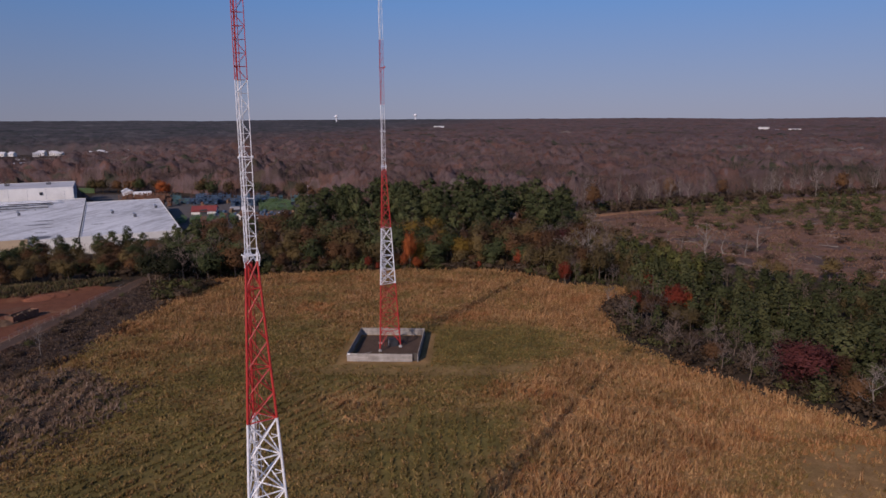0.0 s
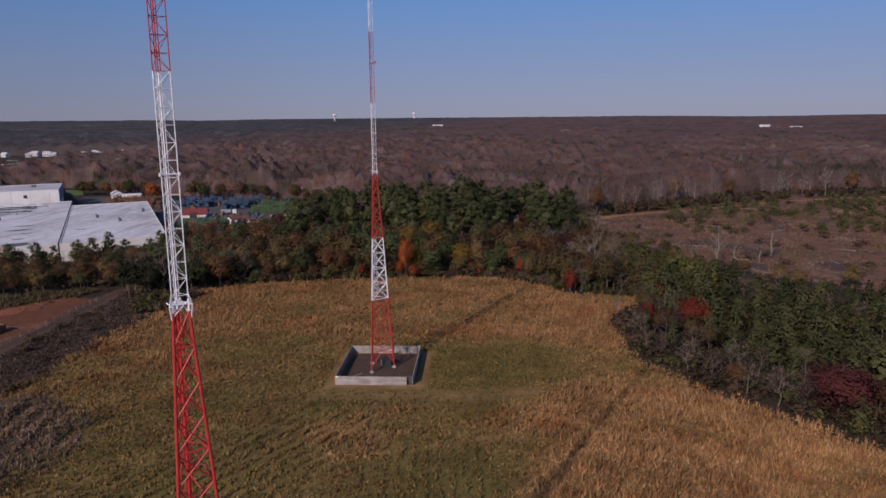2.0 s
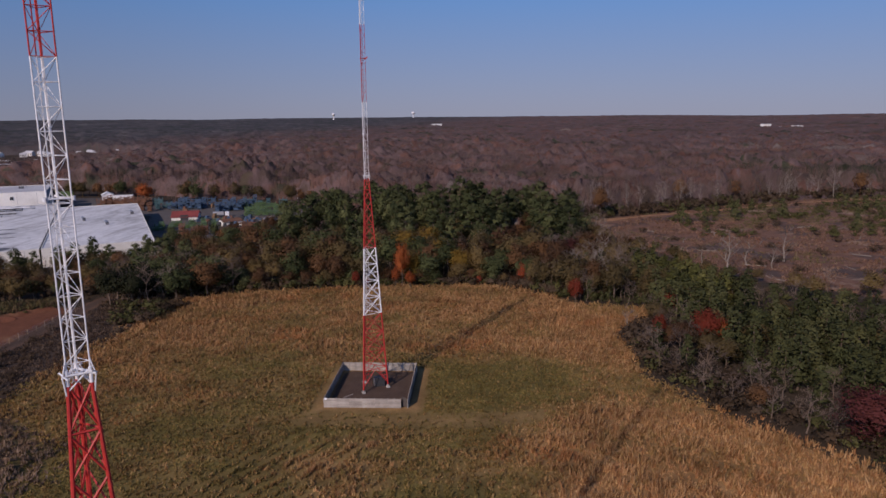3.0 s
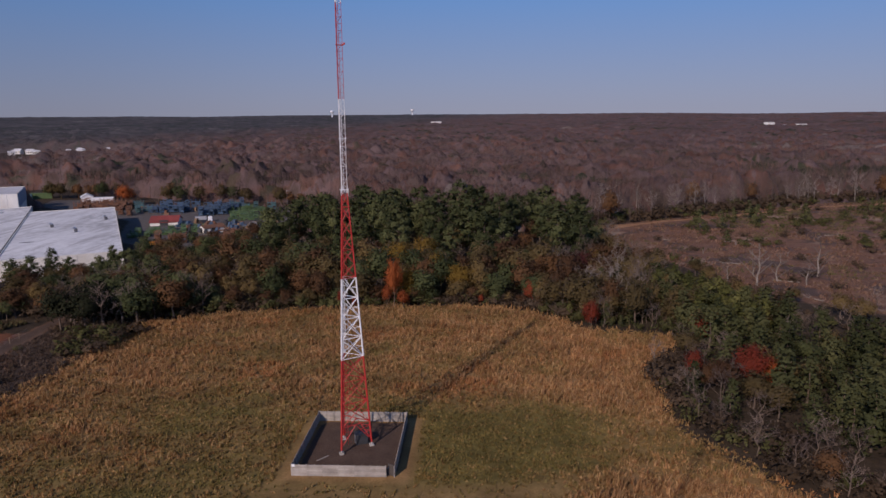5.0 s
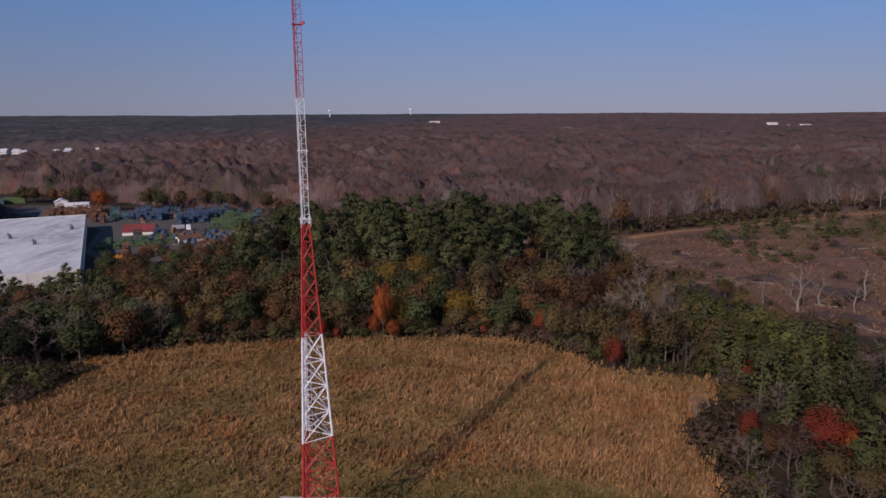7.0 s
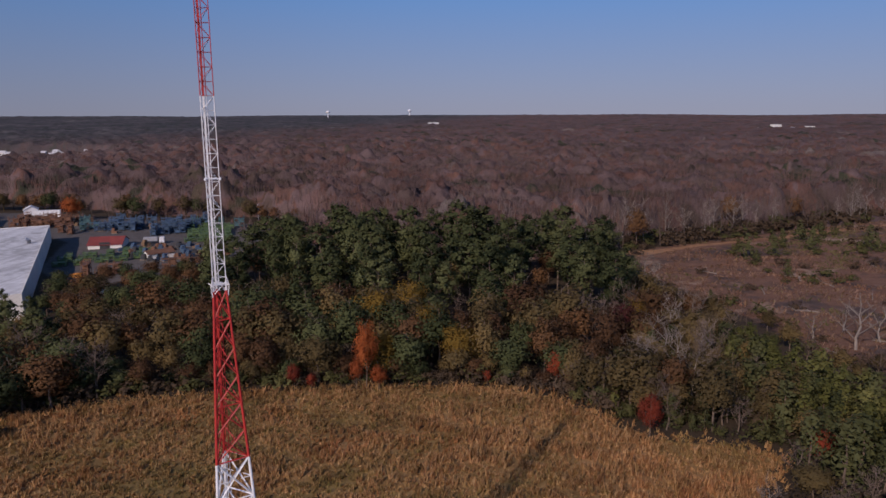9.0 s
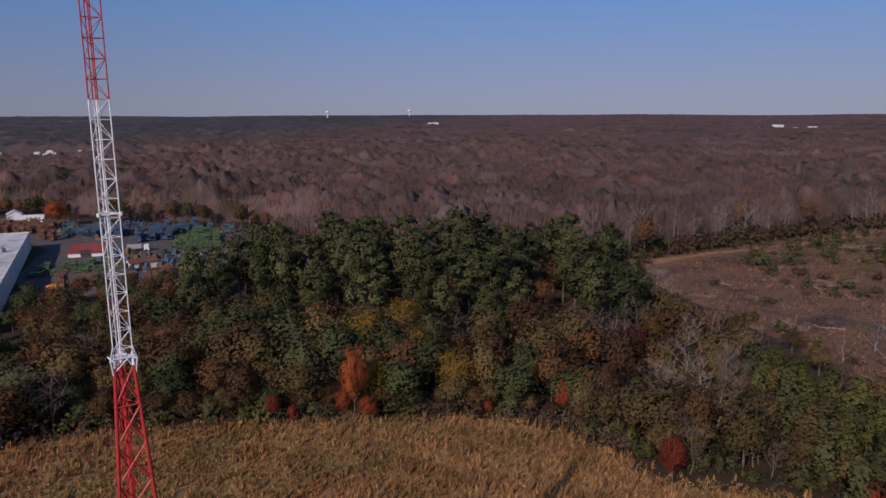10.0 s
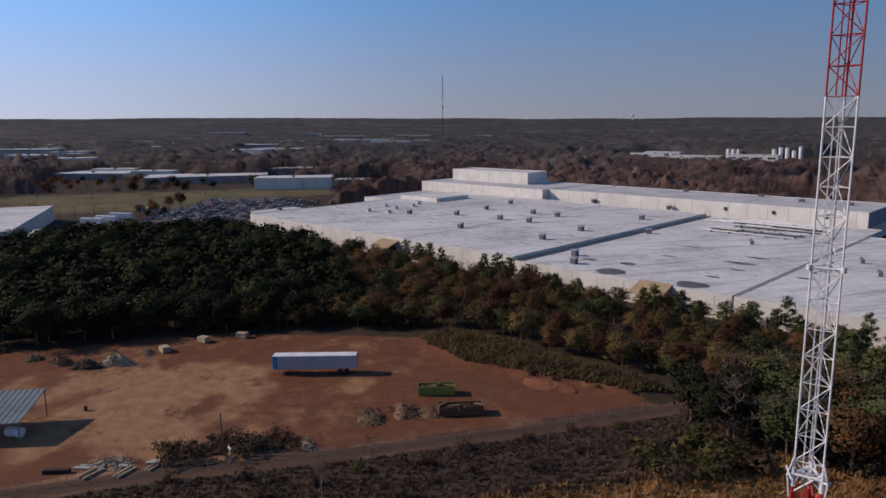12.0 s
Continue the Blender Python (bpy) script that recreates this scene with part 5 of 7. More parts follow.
def twig_fuzz(name, label, x, y, h, tone, mat, twigs, seed):
    """Thin upright twigs and pale trunks standing out of the canopy."""
    r = np.random.RandomState(seed)
    rep = np.repeat(np.arange(len(x)), twigs)
    m = len(rep)
    z = ground_z(x, y)[rep]
    trunk = r.uniform(0, 1, m) < 0.12
    bx, by = x[rep] + r.normal(0, 2.4, m), y[rep] + r.normal(0, 2.4, m)
    low = np.where(trunk, 0.0, r.uniform(0.45, 0.8, m)) * h[rep]
    top = np.where(trunk, 0.9, r.uniform(0.85, 1.12, m)) * h[rep]
    q = r.uniform(0, 3.1416, m)
    wd = np.where(trunk, 0.13, r.uniform(0.05, 0.20, m))
    side = np.stack([np.cos(q) * wd, np.sin(q) * wd, np.zeros(m)], -1)
    foot = np.stack([bx, by, z + low], -1)
    P = np.stack([foot - side, foot + side, np.stack([bx + r.normal(0, 0.9, m), by + r.normal(0, 0.9, m), z + top], -1)], 1)
    T = np.where(trunk, 1.0, np.clip(tone[rep] + r.normal(0.12, 0.15, m), 0, 1))
    return tagged(new(name, array_mesh(name, P.reshape(-1, 3), np.arange(m * 3).reshape(-1, 3), mat, [("tone", np.repeat(T, 3))])), label, "woods", kind="stuff")


TOWN_NEAR = [(-310, -60), (-310, 150), (-372, 152), (-400, 182), (-480, 204), (-500, 262), (-602, 276), (-602, -60)]
OPEN = [WORK_EDGE, TOWN_NEAR, SCRUB, EDGE_N, STREET, FIELD, BRUSH, YARD, TRACK, CLEARED, WORKYARD, LAWN, PARKING, CARPARK_FAR, BELT, EAST, WEST]
FAR_CLEARINGS = TOWN_GAPS + [(-590, 890, 170, 150), (-430, 600, 36, 90), (-715, 700, 185, 120), (-470, 740, 40, 20), (-360, 40, 60, 45),
                 (250, 1600, 90, 30), (790, 1880, 140, 130), (-840, 640, 70, 60), (-295, 480, 60, 50)]


def wood_points(lo, hi, gap, seed):
    r = np.random.RandomState(seed)
    xs = np.arange(-hi, hi, gap)
    X, Y = np.meshgrid(xs, np.arange(-hi * 0.28, hi + 100, gap))
    X, Y = (X + r.uniform(-0.5, 0.5, X.shape) * gap).ravel(), (Y + r.uniform(-0.5, 0.5, Y.shape) * gap).ravel()
    rad = np.hypot(X, Y - 100)
    in_view = np.where(X > 0, X < Y * 0.70 + 60, Y > 90 - 0.36 * np.abs(X))
    ok = (rad > lo) & (rad < hi) & (in_view | (r.uniform(0, 1, X.shape) < 0.12)) & (np.abs(X) < np.maximum(Y + 900, 0) + 3000 * (X < 0)) & ~in_plant(X, Y, 8)
    X, Y = X[ok], Y[ok]
    ok = np.ones(len(X), bool)
    for poly in OPEN:
        ok &= edge_distance(poly, X, Y) < -(5 if hi < 700 else 1)
    for px, py, a, b in FAR_CLEARINGS:
        ok &= ((X - px) / a) ** 2 + ((Y - py) / b) ** 2 > 1
    ok &= waves(X, Y, 420, 41) > -1.25
    X, Y = X[ok], Y[ok]
    return X, Y


NEAR = [(-345, 20), (-345, 140), (-215, 215), (-140, 250), (-112, 300), (-88, 345), (-60, 352), (54, 352), (66, 372), (300, 478), (330, 240), (240, 150), (176, 150), (140, -60), (-180, -60)]


def is_wood(x, y):
    ok = ~in_plant(x, y, 8) & ~inside(NEAR, x, y)
    for poly in OPEN:
        ok &= edge_distance(poly, x, y) < -1
    for px, py, a, b in FAR_CLEARINGS:
        ok &= ((x - px) / a) ** 2 + ((y - py) / b) ** 2 > 1
    return ok


def canopy():
    """The crowns of the woods all over the plain, one rounded top beside the other."""
    r = np.random.RandomState(56)
    across, out = 600, 390
    turn = np.linspace(radians(-112), radians(44), across)
    far = 150 * (4750 / 150) ** (np.arange(out) / (out - 1))
    A, R = np.meshgrid(turn, far)
    A, R = A + r.uniform(-0.3, 0.3, A.shape) * (turn[1] - turn[0]), R * (1 + r.uniform(-0.3, 0.3, R.shape) * 0.0087)
    x, y = (10 + np.sin(A) * R).ravel(), (80 + np.cos(A) * R).ravel()
    R = R.ravel()
    near, tone = crowns(x, y, 6.4, 15.0)
    wide, tone2 = crowns(x, y, 17.0, 15.5)
    share = sstep(R, 900, 1700)
    h = near * (0.85 + 0.22 * waves(x, y, 45, 64) + 0.12 * waves(x, y, 160, 65)) * (1 - share) + wide * share
    tone = np.where(share > r.uniform(0, 1, len(R)), tone2, tone)
    h = h * (1 + r.normal(0, 0.085, len(R))) * (1 - 0.45 * sstep(R, 1500, 3500))
    wood = is_wood(x, y)
    shy = np.full(len(x), 1e9)
    for poly in OPEN + [NEAR]:
        shy = np.minimum(shy, -edge_distance(poly, x, y))
    for px, py, a, b in FAR_CLEARINGS:
        shy = np.minimum(shy, (np.hypot((x - px) / a, (y - py) / b) - 1) * min(a, b))
    h = h * (0.2 + 0.8 * sstep(shy, 0, 13))
    z = ground_z(x, y) + np.where(wood, h, -1.5)
    idx = np.arange(across * out).reshape(out, across)
    quads = np.stack([idx[:-1, :-1], idx[:-1, 1:], idx[1:, 1:], idx[1:, :-1]], -1).reshape(-1, 4)[:, ::-1]
    quads = quads[wood[quads].any(1)]
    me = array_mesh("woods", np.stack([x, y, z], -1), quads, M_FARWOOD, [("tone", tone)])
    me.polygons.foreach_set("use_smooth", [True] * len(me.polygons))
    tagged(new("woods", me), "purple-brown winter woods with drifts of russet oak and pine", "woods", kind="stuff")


canopy()
for lo, hi, gap, twigs, seed in ((250, 520, 6.0, 24, 51), (520, 800, 8.0, 18, 52), (800, 1250, 13.0, 8, 53)):
    X, Y = wood_points(lo, hi, gap, seed)
    H, T = crowns(X, Y, 7.6, 16.0)
    twig_fuzz("bare_twigs", "bare grey-brown twigs and trunks in the winter woods", X, Y, H, T, M_FARWOOD, twigs, seed + 200)


# ---- the masts ----
def lattice_mast(x, y, label):
    ob = thing("radio_mast", label, "radio mast", pose(x, y, 0), group="radio masts")
    turn = [radians(-113), radians(7), radians(127)]

    def side(z):
        if z < BANDS[3]:
            return 5.25 + (1.04 - 5.25) * (z / BANDS[3]) ** 0.97
        if z < 66:
            return 0.90
        return 0.90 - 0.40 * (z - 66) / 26

    def corner(k, z):
        r = side(z) / math.sqrt(3)
        return Vector((math.cos(turn[k]) * r, math.sin(turn[k]) * r, z))
    stops = [0.6, 6, 14.7, 27.0, 39.6, 39.7, 53, 66, 79, 92]
    for k in range(3):
        b = Build().path([corner(k, z) for z in stops], [0.15, 0.145, 0.13, 0.11, 0.09, 0.034, 0.033, 0.032, 0.031, 0.03])
        part("leg", b, M_MAST, ob)
        foot = corner(k, 0.6)
        f = Build().box((foot.x, foot.y, 0.05), (0.7, 0.7, 0.5), 20, 0.05)
        f.tube((foot.x, foot.y, 0.35), (foot.x, foot.y, 0.66), 0.16, 0.13, 8)
        part("footing", f, M_CONCRETE, ob, "pale concrete footing")
    bays = [0.6, 4.1, 7.6, 11.1, 14.7]
    bays += [14.7 + 12.3 * k / 4 for k in range(1, 5)]
    bays += [27.0 + 12.6 * k / 6 for k in range(1, 7)]
    bays += [39.6 + 13.3 * k / 14 for k in range(1, 15)] + [52.9 + 13.1 * k / 14 for k in range(1, 15)]
    bays += [66.0 + 13.0 * k / 10 for k in range(1, 11)] + [79.0 + 12.8 * k / 10 for k in range(1, 11)]
    for i, (z0, z1) in enumerate(zip(bays, bays[1:])):
        rad = 0.07 if z0 < 26 else 0.055 if z0 < 39 else 0.018 if z0 < 66 else 0.016
        for k in range(3):
            j = (k + 1) % 3
            b = Build()
            a0, a1, c0, c1 = corner(k, z0), corner(k, z1), corner(j, z0), corner(j, z1)
            if z0 < 0.7:
                top = a1.lerp(c1, 0.5)
                b.tube(a0.lerp(a1, 0.12), top, rad, rad, 4).tube(c0.lerp(c1, 0.12), top, rad, rad, 4).tube(a1, c1, rad, rad, 4)
                for q in (0.3, 0.55, 0.8):
                    b.tube(a0.lerp(a1, q), a0.lerp(a1, 0.12).lerp(top, q - 0.1), rad * 0.7, rad * 0.7, 4).tube(c0.lerp(c1, q), c0.lerp(c1, 0.12).lerp(top, q - 0.1), rad * 0.7, rad * 0.7, 4)
            elif z0 < 26.9:
                b.tube(a0, c1, rad, rad, 4).tube(c0, a1, rad, rad, 4).tube(a1, c1, rad, rad, 4)
                low, high = a0.lerp(a1, 0.5), c0.lerp(c1, 0.5)
                b.tube(low, low.lerp(high, 0.3), rad * 0.6, rad * 0.6, 4).tube(high, high.lerp(low, 0.3), rad * 0.6, rad * 0.6, 4)
            elif z0 < 39.5:
                b.tube(a0, c1, rad, rad, 4).tube(c0, a1, rad, rad, 4)
                if i % 3 == 0:
                    b.tube(a1, c1, rad, rad, 4)
            else:
                (b.tube(a0, c1, rad, rad, 4) if (i + k) % 2 else b.tube(c0, a1, rad, rad, 4)).tube(a1, c1, rad, rad, 4)
            part("brace", b, M_MAST, ob)
    # spider at the change of taper, flange rings and side lamps
    b = Build()
    for k in range(3):
        p, q = corner(k, 39.9), corner((k + 1) % 3, 39.9)
        b.tube((p.x * 1.45, p.y * 1.45, 40.0), (-p.x * 0.4, -p.y * 0.4, 40.0), 0.05, 0.05, 6)
        b.tube((p.x * 1.12, p.y * 1.12, 40.05), (q.x * 1.12, q.y * 1.12, 40.05), 0.055, 0.055, 6)
        b.tube((p.x, p.y, 39.6), (p.x, p.y, 40.3), 0.075, 0.075, 8)
        b.tube((p.x * 1.4, p.y * 1.4, 40.0), corner(k, 39.2), 0.035, 0.035, 5)
        b.tube((p.x * 1.4, p.y * 1.4, 40.0), corner(k, 40.7), 0.03, 0.03, 5)
        b.tube((p.x * 1.3 - p.y * 0.5, p.y * 1.3 + p.x * 0.5, 39.95), (p.x * 1.3 + p.y * 0.5, p.y * 1.3 - p.x * 0.5, 40.2), 0.035, 0.035, 5)
        b.tube(corner(k, 39.3), (q.x * 1.1, q.y * 1.1, 40.3), 0.035, 0.035, 5)
    part("spider_frame", b, M_WHITE_STEEL, ob, "white steel spider frame at the taper change")
    for z, mat in ((47.4, M_WHITE_STEEL), (60.3, M_RED_STEEL), (72.0, M_WHITE_STEEL)):
        b = Build()
        for k in range(3):
            p, q = corner(k, z) * 1.12, corner((k + 1) % 3, z) * 1.12
            b.tube((p.x, p.y, z), (q.x, q.y, z), 0.04, 0.04, 5)
            b.tube((p.x, p.y, z - 0.09), (p.x, p.y, z + 0.09), 0.09, 0.09, 8)
        part("flange_ring", b, mat, ob)
    lamp = corner(1, 60.5) * 1.5
    part("side_lamp", Build().box((lamp.x, lamp.y, 60.5), (0.25, 0.25, 0.3), 0, 0.04).tube((lamp.x, lamp.y, 60.4), corner(1, 60.4), 0.03, 0.03, 5), M_RED_STEEL, ob)
    # climbing ladder up the inside, and the feed line beside one leg
    for way in (-0.2, 0.2):
        part("ladder_rail", Build().path([(corner(0, z).x * 0.25 + way * (0.6 if z > 39.65 else 1.0), corner(0, z).y * 0.25, z) for z in stops], [0.03] * len(stops), 4), M_MAST, ob)
    part("feed_line", Build().path([corner(2, z) * 0.82 for z in stops], [0.025] * len(stops), 5), M_MAST, ob)
    return ob


lattice_mast(*TOWER_A, "red and white painted lattice radio mast in the field")
lattice_mast(*TOWER_B, "red and white painted lattice radio mast inside a board fence")


# ---- the board fence round the far mast ----
def board_fence():
    x0, x1, y0, y1 = PEN
    fence = thing("board_fence", "weathered grey board fence round the foot of the mast", "fence", pose(0, 0, 0))
    r = random.Random(9)
    boards = 7
    gate = 1.25
    for (ax, ay), (bx, by), side in (((x0, y0), (x1 - gate, y0), 1), ((x1, y0), (x1, y1), 1), ((x1, y1), (x0, y1), 1), ((x0, y1), (x0, y0), 1)):
        length = math.hypot(bx - ax, by - ay)
        n = round(length / 2.4)
        turn = math.degrees(math.atan2(by - ay, bx - ax))
        ux, uy = (bx - ax) / length, (by - ay) / length
        for k in range(2 * n + 1):
            t = k / (2 * n)
            px, py = ax + (bx - ax) * t - uy * 0.075, ay + (by - ay) * t + ux * 0.075
            part("post", Build().box((px, py, 0.86), (0.10, 0.10, 1.84), turn, 0.01), M_BOARD, fence)
        for k in range(n):
            t = k / n
            for j in range(boards):
                mx, my = ax + (bx - ax) * (t + 0.5 / n), ay + (by - ay) * (t + 0.5 / n)
                part("board", Build().box((mx + r.uniform(-0.012, 0.012), my + r.uniform(-0.012, 0.012), 0.13 + 0.245 * j), (length / n - 0.012, 0.035, 0.236), turn + r.uniform(-0.25, 0.25)), M_BOARD, fence)
    leaf = part("gate", Build().box((x1 - gate / 2, y0 + 0.5, 0.9), (gate - 0.1, 0.05, 1.7), -38), M_SHADED_BOARD, fence, "gate standing ajar, shade painted into its boards")
    part("latch", Build().box((x1 - gate + 0.2, y0 + 0.78, 1.0), (0.2, 0.09, 0.05), -38), M_GALV, leaf)
    sx, sy = x0 + 0.35, y0 - 0.07
    part("warning_sign", Build().box((sx, sy, 1.62), (0.45, 0.02, 0.36)), M_WHITE_STEEL, fence, "small white sign plate")
    return fence


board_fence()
hut = thing("tuning_hut", "small dark tuning cabinet under the mast", "cabinet", pose(-7.2, 151.6, 0, 0, 0, 20))
part("body", Build().box((0, 0, 0.8), (1.9, 1.4, 1.6), 0, 0.04), M_DARK, hut)
part("lid", Build().box((0, 0, 1.66), (2.1, 1.6, 0.12), 0, 0.03), M_DARK, hut)
part("door", Build().box((-0.97, 0, 0.8), (0.03, 0.9, 1.3)), M_GALV, hut)
plank = thing("loose_plank", "loose plank lying on the bare ground inside the fence", "plank", pose(-12.2, 146.2, 0.06, 0, 0, 50))
part("board", Build().box((0, 0, 0), (2.2, 0.2, 0.06)), M_BOARD, plank)


# ---- the plant: a wide white-roofed works ----
def works():
    ob = thing("factory_building", "wide white flat-roofed factory building beyond the trees", "factory", pose(PLANT_O[0], PLANT_O[1], 0, 0, 0, PLANT_TURN))
    r = random.Random(12)

    def block(x0, x1, y0, y1, z, name, wallmat=M_WALL, roofmat=M_ROOF, z0=-0.5, parapet=0.35):
        w = part("wall", Build().prism([(x0, y0), (x1, y0), (x1, y1), (x0, y1)], z0, z), wallmat, ob)
        part("roof", Build().box(((x0 + x1) / 2, (y0 + y1) / 2, z + 0.06), (x1 - x0 - 0.5, y1 - y0 - 0.5, 0.12)), roofmat, ob, name)
        b = Build()
        for cx, cy, sx, sy in (((x0 + x1) / 2, y0 + 0.12, x1 - x0, 0.24), ((x0 + x1) / 2, y1 - 0.12, x1 - x0, 0.24), (x0 + 0.12, (y0 + y1) / 2, 0.24, y1 - y0 - 0.48), (x1 - 0.12, (y0 + y1) / 2, 0.24, y1 - y0 - 0.48)):
            b.box((cx, cy, z + parapet / 2), (sx, sy, parapet))
        part("parapet", b, M_WALL, ob)
        n = max(2, int((x1 - x0) / 9))
        for k in range(n):                                   # upright panel joints of the front wall
            px = x0 + (k + 0.5) * (x1 - x0) / n
            part("wall_joint", Build().box((px, y0 - 0.02, (z + max(z0, 0)) / 2), (0.12, 0.05, z - max(z0, 0) - 0.3)), M_GREYROOF, ob)
        return w
    block(0.6, 37, 0, 127, 6.5, "white membrane roof of the east wing")
    block(-72, 0, 0, 150, 6.5, "white membrane roof of the middle wing")
    block(-238, -72.6, 0, 146, 7.7, "white membrane roof of the west wing")
    block(-262, -238.4, 92, 146, 7.2, "white membrane roof of a side bay")
    block(-168.6, -6, 152, 194, 13.0, "grey-white roof of the tall hall", M_WALL, M_GREYTOP)
    block(-268, -169.2, 146.4, 194, 13.0, "grey-white roof of the tall hall", M_WALL, M_GREYTOP)
    block(-262, -198, 170, 190, 20.0, "roof of the penthouse", M_WALL, M_ROOF, 13.0)
    block(-236, -206, 98, 124, 9.6, "roof of a raised bay", M_WALL, M_ROOF, 7.6)
    # end wall of the tall hall, its shade painted blue-grey, and its openings
    part("end_wall_panel", Build().box((-5.8, 173, 9.7), (0.3, 41, 6.3)), M_SHADED_WALL, ob, "end wall panel with shade painted in blue-grey")
    for x in (-22, -44, -66):
        part("wall_fan", Build().box((x, 151.85, 10.2), (1.6, 0.4, 1.6), 0, 0.1), M_DARK, ob, "dark square wall fan")
    # the step's cast shadow as a dark strip on the lower roof, and lesser seams
    part("step_shadow", Build().box((-70.9, 73, 6.78), (2.0, 144, 0.3)), M_STAIN_SHADOW, ob, "shadow of the roof's step, laid as a dark strip")
    part("seam", Build().box((0.3, 62, 6.72), (0.55, 124, 0.2)), M_DARK, ob)
    part("seam", Build().box((-128, 73, 7.86), (0.7, 142, 0.05)), M_GREYROOF, ob)
    part("seam", Build().box((-185, 73, 7.86), (0.4, 142, 0.05)), M_GREYROOF, ob)
    for y in (48, 96):
        part("seam", Build().box((-155, y, 7.86), (160, 0.35, 0.05)), M_GREYROOF, ob)
    for x in (-60, -110, -150):
        part("seam", Build().box((x, 173, 13.16), (0.6, 40, 0.05)), M_GREYROOF, ob)
    # vents on curbs
    spots = [(-322.6, 217.1), (-310.4, 237.3), (-325.8, 258.2), (-288.4, 250.9), (-275.4, 259.5), (-287.8, 279.4), (-270.2, 225.7), (-232.1, 245.7), (-245.7, 269.2),
             (-332.6, 323.4), (-265.8, 310.5), (-292.8, 343.4), (-301.1, 273.1), (-344.2, 279.3), (-236.2, 294.8), (-191.5, 237.8), (-203.8, 244.6)]
    for wx, wy in spots:
        x, y = plant_local(wx, wy)
        z = 7.8 if x < -73 else 6.6
        v = part("roof_vent", Build().box((x, y, z + 0.95), (2.0, 2.0, 1.9), r.uniform(0, 20), 0.12), M_VENT, ob)
        part("hood", Build().box((x, y, z + 2.05), (2.5, 2.4, 0.45), r.uniform(0, 20), 0.15), M_GALV, v)
    for wx, wy in ((-201.8, 316.0), (-161.1, 323.7), (-144.8, 312.6), (-150, 345)):
        x, y = plant_local(wx, wy)
        v = part("roof_vent", Build().box((x, y, 7.2), (1.2, 1.2, 1.4), 10, 0.1), M_VENT, ob)
        part("hood", Build().tube((x, y, 7.9), (x - 0.9, y - 0.5, 8.4), 0.5, 0.5, 8), M_GALV, v)
    for wx, wy in ((-364.2, 355.2), (-320.0, 372.7), (-258.9, 392.8), (-285, 392), (-240, 402)):
        x, y = plant_local(wx, wy)
        part("roof_unit", Build().box((x, y, 13.8), (2.6, 1.6, 1.3), 5, 0.1), M_VENT, ob)
    for wx, wy in ((-352, 226), (-362, 232), (-345, 215), (-330, 208), (-372, 245), (-356, 212), (-340, 200)):
        x, y = plant_local(wx, wy)
        part("roof_unit", Build().box((x, y, 8.6), (3.2, 2.0, 1.6), r.uniform(-8, 8), 0.1), M_GALV, ob)
    # pipes along the tall wall
    for k, y in enumerate((131, 134.5, 138, 141.5, 144.5)):
        part("roof_pipe", Build().tube((-66 + 4 * k, y, 7.1), (-10 - 3 * k, y - 1.5, 7.1), 0.30, 0.30, 8), M_WHITE_STEEL if k % 2 else M_GALV, ob)
    for k in range(9):
        part("pipe_block", Build().box((-62 + k * 6.2, 141 + r.uniform(-4, 3), 6.9), (r.uniform(1, 3.5), 0.9, 0.6), r.uniform(-10, 10), 0.05), M_VENT if k % 2 else M_GALV, ob)
    # pipe racks and ducts on the roof before the tall wall
    for k, y in enumerate((102, 107, 113, 119, 124, 129)):
        x0, x1 = -55 + r.uniform(0, 7), -13 - r.uniform(0, 9)
        part("roof_pipe", Build().tube((x0, y, 7.3), (x1, y + r.uniform(-1, 1), 7.3), 0.28, 0.28, 6), M_DARK if k % 2 else M_GALV, ob)
        for q in range(5):
            px = x0 + (q + 0.5) * (x1 - x0) / 5
            part("pipe_support", Build().box((px, y, 6.95), (0.5, 1.6, 0.5)), M_VENT, ob)
        part("roof_duct", Build().box((r.uniform(-48, -20), y + 2.2, 7.1), (r.uniform(5, 12), 1.1, 0.8), 0, 0.05), M_WHITE_STEEL if k % 3 else M_GALV, ob)
    # ponding stains: thin uneven films on the membrane
    for wx, wy, a, b in ((-177, 242.6, 5.0, 4.6), (-154, 254.8, 4.8, 4.2), (-185.5, 254, 3.2, 2.0), (-174.4, 288, 5.5, 1.8), (-179.5, 299, 4.5, 1.4), (-160.6, 266.7, 2.4, 1.2), (-166, 280, 3, 1.0), (-196, 246, 3.0, 1.5), (-205, 292, 4, 1.0), (-192, 274, 3, 1.0), (-150, 290, 2.6, 1.0)):
        x, y = plant_local(wx, wy)
        z = 7.845 if x < -73 else 6.645
        ring = [(x + a * math.cos(t) * r.uniform(0.75, 1.1), y + b * math.sin(t) * r.uniform(0.75, 1.15), z) for t in [k * 6.283 / 18 for k in range(18)]]
        part("ponding_stain", Build().add(ring, [tuple(range(18))]), M_STAIN_SHADOW, ob, "dark stain of standing water")
    for k in range(60):
        x, y = r.uniform(-232, -76), r.uniform(6, 138)
        a, b = r.uniform(1.5, 5), r.uniform(0.5, 1.2)
        ring = [(x + a * math.cos(t) * r.uniform(0.7, 1.1), y + b * math.sin(t) * r.uniform(0.7, 1.2), 7.845) for t in [q * 6.283 / 14 for q in range(14)]]
        part("ponding_stain", Build().add(ring, [tuple(range(14))]), M_GREYROOF, ob)
    # sloping canopies at the front doors
    for wx, wy in ((-156.5, 243), (-257, 192)):
        x, y = plant_local(wx, wy)
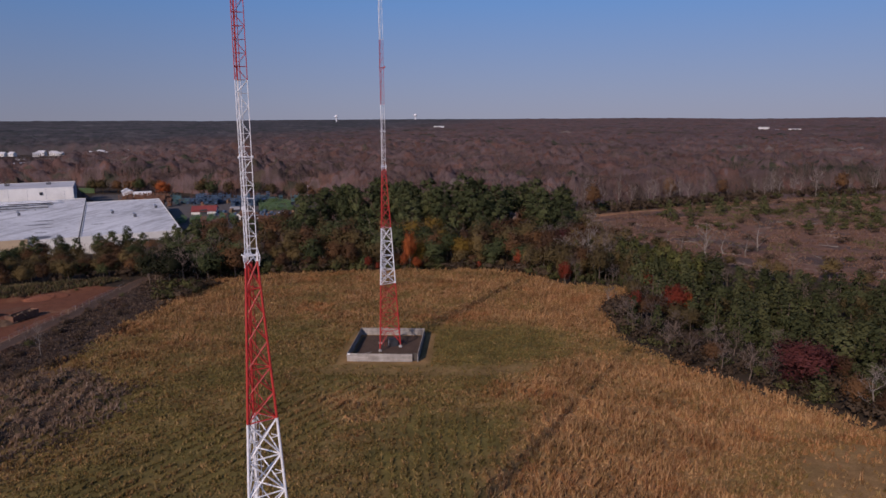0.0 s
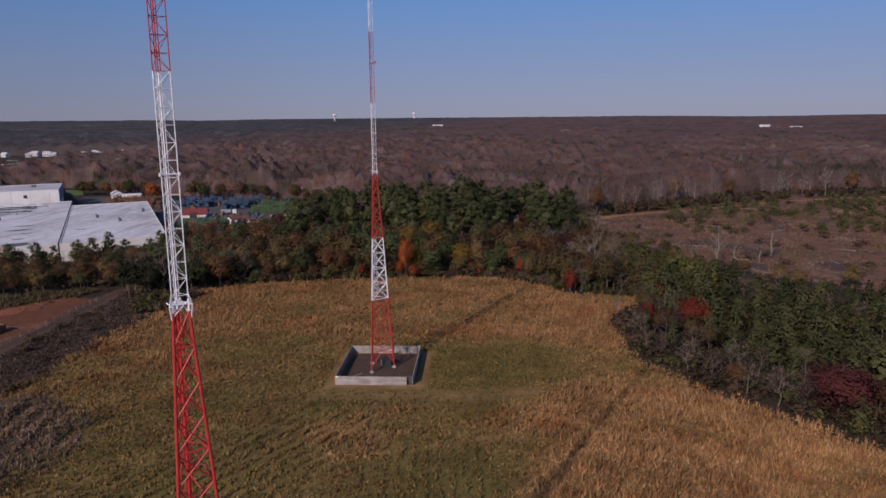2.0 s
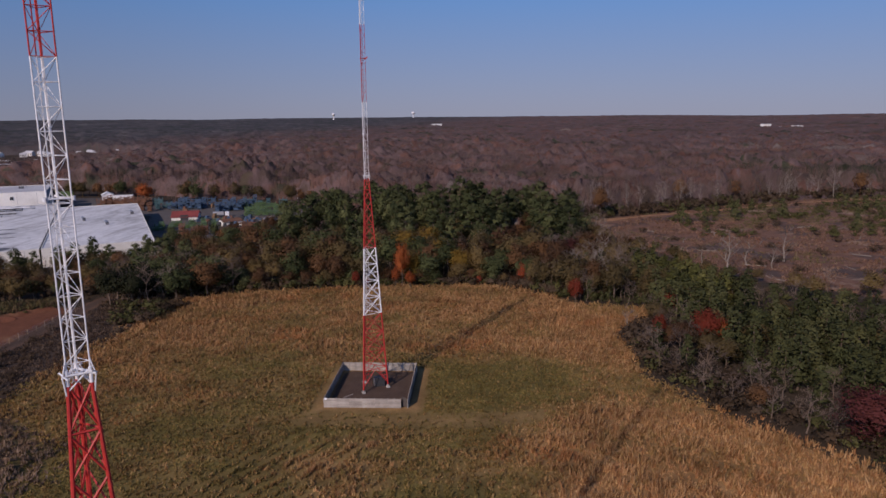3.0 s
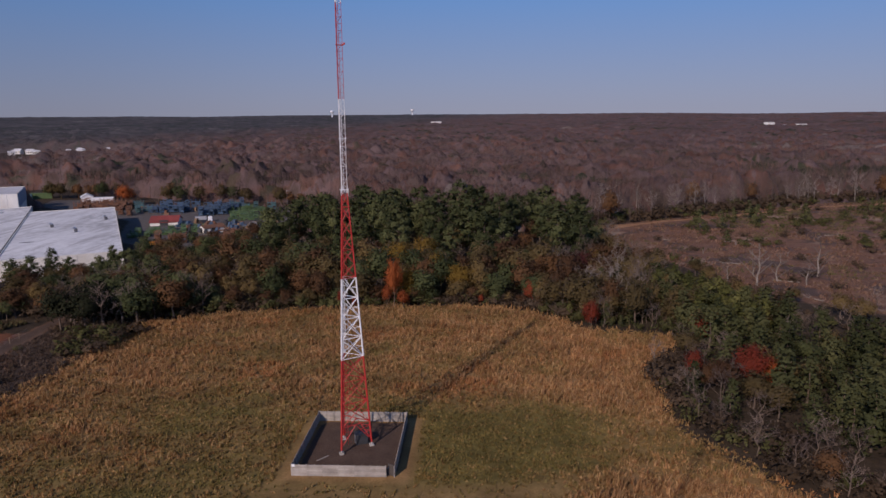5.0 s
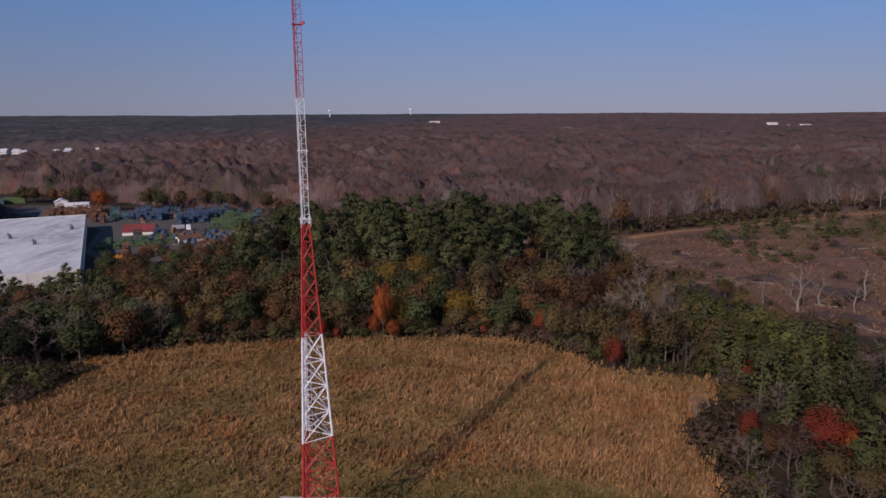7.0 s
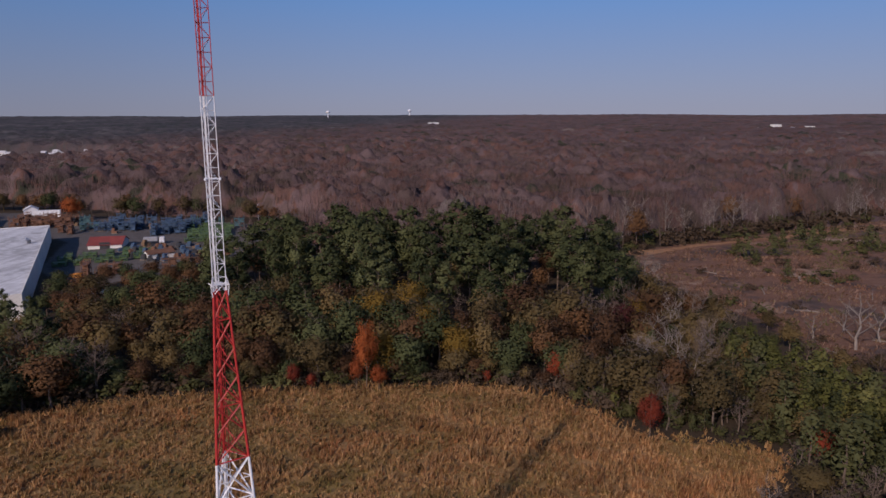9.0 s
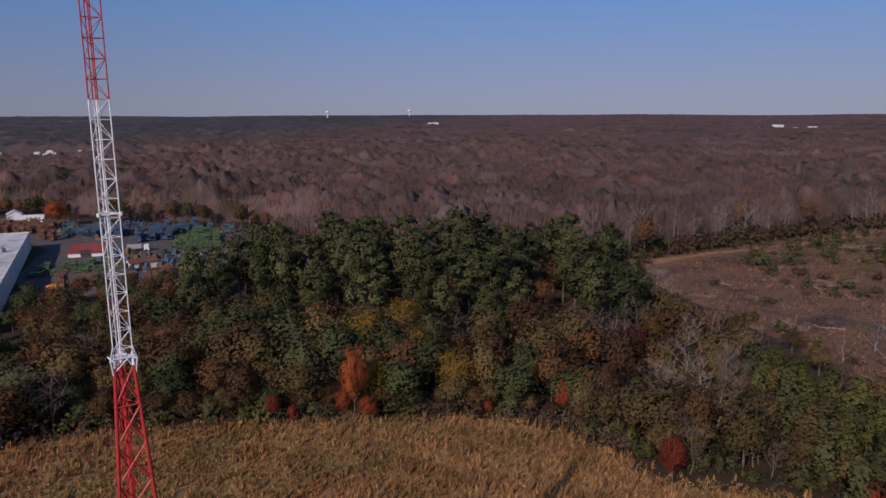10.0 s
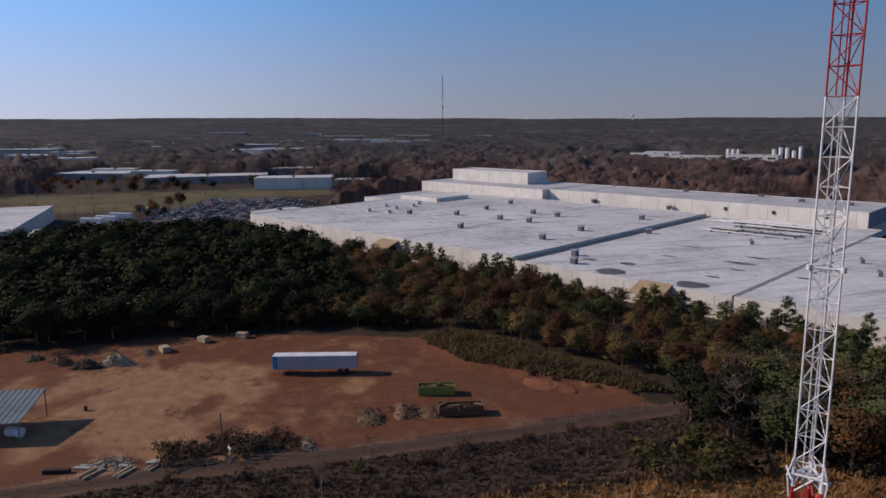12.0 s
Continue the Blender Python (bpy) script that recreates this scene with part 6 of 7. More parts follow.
        c = part("canopy", Build().add([(x - 5, -6, 4.8), (x + 5, -6, 4.8), (x + 5, 0.5, 7.2), (x - 5, 0.5, 7.2), (x - 5, -6, 4.5), (x + 5, -6, 4.5), (x + 5, 0.5, 6.8), (x - 5, 0.5, 6.8)],
                                       [(0, 1, 2, 3), (7, 6, 5, 4), (0, 4, 5, 1), (1, 5, 6, 2), (2, 6, 7, 3), (3, 7, 4, 0)]), M_TAN, ob, "tan sheet canopy over a loading door")
        part("loading_door", Build().box((x, -0.15, 2.2), (7, 0.3, 4.4)), M_DARK, ob)
    return ob


works()


# ---- other buildings ----
def flat_building(x, y, w, d, h, turn, label, wallmat=M_WALL, roofmat=M_ROOF, bays=0, name="warehouse"):
    z = float(ground_z(x, y))
    ob = thing(name, label, "building", pose(x, y, z, 0, 0, turn))
    part("wall", Build().box((0, 0, h / 2 - 0.5), (w, d, h + 1)), wallmat, ob)
    part("roof", Build().box((0, 0, h + 0.15), (w + 0.6, d + 0.6, 0.3)), roofmat, ob)
    for k in range(bays):
        part("window", Build().box((-w / 2 + (k + 0.5) * w / bays, -d / 2 - 0.03, h * 0.55), (w / bays * 0.6, 0.12, h * 0.3)), M_GLASS, ob)
    part("roof_unit", Build().box((w * 0.2, 0, h + 0.9), (2.5, 2.0, 1.3), 0, 0.1), M_VENT, ob)
    return ob


flat_building(-374, 14.0, 100, 56, 8, 2, "white-roofed warehouse at the edge of the woods", bays=8)
flat_building(-338, 50, 22, 10, 5, 30, "low white-roofed annex of a warehouse", bays=3)
flat_building(-757, 14, 44, 78, 6, -24, "long low pale-roofed school building among trees", M_GREYROOF, M_ROOF, 6, "commercial_building")
flat_building(-668, 118, 40, 104, 6, -3, "long low white-roofed building beyond a lawn", M_GREYROOF, M_ROOF, 6, "commercial_building")
flat_building(-735, 200, 34, 50, 7, -8, "low white-roofed building among trees", M_GREYROOF, M_ROOF, 6, "commercial_building")
flat_building(-378, 158, 10, 26, 6, 28, "low white-roofed block beside a car park", M_WALL, M_ROOF, 2, "commercial_building")
for x, y, w, d, h, turn in ((-1310, -165, 40, 95, 13, -30), (-1140, -70, 26, 38, 14, -30), (-1240, -110, 30, 40, 10, -30), (-1660, -30, 30, 56, 14, -20), (-1375, 205, 30, 60, 12, -20), (-1480, 268, 30, 60, 14, -20), (-1420, 170, 24, 40, 12, -20),
                            (-2020, 455, 40, 130, 16, -20), (-2140, 400, 30, 40, 22, -20), (-1830, 620, 40, 90, 16, -30), (-1700, 760, 40, 70, 16, -30), (-1500, -330, 40, 60, 15, -35), (-950, -130, 30, 50, 11, -30), (-2400, 150, 50, 120, 17, -10)):
    flat_building(x, y, w, d, h, turn, "grey-walled commercial building half hidden among trees", M_GREYROOF, M_PALEROOF, 5, "commercial_building")


roof_rng = random.Random(77)
for x, y, w, d in ROOFS_WEST:
    flat_building(x, y, d, w, (7 if x > -800 else 12) + roof_rng.uniform(-1, 2), roof_rng.uniform(-35, -10), "low white commercial building among bare trees", M_WALL, M_ROOF, 5, "commercial_building")
    flat_building(x - 10 + roof_rng.uniform(-15, 5), y + w * 0.85, d * 0.7, w * 0.5, (5.5 if x > -800 else 12) + roof_rng.uniform(-1, 2), roof_rng.uniform(-35, -10), "low grey commercial building among bare trees", M_GREYROOF, M_PALEROOF, 3, "commercial_building")


def box_trailer(x, y, turn, label):
    ob = thing("box_trailer", label, "trailer", pose(x, y, float(ground_z(x, y)), 0, 0, turn), group="parked box trailers")
    part("box_body", Build().box((0, 0, 2.5), (13.0, 2.6, 2.8), 0, 0.05), M_WHITE_STEEL, ob)
    part("chassis", Build().box((0, 0, 0.95), (12.4, 1.1, 0.3)), M_DARK, ob)
    tyres = Build().tube((0, -0.28, 0), (0, 0.28, 0), 0.5, 0.5, 12).mesh("wheel", M_TYRE)
    for px in (3.8, 5.1):
        for py in (-0.95, 0.95):
            part("wheel", tyres, None, ob).matrix_basis = pose(px, py, 0.5)
    part("landing_leg", Build().box((-4.6, -0.6, 0.5), (0.2, 0.2, 1.0)).box((-4.6, 0.6, 0.5), (0.2, 0.2, 1.0)), M_DARK, ob)


for x, y, turn in ((-403, 70, 60), (-413, 76, 62), (-436, 90, 70), (-396, 64, 60)):
    box_trailer(x, y, turn, "white box trailer parked beside a warehouse")
for x, y, w, d, h, turn in ((-815, 672, 50, 26, 10, 40), (-760, 668, 70, 30, 7, 40), (-655, 672, 26, 18, 10, 40), (-870, 735, 50, 30, 8, 40), (-730, 770, 60, 30, 9, 40), (-700, 720, 50, 22, 6, 40), (-790, 730, 60, 24, 6, 40)):
    flat_building(x, y, w, d * 0.9, h * 0.8, turn, "bright white industrial building in a clearing", M_WALL, M_ROOF, 4, "industrial_building")
for k, (x, y, h) in enumerate(((-742, 812, 15), (-734, 815, 18), (-726, 818, 18), (-718, 821, 14), (-710, 824, 20), (-815, 800, 13), (-808, 803, 13), (-801, 806, 13))):
    silo = thing("silo", "white steel silo standing in a row", "silo", pose(x, y, float(ground_z(x, y))), group="silos in a row")
    h *= 0.85
    part("shell", Build().tube((0, 0, -0.5), (0, 0, h), 2.5, 2.5, 16), M_WHITE_STEEL, silo)
    part("cap", Build().tube((0, 0, h), (0, 0, h + 1.2), 2.55, 0.5, 16), M_GALV, silo)


flat_building(-447, 694, 26, 14, 8, 10, "white industrial building at a clearing in the woods", M_WALL, M_ROOF, 4, "industrial_building")


def house(x, y, turn, size=1.0, label="small white gabled house among trees", roofmat=None):
    z = float(ground_z(x, y))
    ob = thing("house", label, "house", pose(x, y, z, 0, 0, turn), group="distant houses")
    w, d, h, g = 12 * size, 8 * size, 5.0 * size, 3.0 * size
    part("wall", Build().add([(-w / 2, -d / 2, -0.5), (w / 2, -d / 2, -0.5), (w / 2, d / 2, -0.5), (-w / 2, d / 2, -0.5), (-w / 2, -d / 2, h), (w / 2, -d / 2, h), (w / 2, d / 2, h), (-w / 2, d / 2, h), (-w / 2, 0, h + g), (w / 2, 0, h + g)],
                             [(0, 1, 5, 4), (1, 2, 6, 9, 5), (2, 3, 7, 6), (3, 0, 4, 8, 7), (3, 2, 1, 0)]), M_WALL, ob)
    e = 0.4
    part("roof", Build().add([(-w / 2 - e, -d / 2 - e, h - 0.2), (w / 2 + e, -d / 2 - e, h - 0.2), (w / 2 + e, 0, h + g + 0.1), (-w / 2 - e, 0, h + g + 0.1), (w / 2 + e, d / 2 + e, h - 0.2), (-w / 2 - e, d / 2 + e, h - 0.2)],
                             [(0, 1, 2, 3), (3, 2, 4, 5)]), roofmat or M_GREYTOP, ob)
    for k in range(3):
        part("window", Build().box((-w / 3 + k * w / 3, -d / 2 - 0.03, h * 0.55), (1.3, 0.1, 1.6)), M_GLASS, ob)
    return ob


house_rng = random.Random(31)
for k in range(18):
    house(-660 + k * 13 + house_rng.uniform(-6, 6), 985 + house_rng.uniform(-12, 50), house_rng.uniform(-30, 30), house_rng.uniform(0.55, 0.9))
for x, y in ((-482, 742), (-462, 735), (-450, 748), (195, 1640), (206, 1652), (270, 1560), (285, 1552), (312, 1570), (-560, 1100), (-1060, 700), (-1030, 690)):
    house(x, y, house_rng.uniform(-40, 40), house_rng.uniform(0.8, 1.2))
for x, y, w, d, h in ((760, 1930, 26, 20, 13), (785, 1945, 44, 26, 6), (820, 1955, 60, 26, 6), (848, 1950, 34, 20, 8), (735, 1950, 24, 18, 6), (-130, 2500, 40, 20, 10), (-160, 2520, 24, 20, 6), (-1950, 1420, 50, 20, 5), (-1750, 1650, 90, 20, 4), (-2100, 1100, 50, 20, 4), (-2000, 700, 60, 20, 4), (-1900, 900, 40, 20, 4), (-1500, 1300, 40, 20, 4)):
    flat_building(x, y, w * 0.8, d * 0.8, h + 7, 20, "distant white building above the woods", M_WALL, M_ROOF, 0, "distant_building")


def water_tower(x, y, h):
    z = float(ground_z(x, y))
    ob = thing("water_tower", "white water tower on the far skyline", "water tower", pose(x, y, z), group="water towers")
    part("stem", Build().tube((0, 0, -1), (0, 0, h - 6), 2.6, 2.0, 12), M_WHITE_STEEL, ob)
    b = Build()
    prof = ((1.5, -8), (7, -5), (9.5, 0), (7.5, 4.5), (0.5, 6.5))
    for (r0, z0), (r1, z1) in zip(prof, prof[1:]):
        b.tube((0, 0, h + z0), (0, 0, h + z1), r0, r1, 16, False)
    part("tank", b, M_WHITE_STEEL, ob)


water_tower(-338, 3900, 34)
water_tower(-712, 3600, 36)
water_tower(-3270, 2180, 34)


def guyed_mast():
    x, y = -1820, 698
    ob = thing("guyed_mast", "tall thin grey guyed mast rising from the far woods", "radio mast", pose(x, y, float(ground_z(x, y))))
    for k in range(3):
        a = k * 2.094
        part("leg", Build().tube((math.cos(a) * 1.0, math.sin(a) * 1.0, -1), (math.cos(a) * 1.0, math.sin(a) * 1.0, 172), 0.3, 0.3, 5), M_DARK, ob)
    for n in range(12):
        part("brace", Build().tube((1, 0, n * 14), (-0.5, 0.87, n * 14 + 14), 0.2, 0.2, 4).tube((-0.5, 0.87, n * 14), (-0.5, -0.87, n * 14 + 14), 0.2, 0.2, 4), M_DARK, ob)
    part("antenna_bay", Build().box((0, 0, 88), (4, 4, 7), 0, 0.4), M_GREYROOF, ob)
    for k in range(3):
        a = k * 2.094 + 0.5
        part("guy_wire", Build().tube((0, 0, 150), (math.cos(a) * 100, math.sin(a) * 100, 0), 0.08, 0.08, 4), M_DARK, ob)


guyed_mast()


# ---- cars ----
def car_parts(ob):
    b = Build().add([(-2.2, -0.88, 0.35), (2.2, -0.88, 0.35), (2.2, 0.88, 0.35), (-2.2, 0.88, 0.35), (-2.25, -0.85, 0.85), (2.2, -0.82, 0.75), (2.2, 0.82, 0.75), (-2.25, 0.85, 0.85), (-2.0, -0.8, 0.98), (1.2, -0.82, 0.98), (1.2, 0.82, 0.98), (-2.0, 0.8, 0.98)],
                    [(3, 2, 1, 0), (0, 1, 5, 4), (1, 2, 6, 5), (2, 3, 7, 6), (3, 0, 4, 7), (4, 5, 9, 8), (5, 6, 10, 9), (6, 7, 11, 10), (7, 4, 8, 11), (8, 9, 10, 11)])
    part("body", b, M_CAR, ob)
    part("cabin_glass", Build().add([(-1.7, -0.76, 0.98), (0.9, -0.76, 0.98), (0.9, 0.76, 0.98), (-1.7, 0.76, 0.98), (-1.2, -0.62, 1.44), (0.2, -0.62, 1.44), (0.2, 0.62, 1.44), (-1.2, 0.62, 1.44)],
                                    [(0, 1, 5, 4), (1, 2, 6, 5), (2, 3, 7, 6), (3, 0, 4, 7), (4, 5, 6, 7)]), M_GLASS, ob)
    part("car_roof", Build().box((-0.5, 0, 1.46), (1.45, 1.26, 0.06), 0, 0.02), M_CAR, ob)


first_car = thing("car", "parked car in rows on the asphalt lot", "car", pose(-405, 108, float(ground_z(-405, 108)), 0, 0, 70), group="parked cars")
car_parts(first_car)
car_rng = random.Random(8)
count = 0
for row in range(13):
    for k in range(44):
        u, v = k * 3.2, row * 10.5
        x, y = -366 - v * 0.93 - u * 0.28, 84 + u * 0.94 - v * 0.10
        if count < 230 and bool(inside(PARKING, np.array([x]), np.array([y]))[0]) and car_rng.random() < 0.66:
            copy_thing(first_car, pose(x, y, float(ground_z(x, y)), 0, 0, 155 + car_rng.choice((0, 180)) + car_rng.uniform(-3, 3)))
            count += 1
for k in range(16):
    x, y = -500 - k * 3.4, 236 + car_rng.uniform(-6, 4)
    copy_thing(first_car, pose(x, y, float(ground_z(x, y)), 0, 0, 80))


# ---- the clay yard ----
def semitrailer():
    """Box trailer standing on its landing gear; its nose is blue."""
    dx, dy = 5.1, 17.3
    turn = math.degrees(math.atan2(dy, dx))
    ob = thing("semitrailer", "white box semitrailer with a blue nose on red clay", "trailer", pose(-134.9, 147.7, 0, 0, 0, turn))
    # body in the shade-greyed white; the roof sheet keeps the plain white
    part("box_body", Build().box((0.55, 0, 2.65), (16.6, 2.6, 2.8), 0, 0.05), M_TRAILER_SHADED, ob)
    part("nose", Build().box((-8.3, 0, 2.65), (1.1, 2.62, 2.82), 0, 0.06), M_NOSE, ob, "blue painted nose panel")
    part("roof_sheet", Build().box((0, 0, 4.075), (17.5, 2.5, 0.05)), M_WHITE_STEEL, ob)
    part("chassis", Build().box((0, 0, 1.1), (15.8, 1.1, 0.3)), M_DARK, ob)
    for s in (-0.8, 0.8):
        part("landing_leg", Build().tube((-5.4, s, 0.0), (-5.4, s, 1.2), 0.08, 0.08, 6).box((-5.4, s, 0.05), (0.4, 0.4, 0.1)), M_DARK, ob)
    wheel = Build().tube((0, -0.28, 0), (0, 0.28, 0), 0.5, 0.5, 14).mesh("wheel", M_TYRE)
    for x in (5.2, 6.5):
        for s in (-0.95, 0.95):
            part("wheel", wheel, None, ob).matrix_basis = pose(x, s, 0.5)
    for k in range(13):
        part("side_rib", Build().box((-7.2 + k * 1.27, -1.31, 2.65), (0.05, 0.03, 2.7)), M_TRAILER_SHADED, ob)
    part("rear_door", Build().box((8.88, 0, 2.6), (0.06, 2.4, 2.5)), M_TRAILER_SHADED, ob)



semitrailer()


def skip(x, y, turn, mat, label, length=7.0):
    ob = thing("roll_off_dumpster", label, "dumpster", pose(x, y, 0.02, 0, 0, turn))
    l, w, h, t = length / 2, 1.25, 1.7, 0.08
    part("floor", Build().box((0, 0, 0.2), (length, 2.5, 0.12)), mat, ob)
    for s in (-1, 1):
        part("side_wall", Build().box((0, s * w, h / 2 + 0.1), (length, t, h)), mat, ob)
        for k in range(6):
            part("side_rib", Build().box((-l + 0.6 + k * (length - 1.2) / 5, s * (w + 0.09), h / 2 + 0.1), (0.12, 0.1, h - 0.1)), mat, ob)
    part("end_wall", Build().box((-l, 0, h / 2 + 0.1), (t, 2.5, h)), M_LIME if mat is M_GREEN else mat, ob)
    part("tail_gate", Build().box((l, 0, h / 2 + 0.1), (t, 2.5, h)), mat, ob)
    r = random.Random(int(x * 7))
    load = Build()
    for k in range(22):
        load.box((r.uniform(-l + 0.5, l - 0.5), r.uniform(-0.9, 0.9), r.uniform(0.9, 1.7)), (r.uniform(0.4, 2.0), r.uniform(0.2, 0.8), r.uniform(0.1, 0.5)), r.uniform(0, 180))
    tagged(part("load", load, M_DEBRIS, ob), kind="stuff")
    return ob


skip(-115.5, 168.6, 75, M_LIME, "lime green roll-off dumpster on the clay")
skip(-105.0, 170.0, 78, M_RUST, "rust-brown roll-off dumpster heaped with rubble", 8.0)


def heap(x, y, a, b, h, mat, label, sticks=0, name="debris_heap", turn=0):
    """An uneven mound, with broken pieces on it."""
    r = random.Random(int(abs(x * 13 + y * 7)))
    ob = thing(name, label, "heap", pose(x, y, 0, 0, 0, turn))
    n, m = 18, 6
    v, f = [], []
    for j in range(m):
        t = j / (m - 1)
        for i in range(n):
            q = 6.283 * i / n
            k = (1 - t * 0.92) * (1 + 0.16 * math.sin(3 * q + x) + r.uniform(-0.08, 0.08))
            v.append((a * k * math.cos(q), b * k * math.sin(q), -0.1 + h * (math.sin(t * 1.57) + r.uniform(-0.07, 0.07) * (t > 0))))
    for j in range(m - 1):
        for i in range(n):
            f.append((j * n + i, j * n + (i + 1) % n, (j + 1) * n + (i + 1) % n, (j + 1) * n + i))
    f.append(tuple((m - 1) * n + i for i in range(n)))
    part("mound", Build().add(v, f), mat, ob)
    if sticks:
        b2 = Build()
        for k in range(sticks):
            q, d = r.uniform(0, 6.283), r.uniform(0, 0.95) ** 0.6
            px, py, pz = a * d * math.cos(q), b * d * math.sin(q), h * (1 - d) + 0.1
            w = Vector((r.uniform(-1, 1), r.uniform(-1, 1), r.uniform(-0.1, 0.7))).normalized() * r.uniform(0.5, 1.4)
            b2.tube((px - w.x, py - w.y, pz), (px + w.x, py + w.y, pz + w.z), r.uniform(0.03, 0.11), 0.03, 4)
        tagged(part("debris", b2, M_DEBRIS if mat is M_DEBRIS else M_TIMBER, ob), kind="stuff")
    return ob


heap(-112.0, 191.0, 7.0, 2.6, 1.3, M_CLAYBANK, "heap of raw red clay at the foot of a bank", 0, "clay_heap", 40)
heap(-108.5, 154.0, 4.2, 2.4, 0.9, M_DEBRIS, "low heap of brown rubble and broken timber", 60)
heap(-109.0, 160.5, 3.8, 2.4, 1.1, M_DEBRIS, "heap of brown rubble and broken timber", 60)
heap(-106.5, 165.5, 4.6, 2.0, 0.9, M_DEBRIS, "long low heap of dark rubble", 40, turn=60)
heap(-104.2, 125.0, 5.2, 2.6, 1.1, M_SOIL, "dark mound of soil and scrub beside the track", 40, "soil_mound", 80)
heap(-102.6, 134.5, 4.8, 2.4, 1.3, M_SOIL, "dark mound of soil beside the track", 16, "soil_mound", 80)
heap(-154.5, 106.5, 3.6, 2.0, 2.3, M_PALETIMBER, "pale heap of stacked branches and logs", 150, "log_heap", 70)
heap(-154.0, 100.5, 3.6, 1.8, 1.9, M_SOIL, "dark heap of branches and stumps", 120, "log_heap", 75)
heap(-158.5, 94.5, 2.6, 1.6, 1.8, M_DEBRIS, "brown heap of brushwood", 90, "log_heap", 60)
heap(-159.5, 112.5, 2.2, 1.2, 0.8, M_TIMBER, "small heap of grey timber", 40, "log_heap")
heap(-103.8, 112.0, 4.5, 2.4, 0.35, M_TIMBER, "scattered pale boards and broken timber", 46, turn=70)
for x, y, turn in ((-101.8, 109.1, 60), (-100.9, 110.0, 55), (-100.4, 114.1, 62), (-99.8, 114.8, 58), (-101.2, 118.4, 64), (-100.6, 119.0, 60)):
    beam = thing("timber_beam", "pale squared timber beam lying beside the track", "timber", pose(x, y, 0.02, 0, 0, turn + 80), group="timber beams")
    part("beam", Build().box((0, 0, 0.16), (3.6, 0.32, 0.32), 0, 0.03), M_PALETIMBER, beam)
drop = thing("timber_beam", "dark squared timber beam lying beside the track", "timber", pose(-103.3, 104.5, 0.02, 0, 0, 78))
part("beam", Build().box((0, 0, 0.3), (4.0, 0.7, 0.6), 0, 0.05), M_SOIL, drop)
marker = thing("sign_post", "weathered white post beside the track", "post", pose(-98.9, 129.8, 0))
part("shaft", Build().box((0, 0, 1.3), (0.16, 0.16, 2.7), 10, 0.02), M_WHITE_STEEL, marker)
part("arm", Build().box((0.1, 0, 2.3), (0.9, 0.08, 0.3), 30, 0.02), M_WHITE_STEEL, marker)
heap(-164.0, 88.0, 3.0, 2.0, 1.0, M_SOIL, "dark heap of soil and roots", 20, "soil_mound", 40)
heap(-100.6, 142.0, 2.4, 0.9, 0.6, M_TIMBER, "scattered pale scrap by the track", 40)
for x, y, turn in ((-165.0, 124.5, 40), (-165.5, 133.5, 55), (-160.0, 116.0, 20)):
    st = thing("timber_stack", "small stack of sawn pale timber on skids", "timber stack", pose(x, y, 0, 0, 0, turn), group="timber stacks")
    for k in range(2):
        part("skid", Build().box((-0.8 + 1.6 * k, 0, 0.1), (0.2, 1.8, 0.22)), M_TIMBER, st)
    for k in range(4):
        part("bundle", Build().box((0, 0, 0.36 + 0.3 * k), (2.9 - 0.1 * k, 1.8, 0.27), k * 2, 0.02), M_PALETIMBER, st)


def open_shed():
    ob = thing("open_shed", "open shed with a weathered metal roof on posts", "shed", pose(-123.6, 89.2, 0, 0, 0, 80))
    l, w = 8.5, 5.6
    for k in range(17):
        x = -l + k * 1.0
        sheet = Build().add([(x, -w, 3.5), (x + 0.98, -w, 3.5), (x + 0.98, w, 5.2), (x, w, 5.2), (x + 0.1, -w, 3.6), (x + 0.88, -w, 3.6), (x + 0.88, w, 5.3), (x + 0.1, w, 5.3)],
                 [(3, 2, 1, 0), (4, 5, 6, 7), (0, 1, 5, 4), (1, 2, 6, 5), (2, 3, 7, 6), (3, 0, 4, 7)])
        part("roof_sheet", sheet, M_SHEDROOF, ob)
    for k in range(4):
        for s, h in ((-w + 0.2, 3.5), (w - 0.2, 5.1)):
            part("post", Build().box((-l + 0.3 + k * (2 * l - 0.6) / 3, s, h / 2 - 0.1), (0.16, 0.16, h + 0.2), 0, 0.01), M_TIMBER, ob)
    part("beam", Build().box((0, -w + 0.2, 3.4), (2 * l, 0.12, 0.25)), M_TIMBER, ob)
    part("beam", Build().box((0, w - 0.2, 5.0), (2 * l, 0.12, 0.25)), M_TIMBER, ob)
    tank = thing("steel_tank", "white cylindrical tank lying under the shed", "tank", pose(-119.5, 95.0, 0.0, 0, 0, 60))
    part("shell", Build().tube((-1.4, 0, 1.0), (1.4, 0, 1.0), 0.85, 0.85, 14), M_WHITE_STEEL, tank)
    for s in (-0.9, 0.9):
        part("cradle", Build().box((s, 0, 0.15), (0.25, 1.5, 0.4)), M_CONCRETE, tank)


open_shed()
pole = thing("utility_pole", "dark wooden pole standing beside the track", "pole", pose(-103.2, 128.6, 0))
part("shaft", Build().tube((0, 0, -0.3), (0.15, 0.1, 6.6), 0.14, 0.09, 8), M_BARK, pole)
part("cap", Build().tube((0.15, 0.1, 6.6), (0.15, 0.1, 6.7), 0.11, 0.08, 8), M_GALV, pole)
drum = thing("oil_drum", "dark steel drum standing on the clay", "drum", pose(-128.0, 104.5, 0))
part("shell", Build().tube((0, 0, 0), (0, 0, 0.95), 0.32, 0.32, 12), M_DARK, drum)
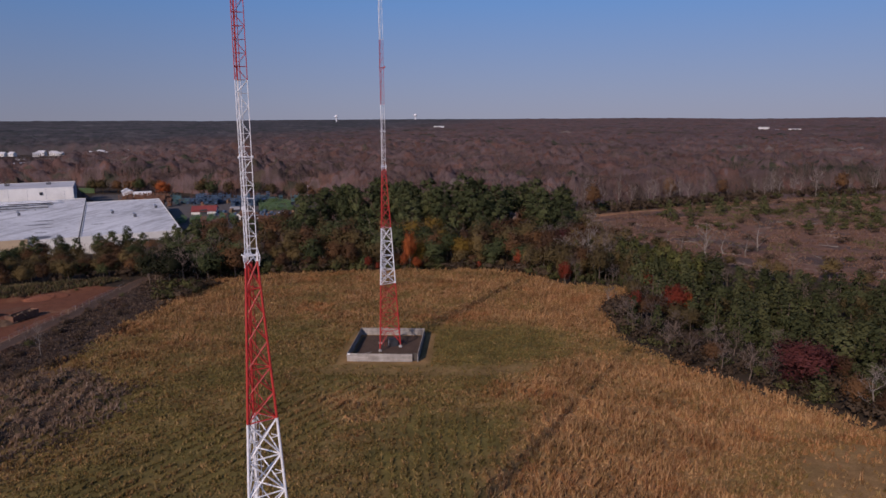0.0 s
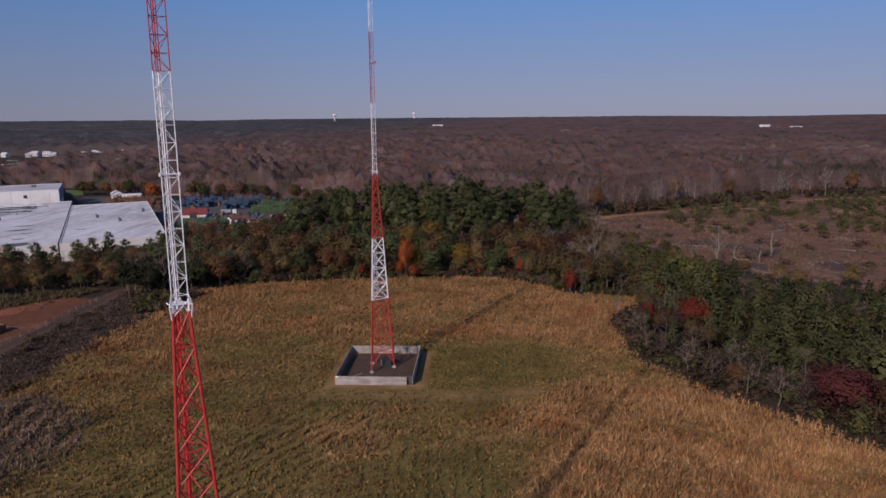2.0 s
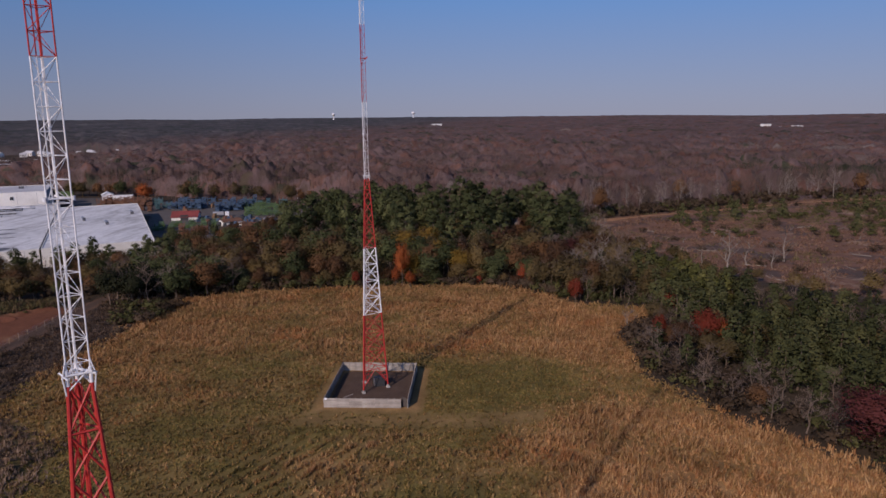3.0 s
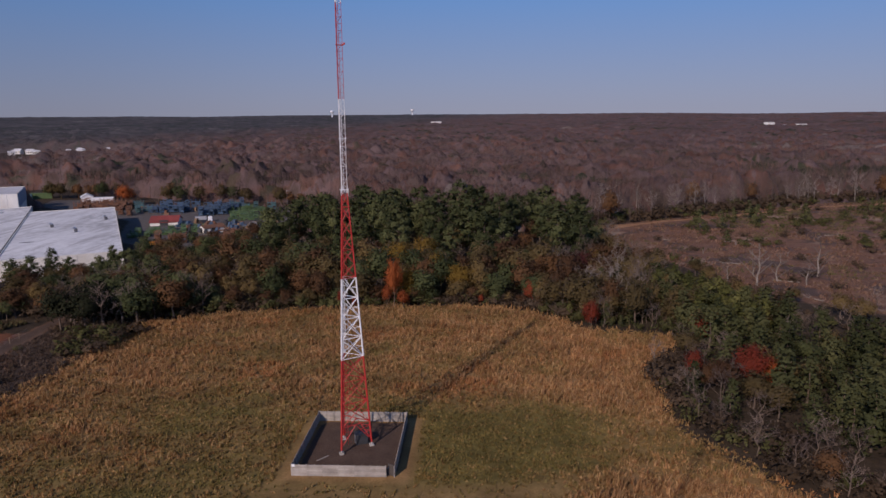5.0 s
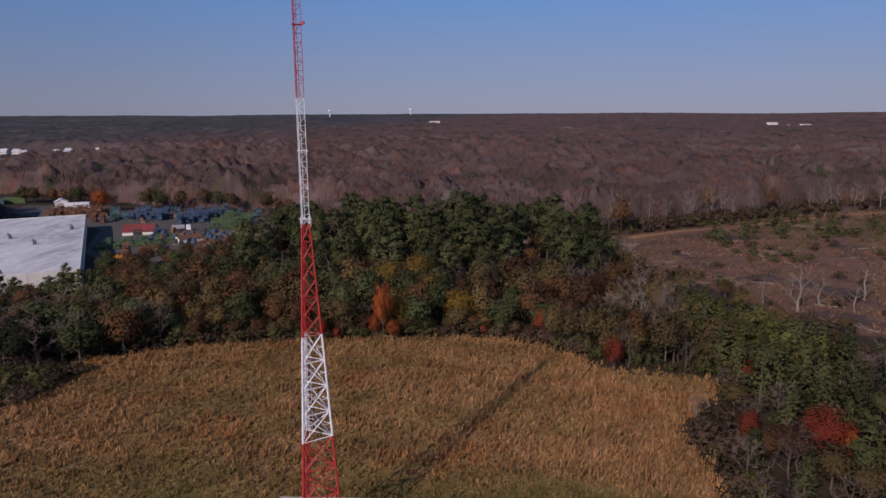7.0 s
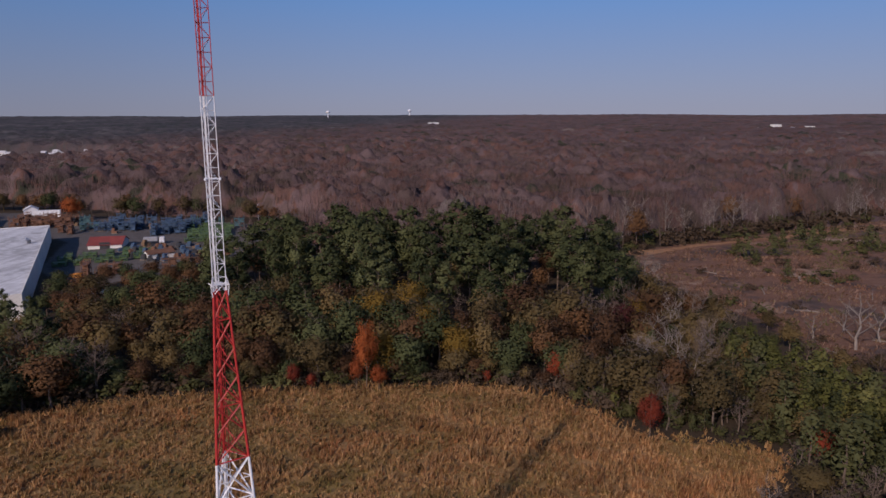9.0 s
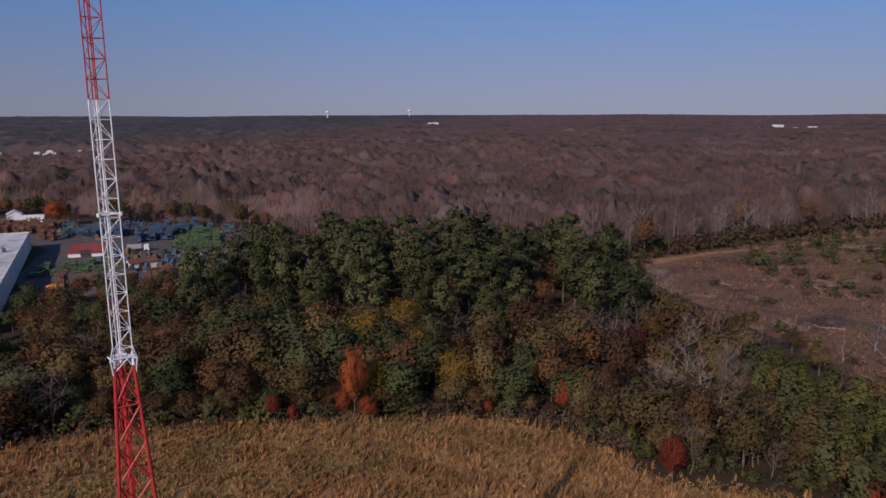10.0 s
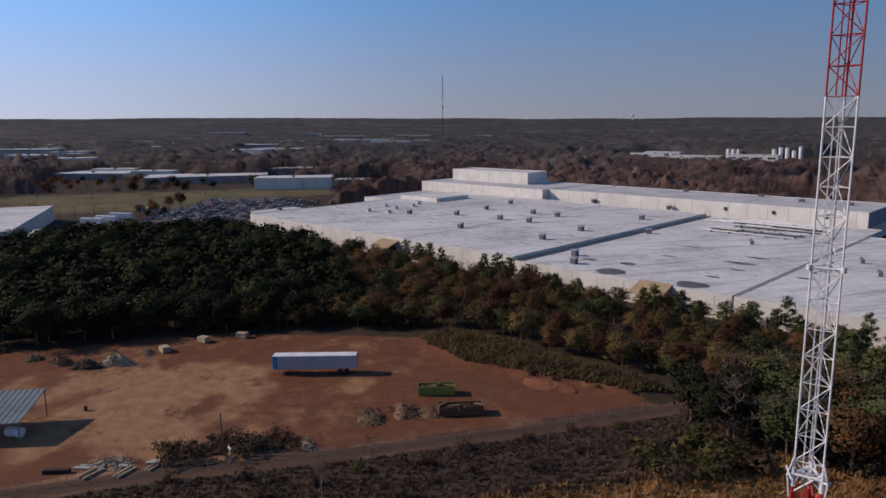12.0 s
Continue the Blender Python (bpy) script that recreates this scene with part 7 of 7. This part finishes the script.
part("hoop", Build().tube((0, 0, 0.45), (0, 0, 0.5), 0.34, 0.34, 12), M_RUST, drum)
for x, y, turn in ((-103.5, 108.0, 70), (-102.5, 113.5, 65), (-102.0, 118.5, 75), (-103.5, 111, 160)):
    sl = thing("concrete_slab", "pale broken concrete slab beside the track", "slab", pose(x, y, 0.02, 0, 0, turn), group="concrete slabs")
    part("slab", Build().box((0, 0, 0.15), (2.6, 0.7, 0.3), 0, 0.04), M_CONCRETE, sl)
    part("slab", Build().box((0.2, 0.9, 0.12), (2.0, 0.5, 0.24), 8, 0.04), M_CONCRETE, sl)
# chain link fence along the track: posts and rails
fence = thing("wire_fence", "rusty wire fence along the dirt track", "fence", pose(0, 0, 0))
line = [(-99.8, 84), (-99.3, 100), (-98.6, 120), (-96.8, 146), (-95.8, 175), (-95.6, 205)]
for (ax, ay), (bx, by) in zip(line, line[1:]):
    n = max(2, round(math.hypot(bx - ax, by - ay) / 3.2))
    for k in range(n):
        x, y = ax + (bx - ax) * k / n, ay + (by - ay) * k / n
        part("post", Build().tube((x, y, -0.2), (x, y, 1.5), 0.05, 0.04, 6), M_TIMBER, fence)
    for h in (0.5, 1.0, 1.4):
        part("wire", Build().tube((ax, ay, h), (bx, by, h), 0.015, 0.015, 4), M_GALV, fence)


# ---- the work yard behind the plant ----
def rack(x, y, turn, mat, label, group):
    ob = thing("storage_rack", label, "rack", pose(x, y, float(ground_z(x, y)), 0, 0, turn), group=group)
    for sx in (-2.0, 0, 2.0):
        part("end_frame", Build().box((sx, -0.9, 1.9), (0.16, 0.16, 3.8)).box((sx, 0.9, 1.9), (0.16, 0.16, 3.8)).box((sx, 0, 3.7), (0.1, 1.7, 0.12)), mat, ob)
    for z in (0.5, 1.7, 2.9):
        part("shelf", Build().box((0, 0, z), (4.2, 2.0, 0.16)), mat, ob)
    for z in (1.1, 2.3):
        part("crate", Build().box((-0.6 if z < 2 else 0.7, 0, z - 0.1), (2.2, 1.5, 0.9), 0, 0.04), mat, ob)
    return ob


base_blue = rack(-168, 447, 20, M_BLUE, "blue steel storage rack in the work yard", "blue racks")
base_teal = rack(-181, 437, 20, M_TEAL, "teal steel storage rack in the work yard", "teal racks")
base_green = rack(-112, 418, 20, M_GREEN, "green steel frame stack in the work yard", "green racks")
base_rust = rack(-205, 446, 20, M_RUST, "rust-brown pallet stack in the work yard", "rusty stacks")
yard_rng = random.Random(3)
clutter_rng = random.Random(19)
for base, spots in ((base_blue, [(-160 + 5 * i, 412 + 4.5 * j) for i in range(4) for j in range(3)] + [(-131 + 4.6 * i + 0.6 * j, 400 + 3.4 * i + 4.4 * j) for i in range(3) for j in range(4)] + [(-150 + 6 * i, 428 + 1.5 * i) for i in range(6)]),
                    (base_teal, [(-169, 414), (-166, 418), (-172, 421), (-120, 424), (-115, 426), (-110, 428), (-124, 418), (-100, 424)]),
                    (base_green, [(-108 + 5 * i - 2.2 * j, 386 + 6.0 * j + 0.8 * i) for i in range(4) for j in range(7)] + [(-135 + 5.4 * i - 1.4 * j, 337 + 3.6 * i + 6 * j) for i in range(5) for j in range(3)]),
                    (base_rust, [(-206 + 5.4 * i, 421 + 5 * j) for i in range(5) for j in range(4)] + [(-117 + 4.2 * i, 322 + 2 * i) for i in range(3)] + [(-92 + 3 * i, 329 + 3 * i) for i in range(3)] + [(-176, 408), (-170, 404)])):
    for x, y in spots:
        x, y = x + yard_rng.uniform(-0.8, 0.8), y + yard_rng.uniform(-0.8, 0.8)
        copy_thing(base, pose(x, y, float(ground_z(x, y)), 0, 0, 20 + yard_rng.choice((0, 0, 90)) + yard_rng.uniform(-6, 6)) @ Matrix.Diagonal((1.1, 1.1, yard_rng.uniform(0.5, 0.7) if base is base_green else yard_rng.uniform(0.9, 1.6), 1)))


def pallet_load(x, y, turn, mat, label):
    ob = thing("pallet_load", label, "pallet", pose(x, y, float(ground_z(x, y)), 0, 0, turn), group="pallet loads")
    part("pallet", Build().box((0, 0, 0.08), (2.6, 1.8, 0.16)), M_TIMBER, ob)
    part("load", Build().box((-0.5, 0.1, 0.9), (1.4, 1.5, 1.5), 4, 0.05).box((0.75, -0.1, 0.6), (1.0, 1.4, 0.95), -6, 0.05).box((-0.4, 0, 2.0), (1.1, 1.2, 0.7), 12, 0.05), mat, ob)
    return ob


loads = [pallet_load(-150, 405, 10, M_RUST, "rusty scrap parts stacked on a pallet"), pallet_load(-160, 412, 30, M_DARK, "dark machine parts stacked on a pallet"),
         pallet_load(-140, 420, 60, M_DEBRIS, "brown crates stacked on a pallet"), pallet_load(-155, 425, 5, M_BLUE, "blue crates stacked on a pallet")]
placed = spaced([(-82, 350), (-78, 372), (-100, 376), (-124, 376), (-128, 366), (-108, 344)], 4.2, 33, 2600) + spaced([(-214, 424), (-180, 424), (-178, 440), (-214, 452)], 5.0, 34, 900)
for x, y in placed[:72]:
    copy_thing(yard_rng.choice(loads), pose(x, y, float(ground_z(x, y)), 0, 0, yard_rng.uniform(0, 180)) @ Matrix.Diagonal((1.2, 1.2, yard_rng.uniform(0.6, 1.2), 1)))


def gable(x, y, w, d, h, g, turn, wallmat, roofmat, label, name="shed"):
    ob = thing(name, label, "shed", pose(x, y, float(ground_z(x, y)), 0, 0, turn))
    part("wall", Build().add([(-w / 2, -d / 2, -0.3), (w / 2, -d / 2, -0.3), (w / 2, d / 2, -0.3), (-w / 2, d / 2, -0.3), (-w / 2, -d / 2, h), (w / 2, -d / 2, h), (w / 2, d / 2, h), (-w / 2, d / 2, h), (-w / 2, 0, h + g), (w / 2, 0, h + g)],
                             [(0, 1, 5, 4), (1, 2, 6, 9, 5), (2, 3, 7, 6), (3, 0, 4, 8, 7), (3, 2, 1, 0)]), wallmat, ob)
    for s in (-1, 1):
        part("roof_slope", Build().add([(-w / 2 - 0.4, s * (d / 2 + 0.4), h - 0.15), (w / 2 + 0.4, s * (d / 2 + 0.4), h - 0.15), (w / 2 + 0.4, 0, h + g + 0.1), (-w / 2 - 0.4, 0, h + g + 0.1),
                                        (-w / 2 - 0.4, s * (d / 2 + 0.4), h - 0.03), (w / 2 + 0.4, s * (d / 2 + 0.4), h - 0.03), (w / 2 + 0.4, 0, h + g + 0.22), (-w / 2 - 0.4, 0, h + g + 0.22)],
                                       [(0, 1, 2, 3), (7, 6, 5, 4), (0, 4, 5, 1), (1, 5, 6, 2), (3, 2, 6, 7), (0, 3, 7, 4)]), roofmat, ob)
    part("door", Build().box((0, -d / 2 - 0.04, 1.3), (w * 0.3, 0.1, 2.6)), M_DARK, ob)
    return ob


gable(-137.0, 375, 12.5, 12, 1.6, 2.2, 14, M_WALL, M_REDROOF, "shed with a red sheet-metal roof in the work yard")
gable(-106, 352, 9, 6, 2.4, 0.8, 40, M_WALL, M_RUST, "low shed with a rusty roof in the work yard")
gable(-224, 462, 6.5, 6.5, 3.0, 1.6, -60, M_WHITE_STEEL, M_WHITE_STEEL, "white fabric storage tent in the work yard", "storage_tent")
for x, y, turn, mat, label in ((-210, 454, 20, M_WHITE_STEEL, "white shipping container in the work yard"), (-262, 478, 20, M_GREEN, "green shipping container in the work yard"), (-270, 470, 25, M_TEAL, "teal shipping container in the work yard")):
    ob = thing("shipping_container", label, "container", pose(x, y, float(ground_z(x, y)), 0, 0, turn))
    part("shell", Build().box((0, 0, 1.9), (12.0, 2.6, 3.6), 0, 0.05), mat, ob)
    for k in range(10):
        part("corrugation", Build().box((-5.4 + 1.2 * k, -1.33, 1.9), (0.4, 0.08, 3.2)), mat, ob)
truck = thing("box_truck", "white flatbed lorry parked in the work yard", "truck", pose(-121, 381, float(ground_z(-121, 381)), 0, 0, 20))
part("cab", Build().box((2.9, 0, 1.5), (2.0, 2.3, 2.2), 0, 0.15), M_WHITE_STEEL, truck)
part("windscreen", Build().box((3.86, 0, 1.95), (0.1, 2.0, 0.8)), M_GLASS, truck)
part("bed", Build().box((-1.4, 0, 1.1), (6.0, 2.4, 0.3), 0, 0.03), M_DARK, truck)
part("load", Build().box((-1.4, 0, 2.0), (5.4, 2.2, 1.5), 0, 0.1), M_GREYROOF, truck)
wheel = Build().tube((0, -0.15, 0), (0, 0.15, 0), 0.48, 0.48, 12).mesh("wheel", M_TYRE)
for x in (2.7, -2.6, -3.7):
    for s in (-1.0, 1.0):
        part("wheel", wheel, None, truck).matrix_basis = pose(x, s, 0.48)
heap(-119.5, 322, 4.0, 2.0, 1.3, M_ORANGE_STEEL, "stack of orange-yellow sheeting under trees", 0, "sheeting_stack", 10)
heap(-103.0, 302, 4.0, 2.2, 1.3, M_WHITE_STEEL, "heap of white plastic sheeting among trees", 0, "sheeting_heap", 20)
heap(-92.0, 368, 5.0, 2.5, 2.0, M_GALV, "heap of grey steel pipes in the work yard", 70, "pipe_heap", -40)
post = thing("yard_light_pole", "thin grey light pole at the work yard", "pole", pose(-96, 440, float(ground_z(-96, 440))))
part("shaft", Build().tube((0, 0, -0.3), (0, 0, 9), 0.14, 0.09, 8), M_GALV, post)
part("lamp_head", Build().box((0.5, 0, 9.0), (1.0, 0.3, 0.18), 0, 0.03), M_DARK, post)
